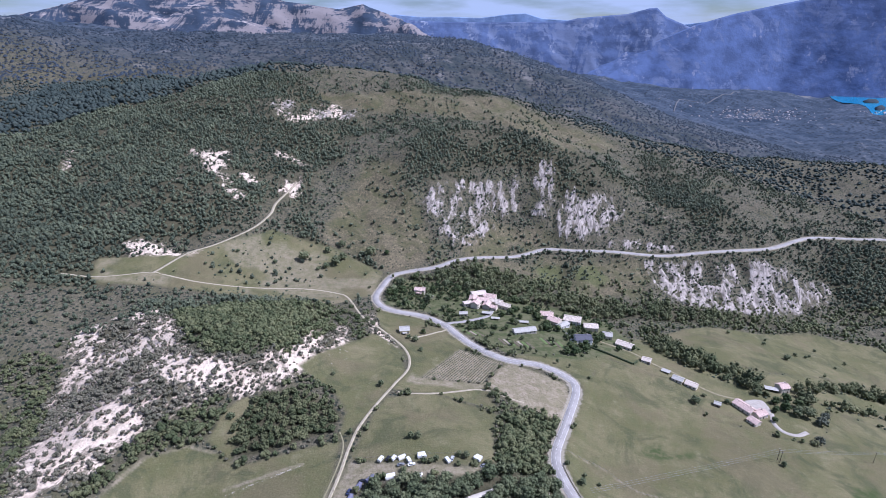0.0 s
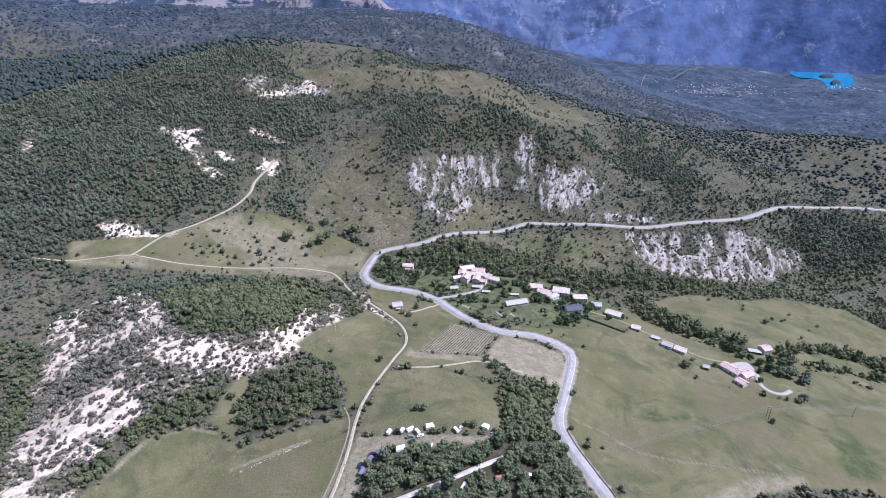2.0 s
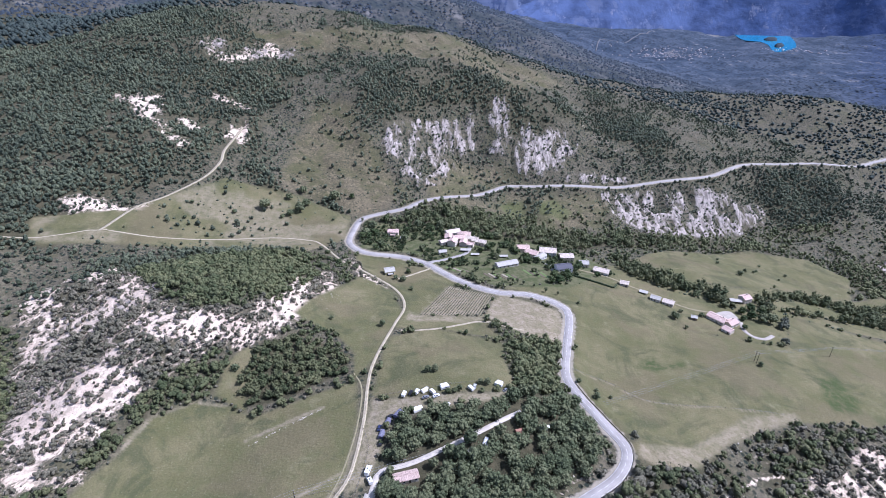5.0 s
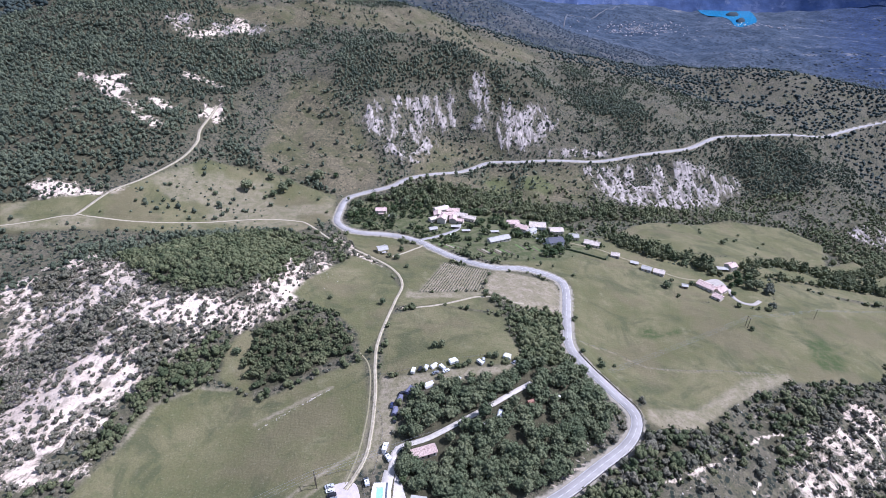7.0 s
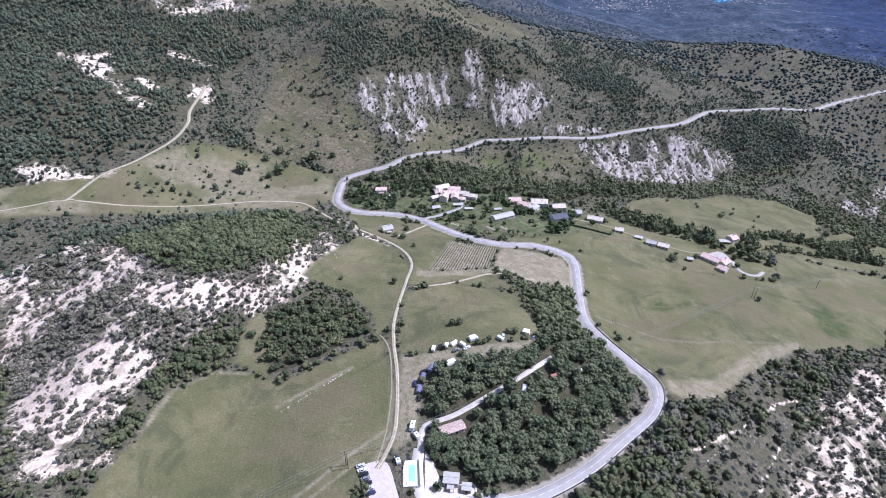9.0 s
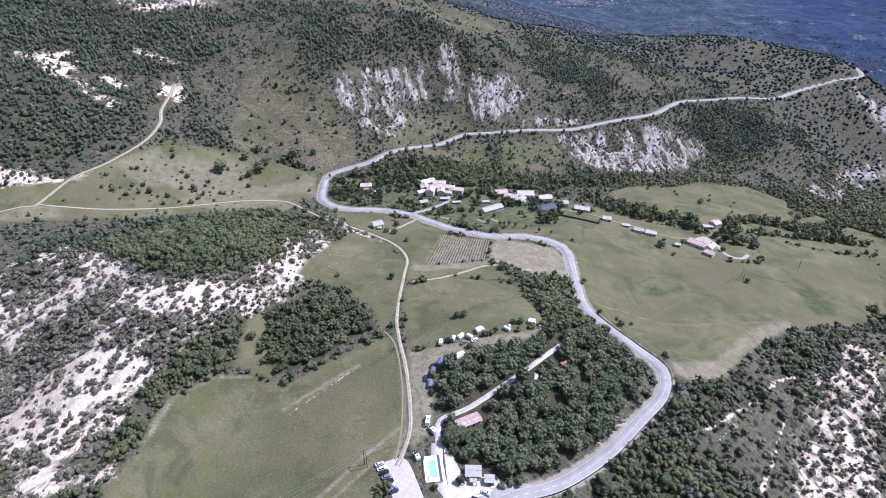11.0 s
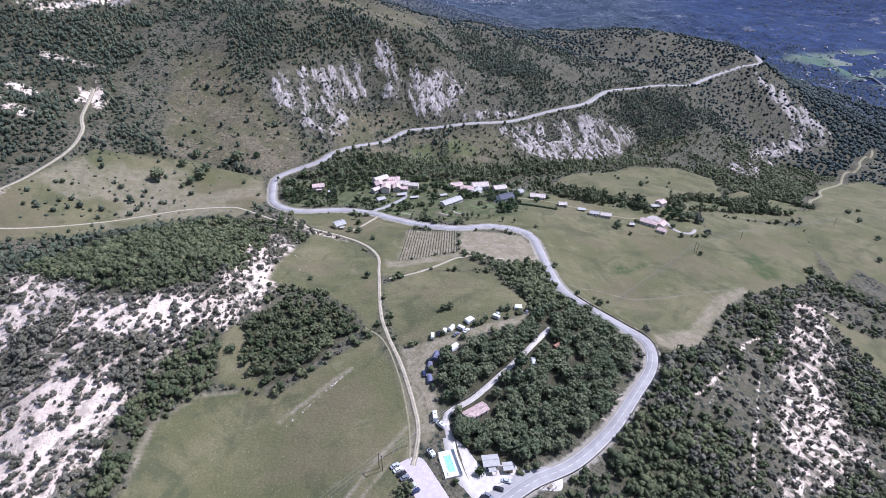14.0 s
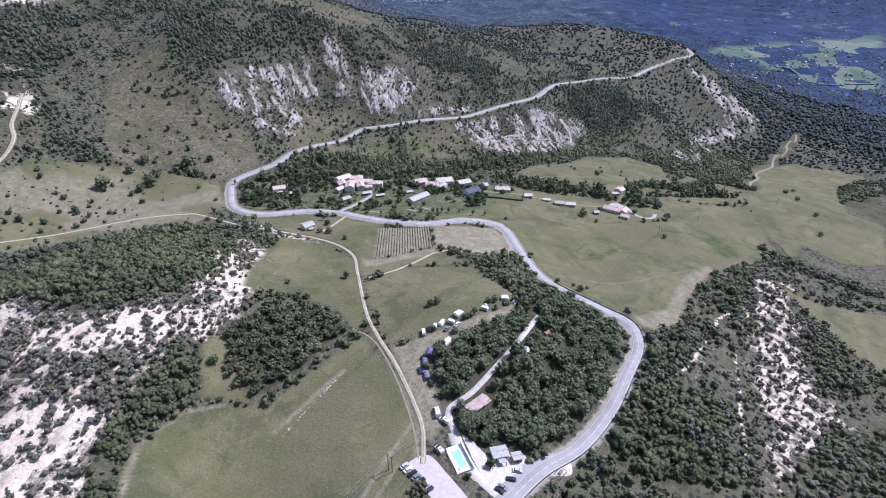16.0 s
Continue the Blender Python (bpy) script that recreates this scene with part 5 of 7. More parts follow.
mountain("lakeside_mountain", [(8, -5.6), (13, -4.0), (15.3, -2.91), (17.3, -2.01), (19.7, -1.14), (23.3, 0.46), (26.3, 1.36), (29.6, 2.06), (31.9, 2.51), (36.6, 2.81), (45, 3.2), (60, 3.0), (85, 2.0), (110, 1.0)], [(8, 4600), (13, 4680), (24, 5020), (29, 5400), (31, 5560), (40, 5800), (60, 5800), (110, 5200)], -300, LAKESIDE, "wooded mountain slope with cliffs above the lake, painted haze-blue", 8, 0.5, 0.1, -0.9)

# ---- things ----
def at(x, y):
    return float(height([x], [y])[0])


def thing(name, x, y, turn, label, category, group="", lift=0.0):
    ob = new(name)
    ob.empty_display_size = 0.3
    ob.matrix_basis = pose(x, y, at(x, y) + lift, 0, 0, turn)
    return tagged(ob, label, category, group)


def part(name, bm, material, parent, label="", soft=False):
    """One mesh object under a thing or a part."""
    me = bpy.data.meshes.new(name)
    bmesh.ops.recalc_face_normals(bm, faces=bm.faces)
    for f in bm.faces:
        f.smooth = soft
    bm.to_mesh(me)
    bm.free()
    me.materials.append(material)
    ob = new(name, me)
    ob.parent = parent
    if label:
        ob["label"] = label
    return ob


def box(bm, c, s, turn=0.0, taper=1.0, bevel=0.0):
    """A box with centre c and size s; its top may be drawn in and its edges rounded."""
    r = bmesh.ops.create_cube(bm, size=1.0)
    v = r["verts"]
    for q in v:
        k = taper if q.co.z > 0 else 1.0
        q.co = Vector((q.co.x * s[0] * k, q.co.y * s[1] * k, q.co.z * s[2]))
    if bevel:
        e = list({e for q in v for e in q.link_edges})
        b = bmesh.ops.bevel(bm, geom=e, offset=bevel, segments=2, affect='EDGES')
        v = list({q for f in b["faces"] for q in f.verts} | {q for q in v if q.is_valid})
    bmesh.ops.transform(bm, matrix=pose(*c, 0, 0, turn), verts=v)
    return bm


def boxes(*items):
    bm = bmesh.new()
    for it in items:
        box(bm, *it)
    return bm


def rod(bm, a, b, r0, r1=None, n=6):
    """A tapered round bar from a to b."""
    a, b = Vector(a), Vector(b)
    m = Matrix.Translation((a + b) / 2) @ (b - a).to_track_quat('Z', 'Y').to_matrix().to_4x4()
    bmesh.ops.create_cone(bm, cap_ends=True, segments=n, radius1=r0, radius2=r1 if r1 is not None else r0, depth=(b - a).length, matrix=m)
    return bm


def prism(bm, outline, x0, x1, turn_axis='X'):
    """A side outline (y, z) drawn out along x."""
    a = [bm.verts.new((x0, y, z)) for y, z in outline]
    b = [bm.verts.new((x1, y, z)) for y, z in outline]
    bm.faces.new(a[::-1])
    bm.faces.new(b)
    n = len(outline)
    for i in range(n):
        bm.faces.new((a[i], a[(i + 1) % n], b[(i + 1) % n], b[i]))
    return bm


def tile_material(name, a, b, c):
    m = Mat(name, 0.85, spec=0.2)
    p = m.local()
    w = m.node("TexWave", Vector=p, Scale=4.2, Distortion=1.2)
    w.bands_direction = 'X'
    col = m.mix(m.ramp(m.noise(0.9, 5, 0.65), 0.35, 0.65), a, b)
    col = m.mix(m.ramp(m.noise(5.0, 3), 0.5, 0.7, 0.0, 0.7), col, c)
    col = m.mix(m.ramp(w.outputs[1], 0.2, 0.8, 0.3, 0.0), col, tuple(0.5 * v for v in a))
    m.bump(w.outputs[1], 0.8, 0.08)
    return m.color(col).m


CANAL = tile_material("pink_canal_tiles", (0.56, 0.4, 0.35), (0.64, 0.48, 0.43), (0.7, 0.59, 0.54))
OLD_TILE = tile_material("faded_canal_tiles", (0.56, 0.47, 0.4), (0.68, 0.6, 0.53), (0.44, 0.35, 0.3))
PALE_ROOF = plain("bleached_sheet_roof", (0.44, 0.42, 0.39), (0.35, 0.33, 0.3), 0.7, 0.6)
SLATE = plain("blue_grey_slates", (0.075, 0.075, 0.095), (0.11, 0.11, 0.135), 2.0, 0.75)
LIME = plain("lime_render", (0.6, 0.53, 0.43), (0.7, 0.63, 0.53), 0.8, 0.9, bump=0.02)
CREAM = plain("cream_yellow_render", (0.8, 0.7, 0.42), (0.74, 0.62, 0.36), 0.8, 0.9, bump=0.02)
STONE = plain("rubble_stone", (0.4, 0.36, 0.31), (0.52, 0.47, 0.4), 2.4, 0.95, bump=0.05)
WOOD = plain("weathered_timber", (0.2, 0.15, 0.1), (0.28, 0.22, 0.16), 3.0, 0.8)
DARK_WOOD = plain("tarred_timber", (0.05, 0.04, 0.032), (0.085, 0.07, 0.055), 3.0, 0.8)
GLASS = plain("dark_window_glass", (0.03, 0.035, 0.045), (0.05, 0.055, 0.065), 1.0, 0.12, spec=0.6)
WHITE = plain("white_paint", (0.78, 0.78, 0.76), (0.7, 0.7, 0.68), 1.2, 0.45)
CANVAS = plain("white_canvas", (0.78, 0.77, 0.74), (0.66, 0.65, 0.63), 1.2, 0.8)
MAUVE = plain("mauve_awning_cloth", (0.12, 0.12, 0.18), (0.19, 0.19, 0.26), 1.4, 0.8)
RED_CLOTH = plain("red_brown_tent_cloth", (0.36, 0.19, 0.14), (0.3, 0.16, 0.115), 1.4, 0.8)
RUBBER = plain("black_rubber", (0.02, 0.02, 0.02), (0.03, 0.03, 0.03), 8.0, 0.8)
METAL = plain("dull_galvanised_steel", (0.3, 0.31, 0.32), (0.22, 0.23, 0.24), 4.0, 0.45, metal=0.7)
RUST = plain("dark_weathered_rail", (0.09, 0.085, 0.08), (0.14, 0.12, 0.1), 3.0, 0.7)
CONCRETE = plain("pale_concrete", (0.62, 0.59, 0.55), (0.52, 0.49, 0.46), 0.9, 0.9, bump=0.01)
PAVING = plain("white_pool_paving", (0.75, 0.73, 0.69), (0.66, 0.63, 0.59), 1.5, 0.8)
PINK_GRAVEL = plain("pinkish_gravel", (0.5, 0.435, 0.41), (0.43, 0.37, 0.345), 0.5, 0.95)


def house(x, y, length, depth, eave, turn, roof, wall, label, rise=0.42, chimneys=1, windows=3, name="house", group="", porch=False):
    """A house with its ridge along its length: walls, gables, two roof slopes, chimney, door and windows."""
    if group == "scattered homes":
        length, depth = length * 1.1, depth * 1.15
    elif group in ("big farmhouse", "lane farm buildings"):
        length, depth, eave = length * 0.82, depth * 0.9, eave * 0.88
    if group == "old hamlet houses":
        x, y = 42 + (x - 42) * 0.82, 493 + (y - 493) * 0.82
    h = thing(name, x, y, turn, label, "house" if name == "house" else name.replace("_", " "), group)
    top = eave + rise * depth / 2
    wl = part("wall", prism(bmesh.new(), [(-depth / 2, -2.5), (depth / 2, -2.5), (depth / 2, eave), (0, top), (-depth / 2, eave)], -length / 2, length / 2), wall, h)
    over = 0.45
    bm = bmesh.new()
    for s in (-1, 1):
        y0, z0 = s * (depth / 2 + over), eave - rise * over
        prism(bm, [(y0, z0 + 0.06), (y0, z0 + 0.28), (0, top + 0.3), (0, top + 0.06)], -length / 2 - over, length / 2 + over)
    rf = part("roof", bm, roof, h)
    part("ridge", rod(bmesh.new(), (-length / 2 - over, 0, top + 0.3), (length / 2 + over, 0, top + 0.3), 0.16), roof, rf)
    for k in range(chimneys):
        cx = length * (0.28 - 0.5 * k)
        part("chimney", boxes(((cx, depth * 0.14, top + 0.35), (0.7, 0.6, 1.5)), ((cx, depth * 0.14, top + 1.12), (0.9, 0.8, 0.12))), STONE, rf)
    for side in (-1, 1):
        for k in range(windows):
            wx = -length / 2 + length * (k + 0.5) / windows
            levels = [1.6] if eave < 4.2 else [1.6, 4.3]
            for lz in levels:
                if side < 0 and k == windows // 2 and lz < 2:
                    part("door", boxes(((wx, side * (depth / 2 + 0.04), 1.05), (1.0, 0.14, 2.1))), DARK_WOOD, h)
                    continue
                w = part("window", boxes(((wx, side * (depth / 2 + 0.02), lz), (0.95, 0.1, 1.2))), GLASS, h)
                part("frame", boxes(((wx - 0.53, side * (depth / 2 + 0.04), lz), (0.12, 0.14, 1.4)), ((wx + 0.53, side * (depth / 2 + 0.04), lz), (0.12, 0.14, 1.4)), ((wx, side * (depth / 2 + 0.06), lz - 0.68), (1.3, 0.2, 0.12))), WHITE, w)
    if porch:
        part("porch_roof", boxes(((0, -depth / 2 - 1.4, 2.5), (length * 0.5, 2.6, 0.16))), roof, h)
        for px in (-1, 1):
            part("post", boxes(((px * length * 0.23, -depth / 2 - 2.5, 0.4), (0.18, 0.18, 4.1))), WOOD, h)
    return h


def open_shed(x, y, length, depth, high, turn, roof, label):
    """A lean-to: posts, back wall and one sloping sheet roof."""
    s = thing("shed", x, y, turn, label, "shed")
    part("roof", prism(bmesh.new(), [(-depth / 2 - 0.3, high - 0.5), (-depth / 2 - 0.3, high - 0.38), (depth / 2 + 0.3, high + 0.12), (depth / 2 + 0.3, high)], -length / 2 - 0.2, length / 2 + 0.2), roof, s)
    part("wall", boxes(((0, depth / 2 - 0.1, high / 2 - 0.8), (length, 0.2, high + 1.4))), WOOD, s)
    for k in range(4):
        part("post", boxes(((-length / 2 + length * k / 3, -depth / 2, high / 2 - 1.1), (0.16, 0.16, high + 1.2))), WOOD, s)
    return s


def hamlet():
    g = "old hamlet houses"
    # the tight cluster round the lane's end
    house(36.8, 521.7, 15, 9, 6.0, 12, OLD_TILE, LIME, "tall old stone house with faded tile roof in the hamlet", group=g)
    house(51.4, 516.8, 13, 8, 5.6, -20, CANAL, LIME, "old hamlet house with pink tile roof against its neighbours", group=g)
    house(29.4, 507.5, 10, 8, 5.2, 80, CANAL, STONE, "narrow stone house with pink tiled roof in the hamlet", windows=2, group=g)
    house(41.8, 505, 12, 8, 5.4, -8, CANAL, LIME, "rendered hamlet house under a pink tile roof", group=g)
    house(56.4, 505.3, 17, 7.5, 4.6, -32, OLD_TILE, LIME, "long hamlet house with a pale faded tile roof", windows=4, group=g)
    house(66.8, 496.5, 14, 7, 4.0, -34, OLD_TILE, LIME, "low long barn with faded tile roof at the hamlet edge", windows=4, chimneys=0, group=g)
    house(32.2, 493.4, 9, 8, 5.8, 60, CANAL, LIME, "small hamlet house with pink roof beside the lane", windows=2, group=g)
    house(45.7, 492.9, 9, 7, 4.6, 70, CANAL, STONE, "stone hamlet house with patched pink tile roof", windows=2, group=g)
    house(53.8, 489.1, 7, 6, 3.2, -25, CANAL, LIME, "little pink-roofed annexe by the hamlet lane", windows=2, chimneys=0, group=g)
    house(21.1, 497.6, 8, 6, 3.4, 20, OLD_TILE, STONE, "small stone barn with faded roof below the trees", windows=2, chimneys=0, group=g)
    house(20.2, 472.2, 7.5, 5.5, 2.8, 4, PALE_ROOF, LIME, "small pale-roofed garden building among bushes", windows=2, chimneys=0)
    open_shed(43.5, 475.6, 9, 3.4, 2.6, -14, PALE_ROOF, "white sheet-roofed lean-to beside the hamlet lane")
    open_shed(51.2, 463.9, 8, 2.6, 2.2, -10, PALE_ROOF, "narrow pale lean-to along the orchard")
    house(-24.6, 523.2, 11, 8, 4.6, -12, CANAL, LIME, "lone old house with faded tiles among garden trees", porch=True)
    open_shed(-14.5, 511.2, 8, 3.5, 2.3, -15, PALE_ROOF, "low pale-roofed shed behind the lone house")
    house(-34.7, 423.9, 8.5, 8, 3.8, 8, PALE_ROOF, CREAM, "small cream-yellow cottage with a pale roof in the meadow", windows=3, porch=True, rise=0.35)
    # the looser group to the east
    house(104.5, 479.6, 11, 8, 5.0, -10, CANAL, LIME, "pink-tiled house in the loose group of homes", group="scattered homes")
    house(109.3, 465.2, 11, 8, 4.6, -40, CANAL, LIME, "pink-roofed house with a pale garden wall", group="scattered homes")
    house(75.4, 435.5, 19, 7, 2.9, 12, PALE_ROOF, LIME, "long low building with a bleached roof and plots", windows=5, chimneys=0, group="scattered homes")
    house(129.3, 473.9, 15, 10, 5.2, -18, OLD_TILE, WHITE, "large white house with a pale hipped roof", group="scattered homes")
    house(115.9, 457.7, 11, 6, 3.0, 35, PALE_ROOF, WHITE, "low white outbuilding with a bleached roof", windows=3, chimneys=0, group="scattered homes")
    house(143.8, 459.4, 12, 8, 4.8, -8, OLD_TILE, LIME, "tan-roofed house beside the meadow hedge", group="scattered homes")
    house(126.6, 423.3, 13, 9, 5.0, 2, SLATE, WHITE, "house with a blue-grey slate roof and white terrace", group="scattered homes")
    open_shed(77.6, 458.4, 10, 2.6, 2.0, -6, PALE_ROOF, "long pale greenhouse-like lean-to by the gardens")
    house(155.2, 442.5, 8, 7, 4.0, -15, PALE_ROOF, LIME, "small pale-roofed house under trees", windows=2, group="scattered homes")
    house(165.5, 423.7, 13, 7, 3.4, -38, OLD_TILE, LIME, "long low house with bleached tiles at the lane", windows=4, group="scattered homes")
    house(177.2, 399.8, 9, 7, 3.2, -30, OLD_TILE, STONE, "low stone farm building on the sloping meadow edge", windows=2, chimneys=0, group="lane farm buildings")
    open_shed(188.8, 385.5, 7, 3.5, 2.4, -38, PALE_ROOF, "pale-roofed open farm shed beside the lane")
    house(194.4, 374.1, 10, 6.5, 3.0, -40, PALE_ROOF, LIME, "low farm building with a white sheet roof", windows=3, chimneys=0, group="lane farm buildings")
    house(203.2, 368, 11, 7, 3.4, -42, OLD_TILE, LIME, "low tiled farmhouse on the meadow edge", windows=3, group="lane farm buildings")
    house(214.1, 345.4, 4.5, 4, 2.3, -30, PALE_ROOF, WOOD, "tiny pale-roofed hut in the meadow", windows=1, chimneys=0, name="hut")
    house(234.3, 343.5, 18, 9, 3.6, -62, CANAL, LIME, "large farmhouse wing with a pink tile roof", windows=4, group="big farmhouse")
    house(242.7, 336.6, 12, 8, 3.4, 22, CANAL, LIME, "cross wing of the big pink-roofed farmhouse", windows=3, group="big farmhouse")
    house(232.8, 326.7, 9, 7, 3.0, -64, CANAL, LIME, "low end of the big farmhouse with pink roof", windows=2, chimneys=0, group="big farmhouse")
    house(283.8, 375.5, 8, 8, 5.0, 10, CANAL, LIME, "farmhouse with a bright pink roof behind the hedge", windows=2)
    open_shed(273.8, 373.9, 10, 4, 2.4, -20, PALE_ROOF, "white-roofed lean-to beside the pink-roofed farmhouse")
    # the campsite's own buildings
    house(-40.3, 193.5, 12, 5.2, 2.6, 8, CANAL, LIME, "long pale pink-roofed camp washhouse at the wood's edge", windows=4, chimneys=0, rise=0.3)
    house(-47.9, 167.2, 6.6, 5.2, 3.0, -20, PALE_ROOF, LIME, "camp bar with a white flat-pitched roof by the road", windows=3, chimneys=0, rise=0.16, porch=True)
    house(-42, 162.3, 3.8, 3.4, 2.4, -20, PALE_ROOF, WOOD, "small white-roofed kiosk beside the camp bar", windows=1, chimneys=0, rise=0.16, name="kiosk")


hamlet()


# ---- vehicles and camping gear ----
def wheels(parent, axles, half, r):
    for ax in axles:
        for s in (-1, 1):
            w = part("wheel", rod(bmesh.new(), (ax, s * half - s * 0.1, r), (ax, s * half + s * 0.1, r), r, n=12), RUBBER, parent)
            part("rim", rod(bmesh.new(), (ax, s * half + s * 0.09, r), (ax, s * half + s * 0.115, r), r * 0.55, n=8), METAL, w)


def car(x, y, turn, paint, label, long=4.3, tall=1.45, group="parked cars"):
    c = thing("car", x, y, turn, label, "car", group, lift=0.1)
    h = long / 2
    bm = prism(bmesh.new(), [(-h, 0.35), (h, 0.35), (h, 0.75), (h - 0.15, 0.85), (h - 1.25, 0.95), (-h + 0.2, 0.98), (-h, 0.8)], -0.86, 0.86)
    bmesh.ops.rotate(bm, verts=bm.verts, matrix=Matrix.Rotation(radians(-90), 3, 'Z'))
    bmesh.ops.bevel(bm, geom=bm.edges[:], offset=0.07, segments=2, affect='EDGES')
    body = part("body", bm, paint, c, soft=False)
    part("cabin", boxes(((-0.25, 0, 0.93 + (tall - 0.95) / 2), (long * 0.55, 1.56, tall - 0.95), 0, 0.8, 0.06)), GLASS, c, "dark tinted windows")
    part("roof_panel", boxes(((-0.25, 0, tall), (long * 0.42, 1.24, 0.06), 0, 0.95, 0.02)), paint, c)
    for s in (-1, 1):
        part("headlight", boxes(((h - 0.03, s * 0.62, 0.72), (0.1, 0.34, 0.14))), METAL, body)
    wheels(c, (h - 0.85, -h + 0.8), 0.8, 0.32)
    return c


def van(x, y, turn, label, long=6.0, tall=2.7, name="camper_van"):
    c = thing(name, x, y, turn, label, name.replace("_", " "), lift=0.1)
    h = long / 2
    bm = prism(bmesh.new(), [(-h, 0.4), (h, 0.4), (h, 1.1), (h - 0.9, 1.35), (h - 1.5, tall - 0.5), (h - 1.9, tall), (-h, tall)], -1.05, 1.05)
    bmesh.ops.rotate(bm, verts=bm.verts, matrix=Matrix.Rotation(radians(-90), 3, 'Z'))
    bmesh.ops.bevel(bm, geom=bm.edges[:], offset=0.1, segments=2, affect='EDGES')
    part("body", bm, WHITE, c)
    part("windscreen", boxes(((h - 1.22, 0, 1.75), (0.9, 1.7, 0.5))), GLASS, c)
    for s in (-1, 1):
        part("side_window", boxes(((-0.3, s * 1.05, 1.8), (1.3, 0.06, 0.55))), GLASS, c)
    part("roof_hatch", boxes(((-0.6, 0, tall + 0.05), (0.8, 0.8, 0.12))), METAL, c)
    wheels(c, (h - 1.1, -h + 1.2), 0.95, 0.36)
    return c


def caravan(x, y, turn, label, long=5.0, awning=None):
    c = thing("caravan", x, y, turn, label, "caravan", "caravans on the camping ground", lift=0.06)
    c.scale = (0.88, 0.88, 0.88)
    h = long / 2
    bm = prism(bmesh.new(), [(-h + 0.1, 0.45), (h - 0.1, 0.45), (h, 1.2), (h - 0.35, 2.3), (h - 0.7, 2.5), (-h + 0.4, 2.5), (-h, 2.1), (-h, 0.9)], -1.1, 1.1)
    bmesh.ops.rotate(bm, verts=bm.verts, matrix=Matrix.Rotation(radians(-90), 3, 'Z'))
    bmesh.ops.bevel(bm, geom=bm.edges[:], offset=0.09, segments=2, affect='EDGES')
    part("body", bm, WHITE, c)
    for s in (-1, 1):
        part("window", boxes(((0.5, s * 1.1, 1.65), (1.2, 0.06, 0.55))), GLASS, c)
    part("door", boxes(((-1.2, 1.1, 1.35), (0.65, 0.05, 1.7))), METAL, c)
    part("drawbar", boxes(((h + 0.5, 0, 0.5), (1.1, 0.1, 0.1)), ((h + 0.95, 0, 0.3), (0.1, 0.1, 0.6))), METAL, c)
    wheels(c, (-0.1,), 1.0, 0.33)
    if awning:
        part("awning", prism(bmesh.new(), [(1.1, 0.0), (1.1, 2.35), (1.1, 2.45), (3.5, 1.95), (3.6, 0.0)], -h * 0.8, h * 0.8), awning, c, "cloth awning")
    return c


def tent(x, y, turn, cloth, label, long=3.6, wide=2.8, tall=1.9):
    t = thing("tent", x, y, turn, label, "tent", "tents on the camping ground")
    bm = bmesh.new()
    n = 8
    ring = [(wide / 2 * math.cos(math.pi * k / n), tall * math.sin(math.pi * k / n) ** 0.8) for k in range(n + 1)]
    prism(bm, ring, -long / 2, long / 2)
    part("shell", bm, cloth, t)
    part("flysheet", boxes(((long / 2 + 0.5, 0, tall * 0.72), (1.1, wide * 0.7, 0.05))), cloth, t)
    for s in (-1, 1):
        part("pole", rod(bmesh.new(), (long / 2 + 1.0, s * wide * 0.33, 0), (long / 2 + 1.0, s * wide * 0.33, tall * 0.72), 0.03), METAL, t)
    return t


def paint(name, rgb):
    return plain(name, rgb, tuple(0.85 * v for v in rgb), 2.0, 0.3, spec=0.5)


SILVER, GREY, BLACK = paint("silver_car_paint", (0.5, 0.51, 0.53)), paint("grey_car_paint", (0.2, 0.21, 0.23)), paint("black_car_paint", (0.018, 0.018, 0.022))
BLUE_CAR = paint("dark_blue_car_paint", (0.03, 0.04, 0.1))


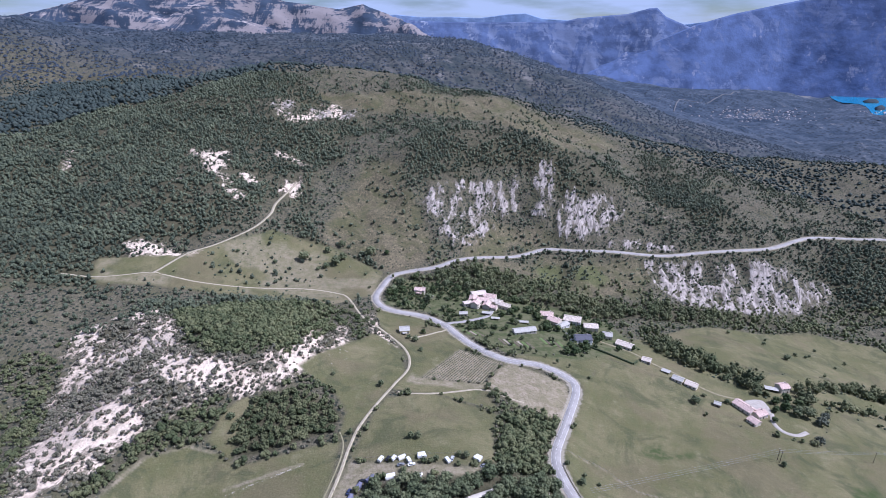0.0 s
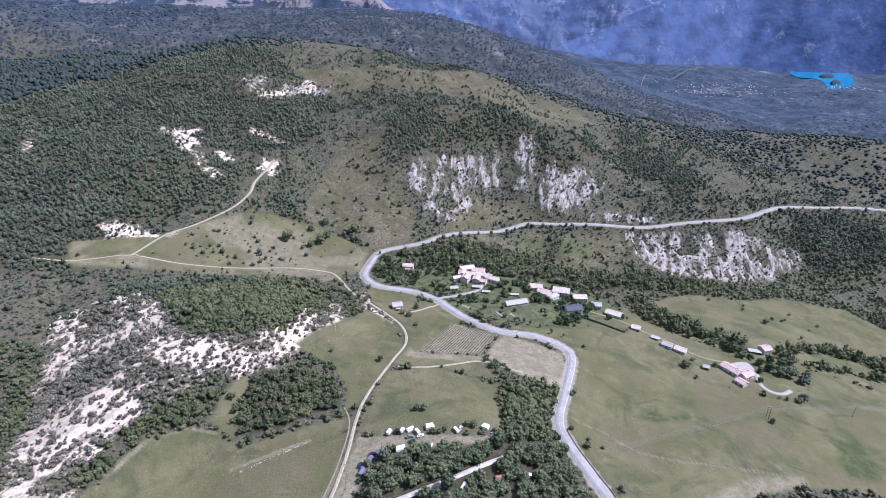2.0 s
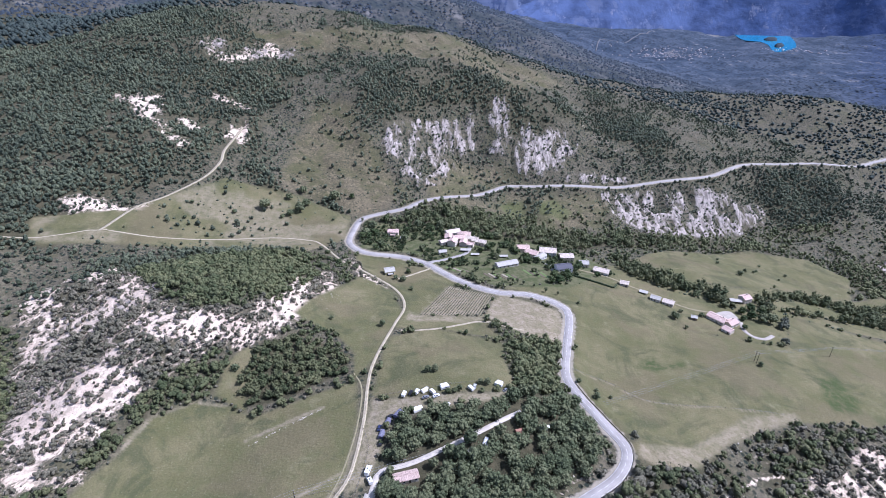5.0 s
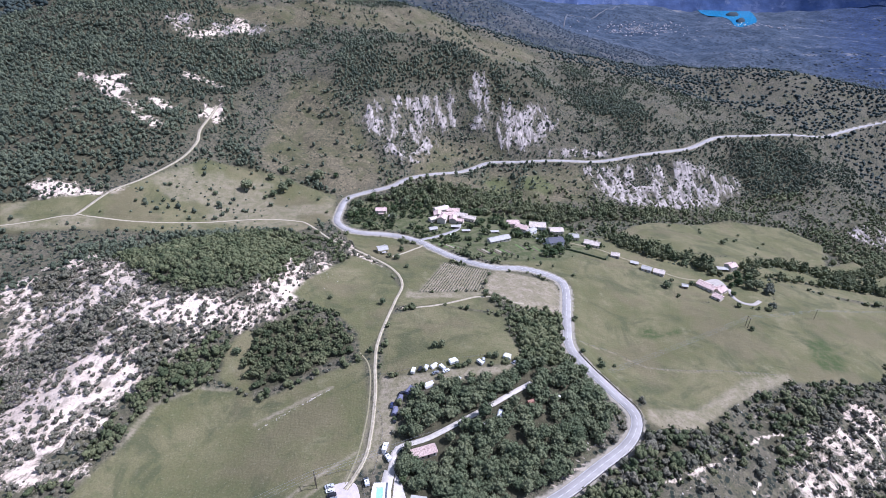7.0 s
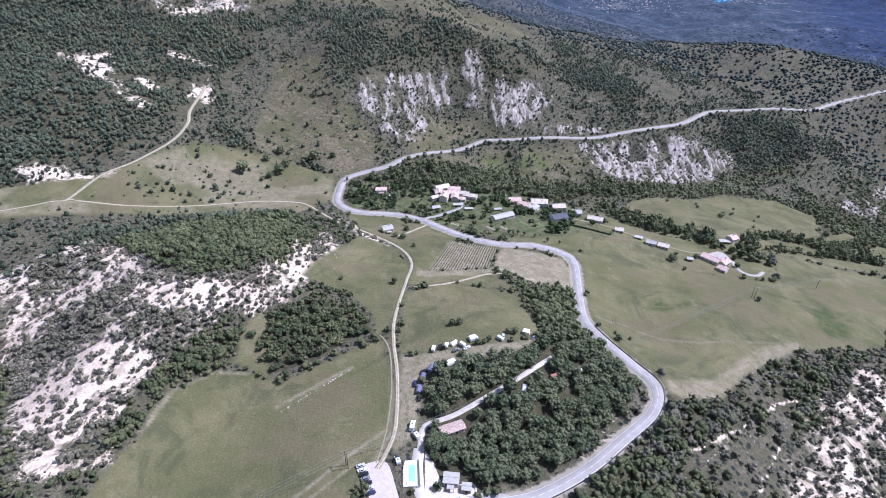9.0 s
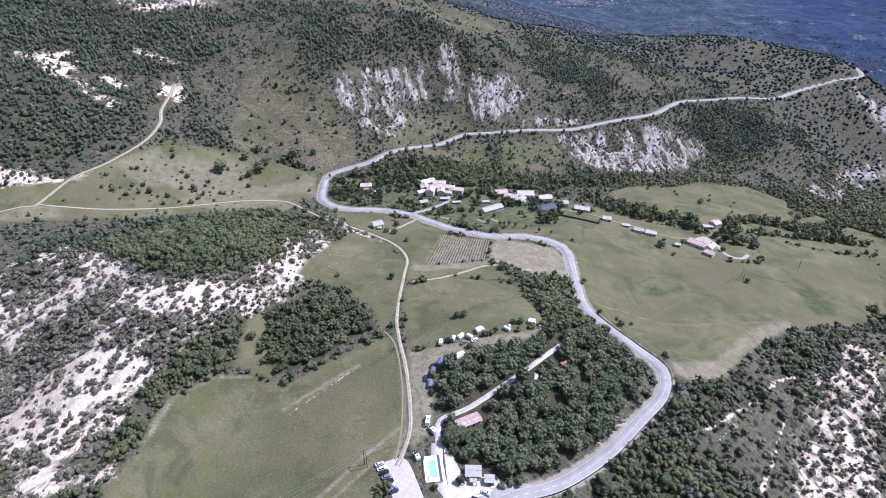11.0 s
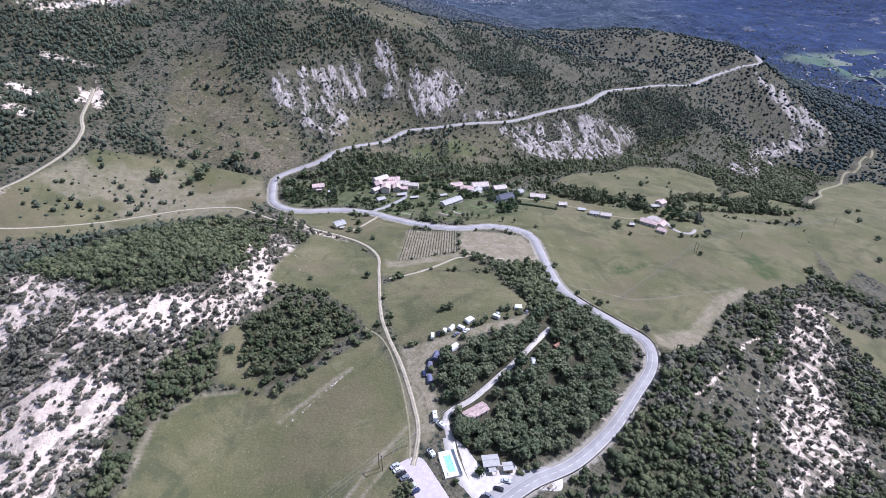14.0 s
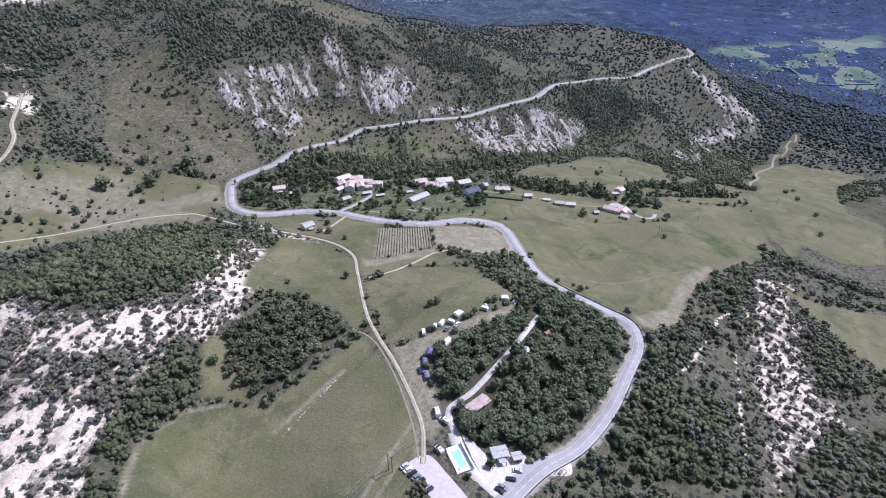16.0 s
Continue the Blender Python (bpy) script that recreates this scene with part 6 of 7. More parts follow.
def parking():
    tints = [(SILVER, "silver hatchback"), (WHITE, "white saloon car"), (BLACK, "black hatchback"), (GREY, "grey estate car"), (BLACK, "black off-road car"), (SILVER, "silver family car"), (BLUE_CAR, "dark blue small car")]
    for k, (p, what) in enumerate(tints):
        car(-86.9 + 0.45 * k, 182.3 - 2.5 * k, 8 - 3 * (k % 2), p, what + " parked on the pinkish gravel car park", 4.2 + 0.1 * (k % 3), 1.72 if k == 4 else 1.45)
    for x, y, turn, p, what in ((-57.1, 153.8, -65, GREY, "grey car nosed in beside the camp bar"), (-59.2, 153.2, -65, BLACK, "black car nosed in beside the camp bar"), (-51.2, 155.2, -40, BLACK, "black car on the tarred apron by the bar"), (-45.9, 157.3, -40, SILVER, "silver car on the tarred apron by the kiosk")):
        car(x, y, turn, p, what)
    van(-58.8, 200.3, 68, "large white motorhome on the camp's dry grass", 6.6, 2.9, "motorhome")
    van(-58.4, 194.5, 110, "white camper van on the camp's dry grass", 5.2, 2.3)
    van(-69.8, 181.6, 96, "white van beside the pool fence", 4.6, 2.0)
    caravan(-36.5, 248, 62, "white caravan in the row on the camping ground")
    caravan(-28.9, 247.8, 58, "white caravan beside the field fence", 4.6)
    caravan(-20, 245.5, 118, "white caravan with its car on dry grass", 4.8)
    caravan(-12.3, 247.8, 12, "large white caravan under a canvas roof", 6.2, CANVAS)
    caravan(2.6, 244.5, 120, "white caravan near the wood's corner", 5.0)
    caravan(19.9, 247, -35, "white caravan at the end of the camping ground", 5.4, CANVAS)
    car(-32.5, 248.5, 60, BLACK, "black car between the caravans", group="camp cars")
    car(-24.4, 242.7, 15, GREY, "grey car parked on the dry camp grass", group="camp cars")
    car(-18.2, 242.3, 20, WHITE, "white car parked beside a caravan", group="camp cars")
    car(5.3, 246.3, 70, SILVER, "silver car next to a white caravan", group="camp cars")
    car(23.5, 243.2, 30, GREY, "grey car at the end of the camping ground", group="camp cars")
    tent(-24.6, 248.5, 30, CANVAS, "pale canvas tent by the field fence")
    tent(-30.4, 234.9, 15, CANVAS, "white canvas tent against the wood", 4.6, 3.6, 2.3)
    tent(-13.8, 233.8, 20, CANVAS, "small white tent at the wood's edge", 3.0, 2.6)
    tent(-41.3, 233.9, 50, MAUVE, "mauve family tent in the shade of trees", 5.0, 3.6, 2.2)
    tent(-47.5, 229, 60, MAUVE, "mauve cloth awning tent beside the wood", 4.6, 3.2, 2.1)
    tent(-51.1, 221.5, 70, MAUVE, "long mauve tent half under the trees", 4.6, 3.2, 2.1)
    car(-45.5, 233.3, 20, BLACK, "black car beside the mauve tents", group="camp cars")
    car(-52, 226.4, 75, BLUE_CAR, "dark blue car beside the mauve tents", group="camp cars")
    car(-51.9, 216.5, 80, BLACK, "black estate car in the shade of the camp wood", group="camp cars")
    tent(-37.2, 235.1, 30, CANVAS, "small pale tent beside the mauve tents", 2.6, 2.2, 1.6)
    tent(23.4, 213.4, 10, RED_CLOTH, "red-brown tent in a clearing of the wood", 4.4, 3.4, 2.2)
    tent(38.6, 216.2, -10, CANVAS, "white tent in the camp wood", 4.0, 3.2, 2.2)
    tent(3.4, 207.4, 60, CANVAS, "white tent beside the camp drive", 4.4, 3.4, 2.3)
    tent(-7.4, 202.5, 40, CANVAS, "pale canvas tent beside the camp drive", 4.0, 3.2, 2.2)


parking()


# ---- pool ----
def pool():
    w = Mat("pool_water", 0.05, spec=0.5)
    w.color(w.mix(w.ramp(w.noise(0.6, 3), 0.3, 0.7), (0.24, 0.55, 0.58), (0.34, 0.62, 0.64)))
    w.bump(w.noise(2.5, 3), 0.2, 0.05)
    p = thing("swimming_pool", -64.8, 174.2, -101, "turquoise swimming pool in a white paved deck", "pool", lift=0.6)
    part("deck", boxes(((0, 0, -0.8), (13.6, 7.4, 1.6), 0, 1.0, 0.05)), PAVING, p)
    part("water", boxes(((0.2, 0.1, 0.03), (8.5, 2.9, 0.05))), w.m, p, "clear turquoise water")
    part("coping", boxes(((0.2, 1.7, 0.06), (9.1, 0.3, 0.14)), ((0.2, -1.5, 0.06), (9.1, 0.3, 0.14)), ((-4.2, 0.1, 0.06), (0.3, 3.5, 0.14)), ((4.6, 0.1, 0.06), (0.3, 3.5, 0.14))), CONCRETE, p)
    for s in (-1, 1):
        part("ladder_rail", rod(bmesh.new(), (-4.3, 0.2 + s * 0.25, 0.05), (-4.9, 0.2 + s * 0.25, 0.8), 0.03), METAL, p)
    part("wall", boxes(((0, 3.85, 0.1), (13.8, 0.25, 2.6))), PAVING, p, "white terrace wall")
    f = thing("pool_fence", -64.8, 174.2, -101, "low dark timber fence round the pool deck", "fence", lift=0.6)
    for k in range(13):
        part("post", boxes(((-6.8 + k * 1.13, -3.8, 0.3), (0.1, 0.1, 1.8))), DARK_WOOD, f)
    for z in (0.5, 0.95):
        part("rail", boxes(((0, -3.8, z), (13.8, 0.06, 0.14))), DARK_WOOD, f)
    for x, y, t in ((-62.2, 179.4, 10), (-67.4, 170, 80), (-61.7, 170.6, 20)):
        d = thing("sun_lounger", x, y, t, "white sun lounger on the pool deck", "lounger", "pool loungers", lift=0.62)
        part("seat", boxes(((0, 0, 0.3), (1.3, 0.62, 0.08))), WHITE, d)
        part("backrest", boxes(((-0.85, 0, 0.5), (0.6, 0.62, 0.07))), WHITE, d)
        for a in (-1, 1):
            for b in (-1, 1):
                part("leg", boxes(((a * 0.5, b * 0.27, 0.14), (0.05, 0.05, 0.28))), WHITE, d)


pool()


def lot():
    """The gravel car park, laid close on the ground."""
    bm = bmesh.new()
    line = rounded(CAR_PARK + [CAR_PARK[0]], 1.5)[:-1]
    n = 14
    cx, cy = sum(p[0] for p in line) / len(line), sum(p[1] for p in line) / len(line)
    rings = []
    for k in range(n + 1):
        t = 1 - k / n
        q = [(cx + (x - cx) * t, cy + (y - cy) * t) for x, y in line]
        z = height([a for a, b in q], [b for a, b in q]) + (0.1 if k else -0.3)
        rings.append([bm.verts.new((a, b, c)) for (a, b), c in zip(q, z)])
    m = len(line)
    for a, b in zip(rings[:-2], rings[1:-1]):
        for i in range(m):
            bm.faces.new((a[i], a[(i + 1) % m], b[(i + 1) % m], b[i]))
    bm.faces.new(rings[-2])
    for v in rings[-1]:
        bm.verts.remove(v)
    me = bpy.data.meshes.new("car_park")
    bmesh.ops.recalc_face_normals(bm, faces=bm.faces)
    bm.to_mesh(me)
    bm.free()
    me.materials.append(PINK_GRAVEL)
    tagged(new("car_park", me), "pale pinkish gravel car park beside the meadow", "car park", kind="structure")


lot()

# ---- trees that can be told apart ----
def tree_leaf(name, a, b, dark):
    m = Mat(name, 0.8, spec=0.2)
    c = m.mix(m.random(), a, b)
    # shaded gaps and lit tips of the crown are painted by noise
    c = m.mix(m.ramp(m.noise(1.5, 5, 0.75), 0.46, 0.62, 0.0, 0.8), c, dark)
    c = m.mix(m.ramp(m.noise(1.1, 5, 0.75), 0.56, 0.72, 0.0, 0.7), c, tuple(1.9 * v for v in b))
    m.color(c)
    m.bump(m.noise(1.8, 5, 0.75), 1.0, 0.9)
    return m.m


OAK_LEAF = tree_leaf("oak_crown", (0.1, 0.124, 0.064), (0.182, 0.195, 0.104), (0.04, 0.054, 0.029))
GARDEN_LEAF = tree_leaf("garden_crown", (0.055, 0.085, 0.032), (0.1, 0.125, 0.052), (0.02, 0.03, 0.014))
SILVER_LEAF = tree_leaf("grey_green_crown", (0.11, 0.12, 0.085), (0.14, 0.15, 0.11), (0.05, 0.058, 0.04))
BARK = plain("grey_bark", (0.14, 0.115, 0.09), (0.09, 0.075, 0.06), 5.0, 0.95)


def tree_kind(seed, leaf, tall=1.1, label="", category="tree", lumps=26, sprigs=180):
    """A tree of unit crown radius: a tapered trunk with limbs, and a crown of clumps and sprigs."""
    t = new("tree")
    r = random.Random(seed)
    bm = bmesh.new()
    rod(bm, (0, 0, -0.3), (0.03, 0.02, 0.75 * tall), 0.085, 0.04)
    for k in range(4):
        a = 1.57 * k + r.random()
        rod(bm, (0.02, 0.01, 0.35 * tall + 0.08 * k), (0.5 * math.cos(a), 0.5 * math.sin(a), 0.85 * tall), 0.035, 0.012, 5)
    part("trunk", bm, BARK, t, "tapered grey trunk with limbs")
    v, f = crown(seed, lumps, sprigs, tall, 0.075)
    me = mesh_of("crown", v, f, leaf, True)
    c = new("crown", me)
    c.parent = t
    return tagged(t, label, category)


def set_tree(kind, x, y, z, size, turn, group, stretch=1.0, label=""):
    c = copy_thing(kind, pose(x, y, z, 0, 0, turn))
    c.scale = (size, size, size * stretch)
    tagged(c, label, "", group)
    return c


# open places in the camp wood: tents, huts, the power line's corridor
GAPS = [(-38.8, 194, 8), (-32, 195.4, 6), (-47.9, 167.2, 7), (-42, 162.3, 5), (23.4, 213.4, 4), (38.6, 216.2, 4), (3.4, 207.4, 4), (-7.4, 202.5, 3.5), (-30.8, 231.9, 4), (-13.8, 233.8, 3), (-41.3, 233.3, 5), (-47.6, 228.6, 5), (-50.5, 220.9, 5.5), (-50.5, 215.8, 5), (28.6, 202.7, 5), (10.5, 192.2, 4), (-59.7, 173.6, 7), (-52.1, 157.6, 8)]


def trees():
    oaks = [tree_kind(60 + k, OAK_LEAF, 1.15 + 0.1 * (k % 3), "dark green oak with a dense uneven crown") for k in range(6)]
    grove = [tree_kind(90 + k, OAK_LEAF, 1.2 + 0.12 * (k % 3), "dark green pine or oak of the camp wood", lumps=24, sprigs=160) for k in range(6)]
    garden = [tree_kind(70 + k, GARDEN_LEAF, 1.25, "fresh green broadleaf tree in the hamlet gardens") for k in range(4)]
    silver = tree_kind(80, SILVER_LEAF, 1.2, "grey-green willow-like tree in the meadow")
    poplar = tree_kind(84, OAK_LEAF, 2.6, "tall narrow dark green roadside tree")
    r = random.Random(17)
    lone = [(-45.3, 328.2, 2.5, 1.25), (-81, 335.7, 1.7, 1), (-20.1, 266.6, 2.3, 1.2), (-15.6, 266.8, 2.6, 1.15), (81.8, 242.6, 2.7, 1), (197.1, 346.2, 4, 1), (228.4, 280.9, 2.1, 1.1), (-138, 284.9, 3.1, 0.9), (-122.8, 250.4, 1.8, 1), (-54.1, 521.6, 6, 1), (-18.6, 389.5, 2.3, 1), (-63.8, 430.9, 3, 1), (-69.8, 439.6, 3.2, 1), (-74.8, 454.6, 2.8, 1), (34.3, 338, 2.4, 0.9), (39.4, 333.3, 2.1, 0.9), (45.8, 327.8, 2, 0.9), (241.5, 418.3, 3.8, 1), (335.7, 449.3, 4, 1), (359, 470.3, 2.4, 1), (372.3, 472.5, 2, 1), (332.8, 483.1, 2.1, 1), (380.1, 478.1, 1.8, 1), (399.4, 497.4, 1.9, 1), (418.3, 476.6, 2, 1), (301.9, 497.6, 2.2, 1), (344.6, 499.2, 1.7, 1), (396.4, 461, 1.6, 1), (208.2, 355.8, 2, 1), (224.2, 349.7, 2.6, 1), (-29.9, 411.5, 2.6, 1), (-24.1, 407.3, 3.2, 1), (86, 252.4, 1.6, 1.1), (93.6, 246.8, 1.3, 1.2), (76.5, 258.6, 1.8, 1), (-4, 245.2, 2, 1.1), (-6.9, 244.3, 1.6, 1), (13.5, 248.8, 2.4, 1.1), (9.5, 249.6, 2.1, 1), (-22.3, 238.3, 2.2, 1), (559.9, 329.9, 4, 1), (619.9, 345, 3, 1), (520, 300, 3.4, 1), (479.6, 261.8, 3, 1), (427.5, 233.9, 3, 1), (-161, 576, 7, 1), (-134, 567, 4.6, 1), (-124, 575, 6.2, 1.1), (-118, 585, 5.6, 1.1), (-87, 597, 7, 1), (-122, 608, 4.6, 1.2), (-137, 596, 4.2, 1), (-232, 566, 2.4, 1), (-191, 563, 2.8, 1), (-142, 562, 2.6, 1), (-235, 544, 2.2, 1), (-258, 539, 1.8, 1), (-15, 503, 5, 1.15), (-46, 538, 5.4, 1.15), (-39, 495, 3.6, 1.15), (3, 538, 5, 1.15), (1, 482, 3.4, 1.15), (27, 536, 5, 1.15), (67, 480, 3.6, 1.15), (71, 454, 3, 1.15), (84, 515, 4.6, 1.15), (88, 489, 3.8, 1.15), (184, 485, 4.6, 1.15), (157, 447, 3.2, 1.15)]
    spots = [(x, y, s, st, oaks, "lone meadow trees") for x, y, s, st in lone]
    for x, y, s in ((270.1, 347.4, 4.6), (275.8, 341.8, 5.0), (283.3, 340, 5.4), (282.5, 351.4, 4.6), (265.5, 354.2, 3.8), (260, 343.7, 3.0), (250.9, 330.5, 2.6), (297.7, 362.1, 5.0), (277.1, 359.5, 4.2)):
        spots.append((x, y, s, 1.1, garden if s < 5 else oaks, "farmhouse trees"))
    for x, y, s in ((-66.5, 164.9, 1.7), (-55, 164.5, 2.4), (-53.1, 180.1, 2.2), (-17.8, 425.3, 2.6), (15.2, 442.8, 2.2), (60, 444, 2.4), (71, 419.7, 2.0), (26.4, 548.1, 5.0), (-30.2, 553.9, 4.2), (-57.1, 516, 4.4), (-67, 596.1, 3.6), (-77.9, 437.2, 3.0), (-44.8, 485.8, 3.6), (-36.7, 490.6, 3.2), (6.3, 476.6, 3.0), (11.7, 514, 3.6), (16.7, 528.9, 4.2), (66.3, 529.8, 3.8), (78.8, 511.6, 3.4), (91.2, 494.5, 3.0)):
        spots.append((x, y, s, 1.1, garden, "hamlet trees"))
    for x, y, s in ((271.2, 308.5, 3.9), (288.7, 332, 4.6), (296.7, 339.7, 4.0)):
        spots.append((x, y, s, 1.0, [silver], "grey-green meadow trees"))
    for x, y, s in ((-15.5, 438, 1.9), (94.1, 377.7, 1.6), (67, 398.6, 1.6), (70.8, 397.4, 1.5), (74.6, 396.2, 1.7), (79.3, 393, 1.4), (86.8, 387.5, 1.2), (-56.4, 554, 1.6), (-51.3, 548.4, 1.5), (37.8, 411.8, 1.8), (103.5, 373.5, 1.3)):
        spots.append((x, y, s, 1.0, [poplar], "roadside poplars"))
    # gardens of the hamlet, and the dark strip of trees behind it
    gx, gy, rr = jittered(-60, 175, 396, 545, 9.5, 21)
    m = (inside(gx, gy, VILLAGE) > 2) & (rr.rand(len(gx)) < 0.28) & (edge_distance(gx, gy, SPINE)[0] > 7) & (edge_distance(gx, gy, VILLAGE_LANE)[0] > 5)
    homes = [o.matrix_basis.translation for o in scene.objects if o.parent is None and o.get("category") in ("house", "shed")]
    for x, y in zip(gx[m], gy[m]):
        if all(math.hypot(x - h.x, y - h.y) > 9.5 for h in homes) and not (18 < x < 110 and 398 < y < 436):
            spots.append((x, y, 2.0 + 2.6 * r.random(), 1.0 + 0.25 * r.random(), garden, "garden trees"))
    # small bushes on the upper meadow
    ux, uy, rr = jittered(-350, -80, 500, 610, 32, 22)
    m = (inside(ux, uy, MEADOWS[6]) > 3) & (rr.rand(len(ux)) < 0.55) & (edge_distance(ux, uy, TRACK)[0] > 5) & (edge_distance(ux, uy, HILL_TRACK)[0] > 5)
    for x, y in zip(ux[m], uy[m]):
        spots.append((x, y, 0.9 + 1.3 * r.random() ** 2, 0.9, oaks, "upper meadow bushes"))
    # camp wood, clear of the tents along its edge
    wx, wy, rr = jittered(-140, 75, 160, 330, 5.3, 31)
    m = (inside(wx, wy, WOODS[0]) > -1) & (edge_distance(wx, wy, SPINE)[0] > 8.0) & (edge_distance(wx, wy, DRIVE)[0] > 3.2)
    for x, y in zip(wx[m], wy[m]):
        if all(math.hypot(x - a, y - b) > c for a, b, c in GAPS):
            spots.append((x, y, 3.3 + 1.7 * r.random(), 0.75 + 0.35 * r.random(), grove, "camp wood trees"))
    z = height([s[0] for s in spots], [s[1] for s in spots])
    for (x, y, s, st, kinds, group), zz in zip(spots, z):
        set_tree(kinds[r.randrange(len(kinds))], x, y, zz, s * 0.95, r.random() * 360, group, st * (0.95 if len(kinds) > 1 else 1.0))
    for k in (*oaks, *grove, *garden, silver, poplar):
        for o in (*k.children, k):
            bpy.data.objects.remove(o)


trees()


def thickets():
    """Growth too dense to count: the wood island, and the green tangle of the hamlet's gardens."""
    kinds = [crown(130 + k, 9, 46, 1.15, 0.1) for k in range(6)]
    x, y, r = jittered(-140, -65, 245, 330, 4.3, 33)
    m = inside(x, y, WOODS[2]) > 0.8
    x, y = x[m], y[m]
    growth("meadow_wood", x, y, 2.3 + 1.3 * r.rand(len(x)), kinds, 34, LEAF, "dark green wood island standing in the meadow")
    x, y, r = jittered(-62, 178, 395, 548, 4.2, 35)
    homes = [o.matrix_basis.translation for o in scene.objects if o.parent is None and o.get("category") in ("house", "shed")]
    d = np.min([np.hypot(x - h.x, y - h.y) for h in homes], axis=0)
    m = (inside(x, y, VILLAGE) > -2) & (d > 8) & (edge_distance(x, y, SPINE)[0] > 6) & (edge_distance(x, y, VILLAGE_LANE)[0] > 4) & (layered(x, y, 22, 3) > 0.54) & ~((x > 16) & (x < 112) & (y < 438))
    m |= (inside(x, y, VILLAGE) > -2) & (d > 7) & (y - 0.1 * x > 505)
    x, y = x[m], y[m]
    growth("garden_thicket", x, y, 0.8 + 2.2 * r.rand(len(x)) ** 1.5, kinds, 36, GREEN, "fresh green bushes and fruit trees between the hamlet houses")


GREEN = leaf_material("garden_leaf", (0.04, 0.06, 0.024), (0.075, 0.095, 0.04), (0.016, 0.024, 0.012))
thickets()


# ---- field edges, gardens, vineyard ----
SOIL = plain("dry_stony_soil", (0.36, 0.31, 0.24), (0.27, 0.23, 0.17), 0.8, 0.95, bump=0.05)
VINE = plain("dusty_vine_leaf", (0.1, 0.105, 0.065), (0.065, 0.07, 0.042), 1.8, 0.85, bump=0.1)
BED = plain("dark_garden_soil", (0.16, 0.13, 0.09), (0.11, 0.09, 0.065), 1.5, 0.95)
SALAD = plain("vegetable_green", (0.1, 0.15, 0.045), (0.15, 0.18, 0.075), 2.5, 0.85)
CLIPPED = plain("clipped_hedge_leaf", (0.035, 0.05, 0.022), (0.055, 0.07, 0.032), 2.5, 0.85, bump=0.15)


def bank(name, a, b, wide, tall, material, seed, step=1.0, uneven=0.25):
    """A row of growth or soil from a to b that follows the ground."""
    r = random.Random(seed)
    n = max(3, int(math.hypot(b[0] - a[0], b[1] - a[1]) / step))
    dx, dy = (b[0] - a[0]), (b[1] - a[1])
    q = math.hypot(dx, dy)
    sx, sy = dy / q, -dx / q
    xs, ys = [a[0] + dx * k / n for k in range(n + 1)], [a[1] + dy * k / n for k in range(n + 1)]
    zs = height(xs, ys)
    bm = bmesh.new()
    rows = []
    for x, y, z in zip(xs, ys, zs):
        w, h = wide * (1 + uneven * (r.random() - 0.5)), tall * (1 + uneven * (r.random() - 0.5))
        rows.append([bm.verts.new((x + sx * o * w, y + sy * o * w, z + k * h)) for o, k in ((-0.55, -0.4), (-0.5, 0.6), (-0.2, 1.0), (0.2, 1.0), (0.5, 0.6), (0.55, -0.4))])
    for p, s in zip(rows, rows[1:]):
        for i in range(5):
            bm.faces.new((p[i], p[i + 1], s[i + 1], s[i]))
    bm.faces.new(rows[0])
    bm.faces.new(rows[-1][::-1])
    bmesh.ops.recalc_face_normals(bm, faces=bm.faces)
    me = bpy.data.meshes.new(name)
    bm.to_mesh(me)
    bm.free()
    me.materials.append(material)
    return new(name, me)


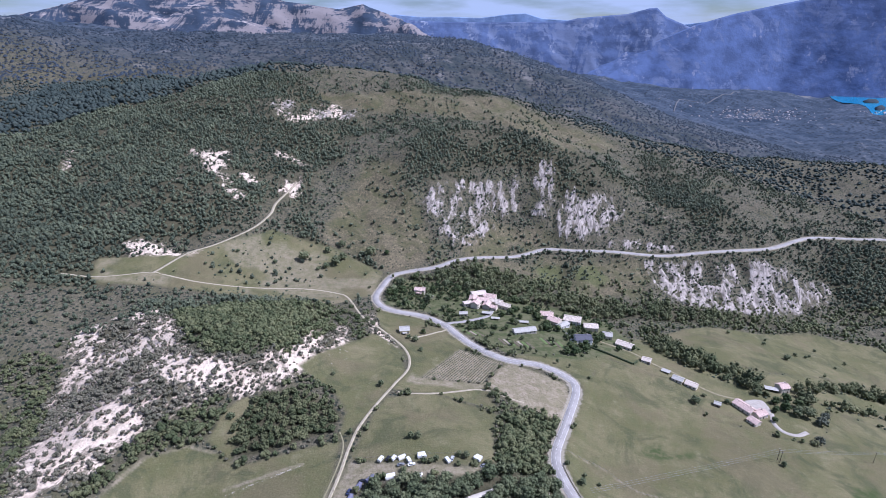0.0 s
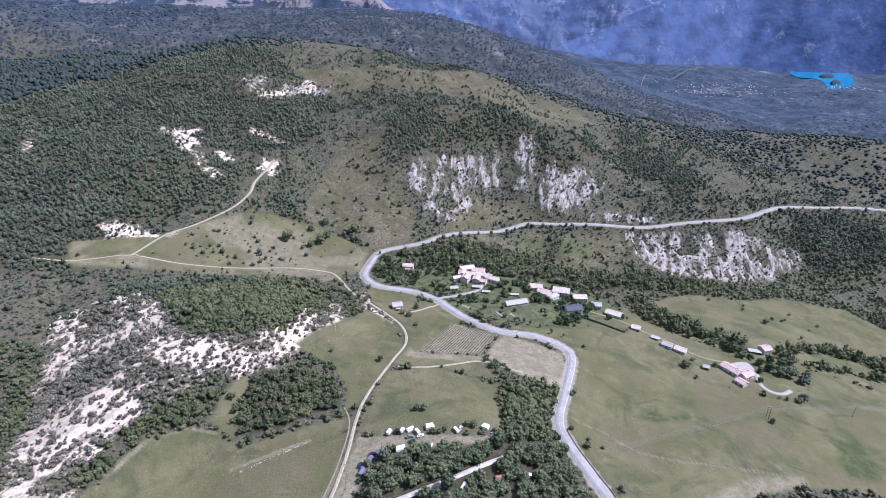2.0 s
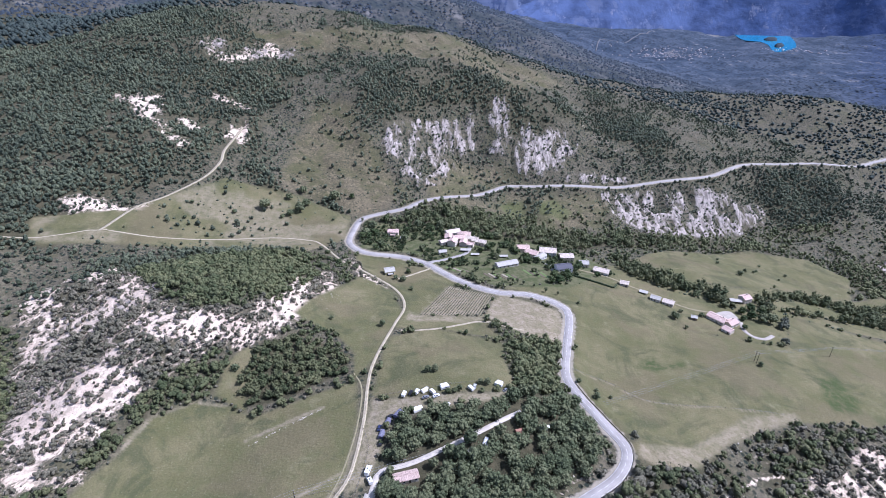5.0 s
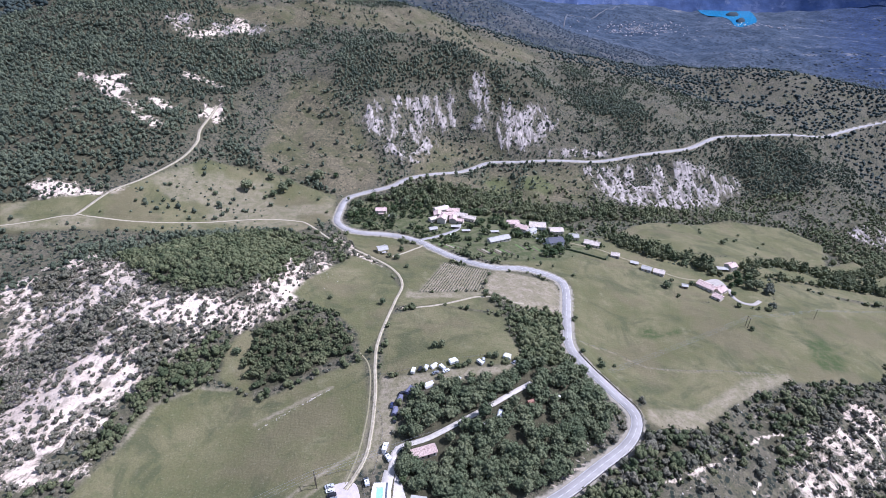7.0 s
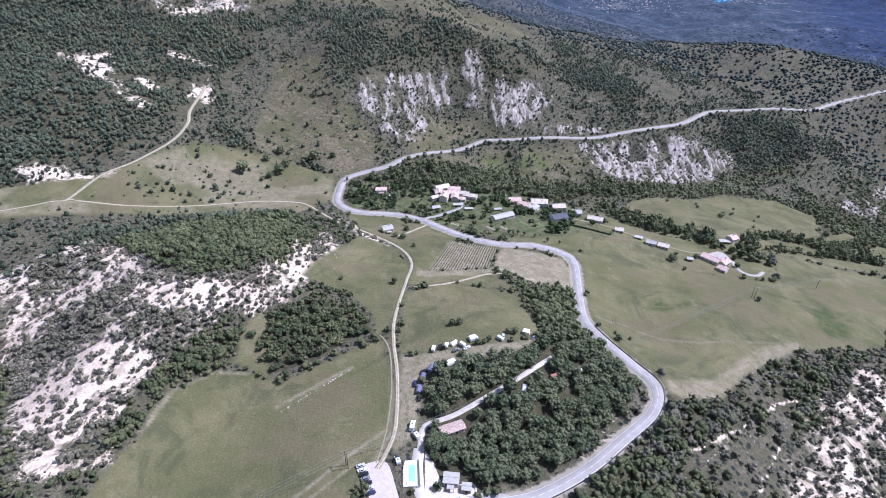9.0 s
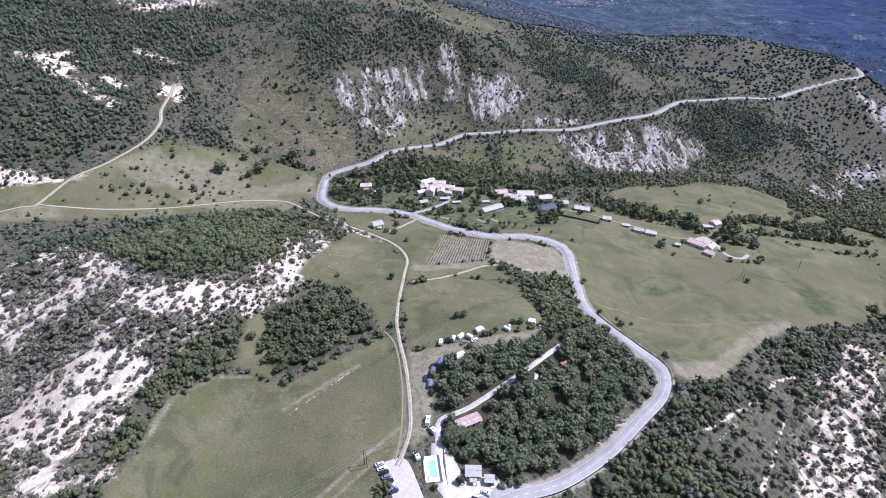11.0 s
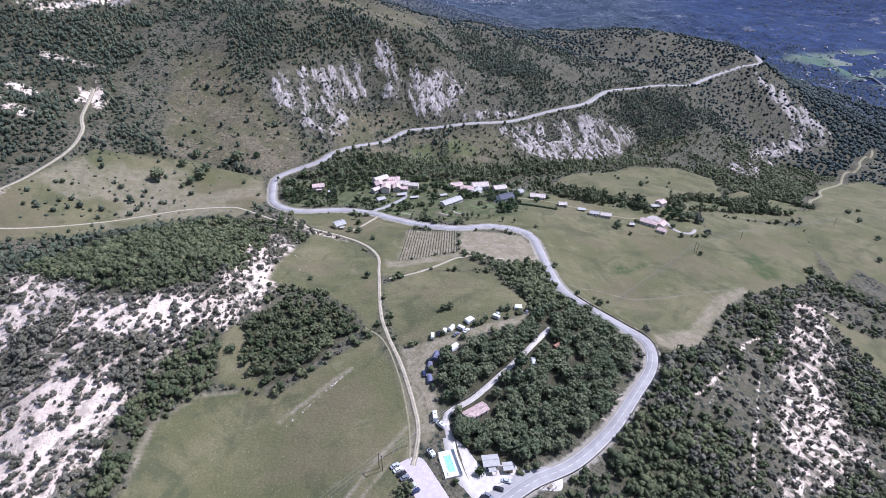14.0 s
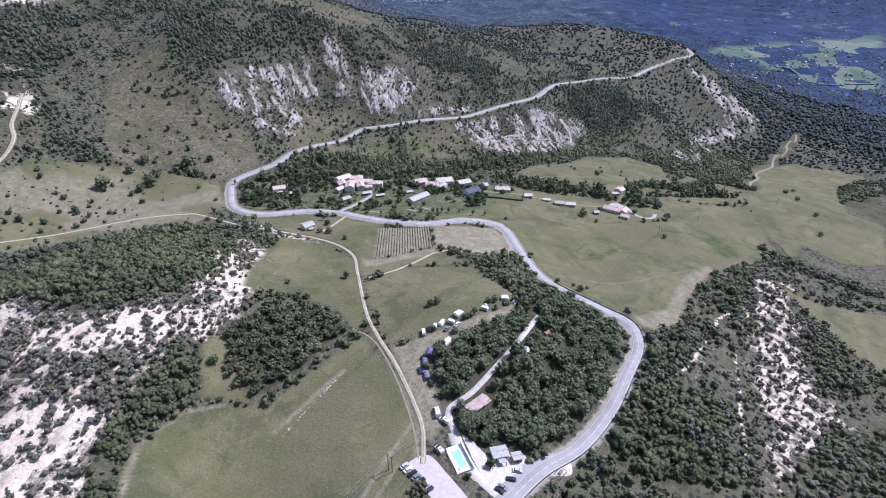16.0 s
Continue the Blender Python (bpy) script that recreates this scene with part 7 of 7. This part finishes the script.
def rows_and_beds():
    (ax, ay), (bx, by), (cx, cy), (dx, dy) = VINEYARD
    rr = random.Random(77)
    vines = [mesh_of("vine", *bush(140 + k, 2, 8, 0.85, 0.25), VINE) for k in range(4)]
    for k in range(21):
        t = (k + 0.5) / 21
        a = (ax + (bx - ax) * t, ay + (by - ay) * t)
        b = (dx + (cx - dx) * t, dy + (cy - dy) * t)
        row = tagged(new("vine_row"), "dusty green row of low vines on dry soil", "vine row", "vineyard rows")
        n = 20
        xs, ys = [a[0] + (b[0] - a[0]) * (i + 0.5) / n for i in range(n)], [a[1] + (b[1] - a[1]) * (i + 0.5) / n for i in range(n)]
        zs = height(xs, ys)
        row.matrix_basis = pose(xs[0], ys[0], float(zs[0]))
        turn = math.degrees(math.atan2(b[1] - a[1], b[0] - a[0]))
        for i in range(n):
            if rr.random() < 0.94:
                v = new("vine", vines[rr.randrange(4)])
                v.parent = row
                v.matrix_basis = pose(xs[i] - xs[0], ys[i] - ys[0], float(zs[i] - zs[0]), 0, 0, turn + rr.uniform(-9, 9)) @ Matrix.Diagonal((1.3, 0.46 + 0.18 * rr.random(), 0.55 + 0.25 * rr.random(), 1))
    plots = [(18 + 3.2 * k, 437 - 1.0 * k, 25 + 3.0 * k, 428 - 1.0 * k, k % 3) for k in range(5)] + [(50 + 4.0 * k, 420 - 1.2 * k, 55 + 4.0 * k, 408 - 1.1 * k, (k + 1) % 3) for k in range(7)] + [(88 + 3.6 * k, 424 - 1.5 * k, 92 + 3.6 * k, 411 - 1.5 * k, k % 2) for k in range(5)]
    for k, (x0, y0, x1, y1, kind) in enumerate(plots):
        tagged(bank("garden_bed", (x0, y0), (x1, y1), 1.9 if kind else 2.6, 0.32, (SALAD, BED, SOIL)[kind], 200 + k, 1.5, 0.3), ("green vegetable bed", "dark dug garden bed", "pale dry garden bed")[kind] + " in the hamlet gardens", "garden bed", "garden beds")
    h = bank("hedge", (132, 412), (162, 391), 1.3, 1.6, CLIPPED, 300, 1.0, 0.2)
    tagged(h, "long clipped dark green hedge in the meadow", "hedge")
    h = bank("hedge", (162.5, 391), (168, 397), 1.3, 1.6, CLIPPED, 301, 1.0, 0.2)
    tagged(h, "short clipped hedge turning towards the lane", "hedge")


rows_and_beds()


# ---- the road's paint and guard rail ----
def road_details():
    road = bpy.data.objects["road"]
    line = [(x, y) for x, y in ROAD if x < 125 and y < 462]
    line = rounded(line, 1.5)
    p = np.array(line)
    run = np.concatenate([[0], np.cumsum(np.hypot(*np.diff(p, axis=0).T))])
    lay = lambda s, off: (np.interp(s, run, p[:, 0]), np.interp(s, run, p[:, 1]))
    paintm = plain("worn_road_paint", (0.72, 0.71, 0.69), (0.6, 0.59, 0.57), 1.5, 0.7)
    dash = bmesh.new()
    box(dash, (0, 0, 0), (3.0, 0.16, 0.03))
    dm = bpy.data.meshes.new("centre_dash")
    dash.to_mesh(dm)
    dash.free()
    dm.materials.append(paintm)
    s = 20.0
    places = []
    while s < run[-1] - 10:
        places.append(s)
        s += 5.0
    xs, ys = np.interp(places, run, p[:, 0]), np.interp(places, run, p[:, 1])
    x2, y2 = np.interp(np.array(places) + 0.5, run, p[:, 0]), np.interp(np.array(places) + 0.5, run, p[:, 1])
    zs = height(xs, ys)
    z2 = height(np.interp(np.array(places) + 3, run, p[:, 0]), np.interp(np.array(places) + 3, run, p[:, 1]))
    for x, y, xx, yy, z, zz in zip(xs, ys, x2, y2, zs, z2):
        d = new("centre_dash", dm)
        d.parent = road
        d.matrix_basis = pose(x, y, z + 0.285, 0, -math.degrees(math.atan2(zz - z, 3.0)), math.degrees(math.atan2(yy - y, xx - x)))
    d = np.gradient(p, axis=0)
    d /= np.linalg.norm(d, axis=1)[:, None]
    side = np.stack([d[:, 1], -d[:, 0]], -1)
    for off in (-2.7, 2.7):
        q = p + side * off
        z = height(p[:, 0], p[:, 1]) + 0.25
        w = 0.06
        v = np.concatenate([np.concatenate([q - side * w, z[:, None]], 1), np.concatenate([q + side * w, z[:, None]], 1)])
        n = len(p)
        f = [(i, n + i, n + i + 1, i + 1) for i in range(n - 1)]
        e = new("edge_line", mesh_of("edge_line", v, np.array(f), paintm))
        e.parent = road
    # guard rail on the outside of the bends
    for lo, hi, label in ((60, 280, "dark weathered guard rail outside the lower bend"),):
        g = thing("guard_rail", 0, 0, 0, label, "guard rail")
        g.matrix_basis = Matrix.Identity(4)
        m = (run > lo) & (run < hi)
        q, zz = (p + side * 3.6)[m], height(p[m][:, 0], p[m][:, 1])
        bm = bmesh.new()
        rows = [[bm.verts.new((x + o * 0.0, y, z + h)) for h, o in ((0.25, 0), (1.05, 0))] for (x, y), z in zip(q, zz)]
        for a, b in zip(rows, rows[1:]):
            bm.faces.new((a[0], a[1], b[1], b[0]))
        bmesh.ops.solidify(bm, geom=bm.faces[:], thickness=0.22)
        part("rail", bm, RUST, g)
        for (x, y), z in list(zip(q, zz))[::3]:
            part("post", boxes(((x, y, z + 0.3), (0.14, 0.14, 1.5))), RUST, g)


road_details()


# ---- power line ----
def pole_pair(x, y, turn, high=9.6):
    t = thing("power_pole", x, y, turn, "twin weathered timber power pole with a crossarm", "power pole", "power poles")
    for s in (-1, 1):
        part("pole", rod(bmesh.new(), (0, s * 1.1, -0.8), (0, s * 1.1, high), 0.19, 0.13, 8), DARK_WOOD, t)
    part("crossarm", boxes(((0, 0, high - 0.5), (0.16, 3.6, 0.2))), DARK_WOOD, t)
    for s in (-1, 0, 1):
        part("insulator", rod(bmesh.new(), (0, s * 1.6, high - 0.4), (0, s * 1.6, high - 0.05), 0.09, 0.06, 8), WHITE, t)
    return t


def pole_single(x, y, turn, high=9.0):
    t = thing("power_pole", x, y, turn, "single weathered timber power pole in the meadow", "power pole", "power poles")
    part("pole", rod(bmesh.new(), (0, 0, -0.8), (0, 0, high), 0.17, 0.11, 8), DARK_WOOD, t)
    part("crossarm", boxes(((0, 0, high - 0.4), (0.14, 2.2, 0.18))), DARK_WOOD, t)
    for s in (-1, 0, 1):
        part("insulator", rod(bmesh.new(), (0, s * 0.95, high - 0.3), (0, s * 0.95, high), 0.08, 0.05, 8), WHITE, t)
    return t


def power():
    stations = [(-230.2, 138.3, 9.0, 1.5), (-92.8, 183.7, 9.5, 1.6), (227.1, 285.4, 9.5, 1.6), (301.8, 295.3, 8.9, 0.95), (470.1, 300.1, 8.9, 0.95)]
    pole_pair(-92.8, 183.7, 18)
    pole_pair(227.1, 285.4, 12)
    pole_single(301.8, 295.3, 4)
    pole_single(470.1, 300.1, 4)
    pole_single(-230.2, 138.3, 18)
    wire = thing("power_line", 0, 0, 0, "three thin sagging power wires over the meadows", "wires")
    wire.matrix_basis = Matrix.Identity(4)
    for (x0, y0, h0, s0), (x1, y1, h1, s1) in zip(stations, stations[1:]):
        z0, z1 = at(x0, y0) + h0, at(x1, y1) + h1
        L = math.hypot(x1 - x0, y1 - y0)
        nx, ny = -(y1 - y0) / L, (x1 - x0) / L
        for k in (-1, 0, 1):
            bm = bmesh.new()
            pts = []
            for i in range(17):
                t = i / 16
                pts.append((x0 + (x1 - x0) * t + nx * k * (s0 + (s1 - s0) * t), y0 + (y1 - y0) * t + ny * k * (s0 + (s1 - s0) * t), z0 + (z1 - z0) * t - 4 * t * (1 - t) * L * 0.012))
            for a, b in zip(pts, pts[1:]):
                rod(bm, a, b, 0.045, n=4)
            part("wire", bm, METAL, wire)


power()


# ---- fences, stones ----
def fence(line, gap, label):
    f = thing("fence", 0, 0, 0, label, "fence")
    f.matrix_basis = Matrix.Identity(4)
    q = rounded(line, gap)
    z = height([a for a, b in q], [b for a, b in q])
    for (x, y), h in zip(q, z):
        part("post", boxes(((x, y, h + 0.4), (0.14, 0.14, 1.9))), WOOD, f)
    for up in (0.55, 1.05):
        bm = bmesh.new()
        for ((x0, y0), h0), ((x1, y1), h1) in zip(zip(q, z), zip(q[1:], z[1:])):
            rod(bm, (x0, y0, h0 + up), (x1, y1, h1 + up), 0.025, n=4)
        part("wire", bm, METAL, f)


fence([(-56.2, 251.5), (-38.7, 250.6), (-17.6, 250.7), (11.3, 251.2)], 3.0, "low post-and-wire fence behind the camping ground")
fence([(-62.2, 233.8), (-58.3, 215.5), (-62.3, 198.6), (-66.2, 185.5)], 3.0, "post-and-wire fence between track and camp")
fence([(66.4, 277.1), (98.4, 264.6), (115.7, 247.3), (137.9, 241.8), (169.3, 237.8), (207.5, 230.4)], 6.0, "sparse post fence along a bank in the meadow")
fence([(-88, 189.2), (-78, 190.2), (-70.1, 184.9)], 2.5, "low wire fence round the car park")
fence([(-72.1, 184.1), (-71.1, 174.1), (-69.3, 158.1)], 2.0, "dark fence along the car park's edge")


def stones():
    r = np.random.RandomState(41)
    n = 240
    t = r.rand(n)
    x, y = -124 + 40 * t + r.randn(n) * 0.35, 230.5 + 18 * t + r.randn(n) * 0.4
    keep = r.rand(n) < 0.12 + 0.88 * (layered(x, y, 3, 2) > 0.5) * 0.5 + 0.4 * np.exp(-((t - 0.72) / 0.16) ** 2)
    x, y = x[keep], y[keep]
    k = [(ICO * (0.7 + 0.5 * np.random.RandomState(50 + i).rand(12, 1)) * (1, 1, 0.6), ICO_F) for i in range(3)]
    ob = growth("stones", x, y, 0.14 + 0.3 * r.rand(len(x)) ** 2, k, 42, PALE, "line of white field stones across the meadow", 0.2)
    ob["category"] = "stones"
    # loose blocks below the marl scars
    x, y, r = jittered(-330, 300, 90, 480, 3.0, 43)
    m = (union(x, y, BARE) > -4) & (r.rand(len(x)) < 0.35) & (edge_distance(x, y, SPINE)[0] > 6)
    x, y = x[m], y[m]
    ob = growth("marl_blocks", x, y, 0.15 + 0.5 * r.rand(len(x)) ** 2, k, 44, PALE, "pale loose marl blocks on the bare scars", 0.2)
    ob["category"] = "stones"


stones()


# ---- far settlements ----
def far_village(name, cx, cy, rx, ry, n, seed, label):
    r = np.random.RandomState(seed)
    x, y = cx + r.randn(n) * rx, cy + r.randn(n) * ry
    L, D, E = 0.6, 0.4, 0.32
    v = np.array([(-L, -D, -0.3), (L, -D, -0.3), (L, D, -0.3), (-L, D, -0.3), (-L, -D, E), (L, -D, E), (L, D, E), (-L, D, E), (-L, 0, E + 0.2), (L, 0, E + 0.2)])
    f = np.array([(0, 1, 5), (0, 5, 4), (2, 3, 7), (2, 7, 6), (1, 2, 6), (1, 6, 5), (5, 6, 9), (3, 0, 4), (3, 4, 7), (4, 8, 7), (4, 5, 9), (4, 9, 8), (6, 7, 8), (6, 8, 9)])
    ob = growth(name, x, y, 5.5 + 6 * r.rand(n) ** 2, [(v, f)], seed, FAR_WALL, label, 0.0)
    ob["category"] = "village"


FAR_WALL = plain("far_house_walls", (0.36, 0.34, 0.36), (0.27, 0.25, 0.26), 0.05, 0.8)
far_village("far_village", 1900, 3330, 170, 110, 190, 61, "far pale village in the valley below the lake")
far_village("shore_village", 2750, 3300, 120, 90, 50, 62, "pale houses on the lake's near shore")
far_village("valley_village", 2150, 1000, 330, 170, 150, 63, "scattered pale houses among the valley fields")
FAR_ROAD = plain("far_pale_road", (0.12, 0.125, 0.14), (0.1, 0.105, 0.12), 0.05, 0.9)
strip("far_valley_road", rounded([(1367, 3281), (1500, 3560), (1600, 3730), (1720, 3700), (1950, 3900), (2193, 4140)], 30), 4, 3.0, FAR_ROAD, "far pale road through the wooded valley", "road", 6)
strip("plain_road", rounded([(1955, 744), (1840, 800), (1757, 849), (1868, 951), (1932, 1053)], 30), 4, 3.0, FAR_ROAD, "far pale road across the valley fields", "road", 6)
strip("gorge_track", rounded(GORGE, 8), 2.4, 0.8, FAINT, "pale track climbing through the far woods", "track", 2)


def patch(name, outline, material, label):
    """A yard laid close on the ground."""
    line = rounded(outline + [outline[0]], 2.0)[:-1]
    cx, cy = sum(p[0] for p in line) / len(line), sum(p[1] for p in line) / len(line)
    m, n = len(line), 6
    v = []
    for k in range(n):
        t = 1 - k / n
        q = [(cx + (x - cx) * t, cy + (y - cy) * t) for x, y in line]
        v += [(a, b, c) for (a, b), c in zip(q, height([a for a, b in q], [b for a, b in q]) + (0.12 if k else -0.2))]
    v.append((cx, cy, at(cx, cy) + 0.12))
    f = [(k * m + i, k * m + (i + 1) % m, (k + 1) * m + (i + 1) % m) for k in range(n - 1) for i in range(m)]
    f += [(k * m + i, (k + 1) * m + (i + 1) % m, (k + 1) * m + i) for k in range(n - 1) for i in range(m)]
    f += [((n - 1) * m + i, (n - 1) * m + (i + 1) % m, n * m) for i in range(m)]
    me = mesh_of(name, v, f, material, True)
    if me.polygons[0].normal.z < 0:
        me.flip_normals()
    return tagged(new(name, me), label, "yard", kind="structure")


YARD_GRAVEL = plain("grey_yard_gravel", (0.4, 0.36, 0.32), (0.32, 0.285, 0.25), 0.5, 0.95)
patch("farm_yard", [(239, 355), (250, 359), (258, 358), (258, 346), (254, 339), (246, 336), (240, 345)], YARD_GRAVEL, "pale gravel yard beside the big farmhouse")
strip("farm_drive", rounded([(255, 341), (249.5, 328), (251.3, 319), (259.5, 316), (270.7, 321)], 2.0), 1.6, 0.16, YARD_GRAVEL, "pale drive curving round the farmhouse trees", "drive")
patch("house_terrace", [(113.9, 444.3), (136.5, 442.8), (135.5, 418), (117.5, 411.1), (114.5, 426.9)], CONCRETE, "pale paved terrace round the slate-roofed house")
patch("road_apron", [(-63.6, 156), (-50.2, 158.5), (-38.6, 160.4), (-24.9, 158.3), (-21, 154.5), (-37.7, 154.4), (-61.7, 149)], TAR, "grey tarred lay-by in front of the camp bar")
patch("camp_yard", [(-56.4, 187.1), (-53.9, 181.3), (-53.2, 171.2), (-55, 163.5), (-51.1, 158.6), (-42.5, 160.4), (-38.5, 165.3), (-35.6, 163.3), (-38.6, 157.4), (-48.3, 154.6), (-62.7, 154), (-61.7, 163.7), (-59.7, 173.6)], PALE, "white gravel yard between the pool and the camp bar")


def timber_pen(x, y, turn):
    """Rough timber stand beside the road: posts, two rails a side and a plank shelf."""
    t = thing("timber_pen", x, y, turn, "weathered timber pen of posts and rails beside the road", "pen")
    for px in (-2.4, 0.0, 2.4):
        for py in (-1.6, 1.6):
            part("post", boxes(((px, py, 0.3), (0.18, 0.18, 2.4))), WOOD, t)
    for py in (-1.6, 1.6):
        for z in (0.7, 1.35):
            part("rail", boxes(((0, py, z), (5.2, 0.08, 0.18))), WOOD, t)
    for px in (-2.4, 2.4):
        part("rail", boxes(((px, 0, 1.35), (0.08, 3.3, 0.18))), WOOD, t)
    part("shelf", boxes(((0.8, 0.2, 1.05), (2.2, 1.4, 0.1))), WOOD, t)
    return t


timber_pen(-30.4, 147.1, 12)
patch("pen_ground", [(-35, 148), (-32, 154), (-25, 154.5), (-20, 154), (-21, 149), (-26, 144)], PALE, "pale stony ground round the timber pen")
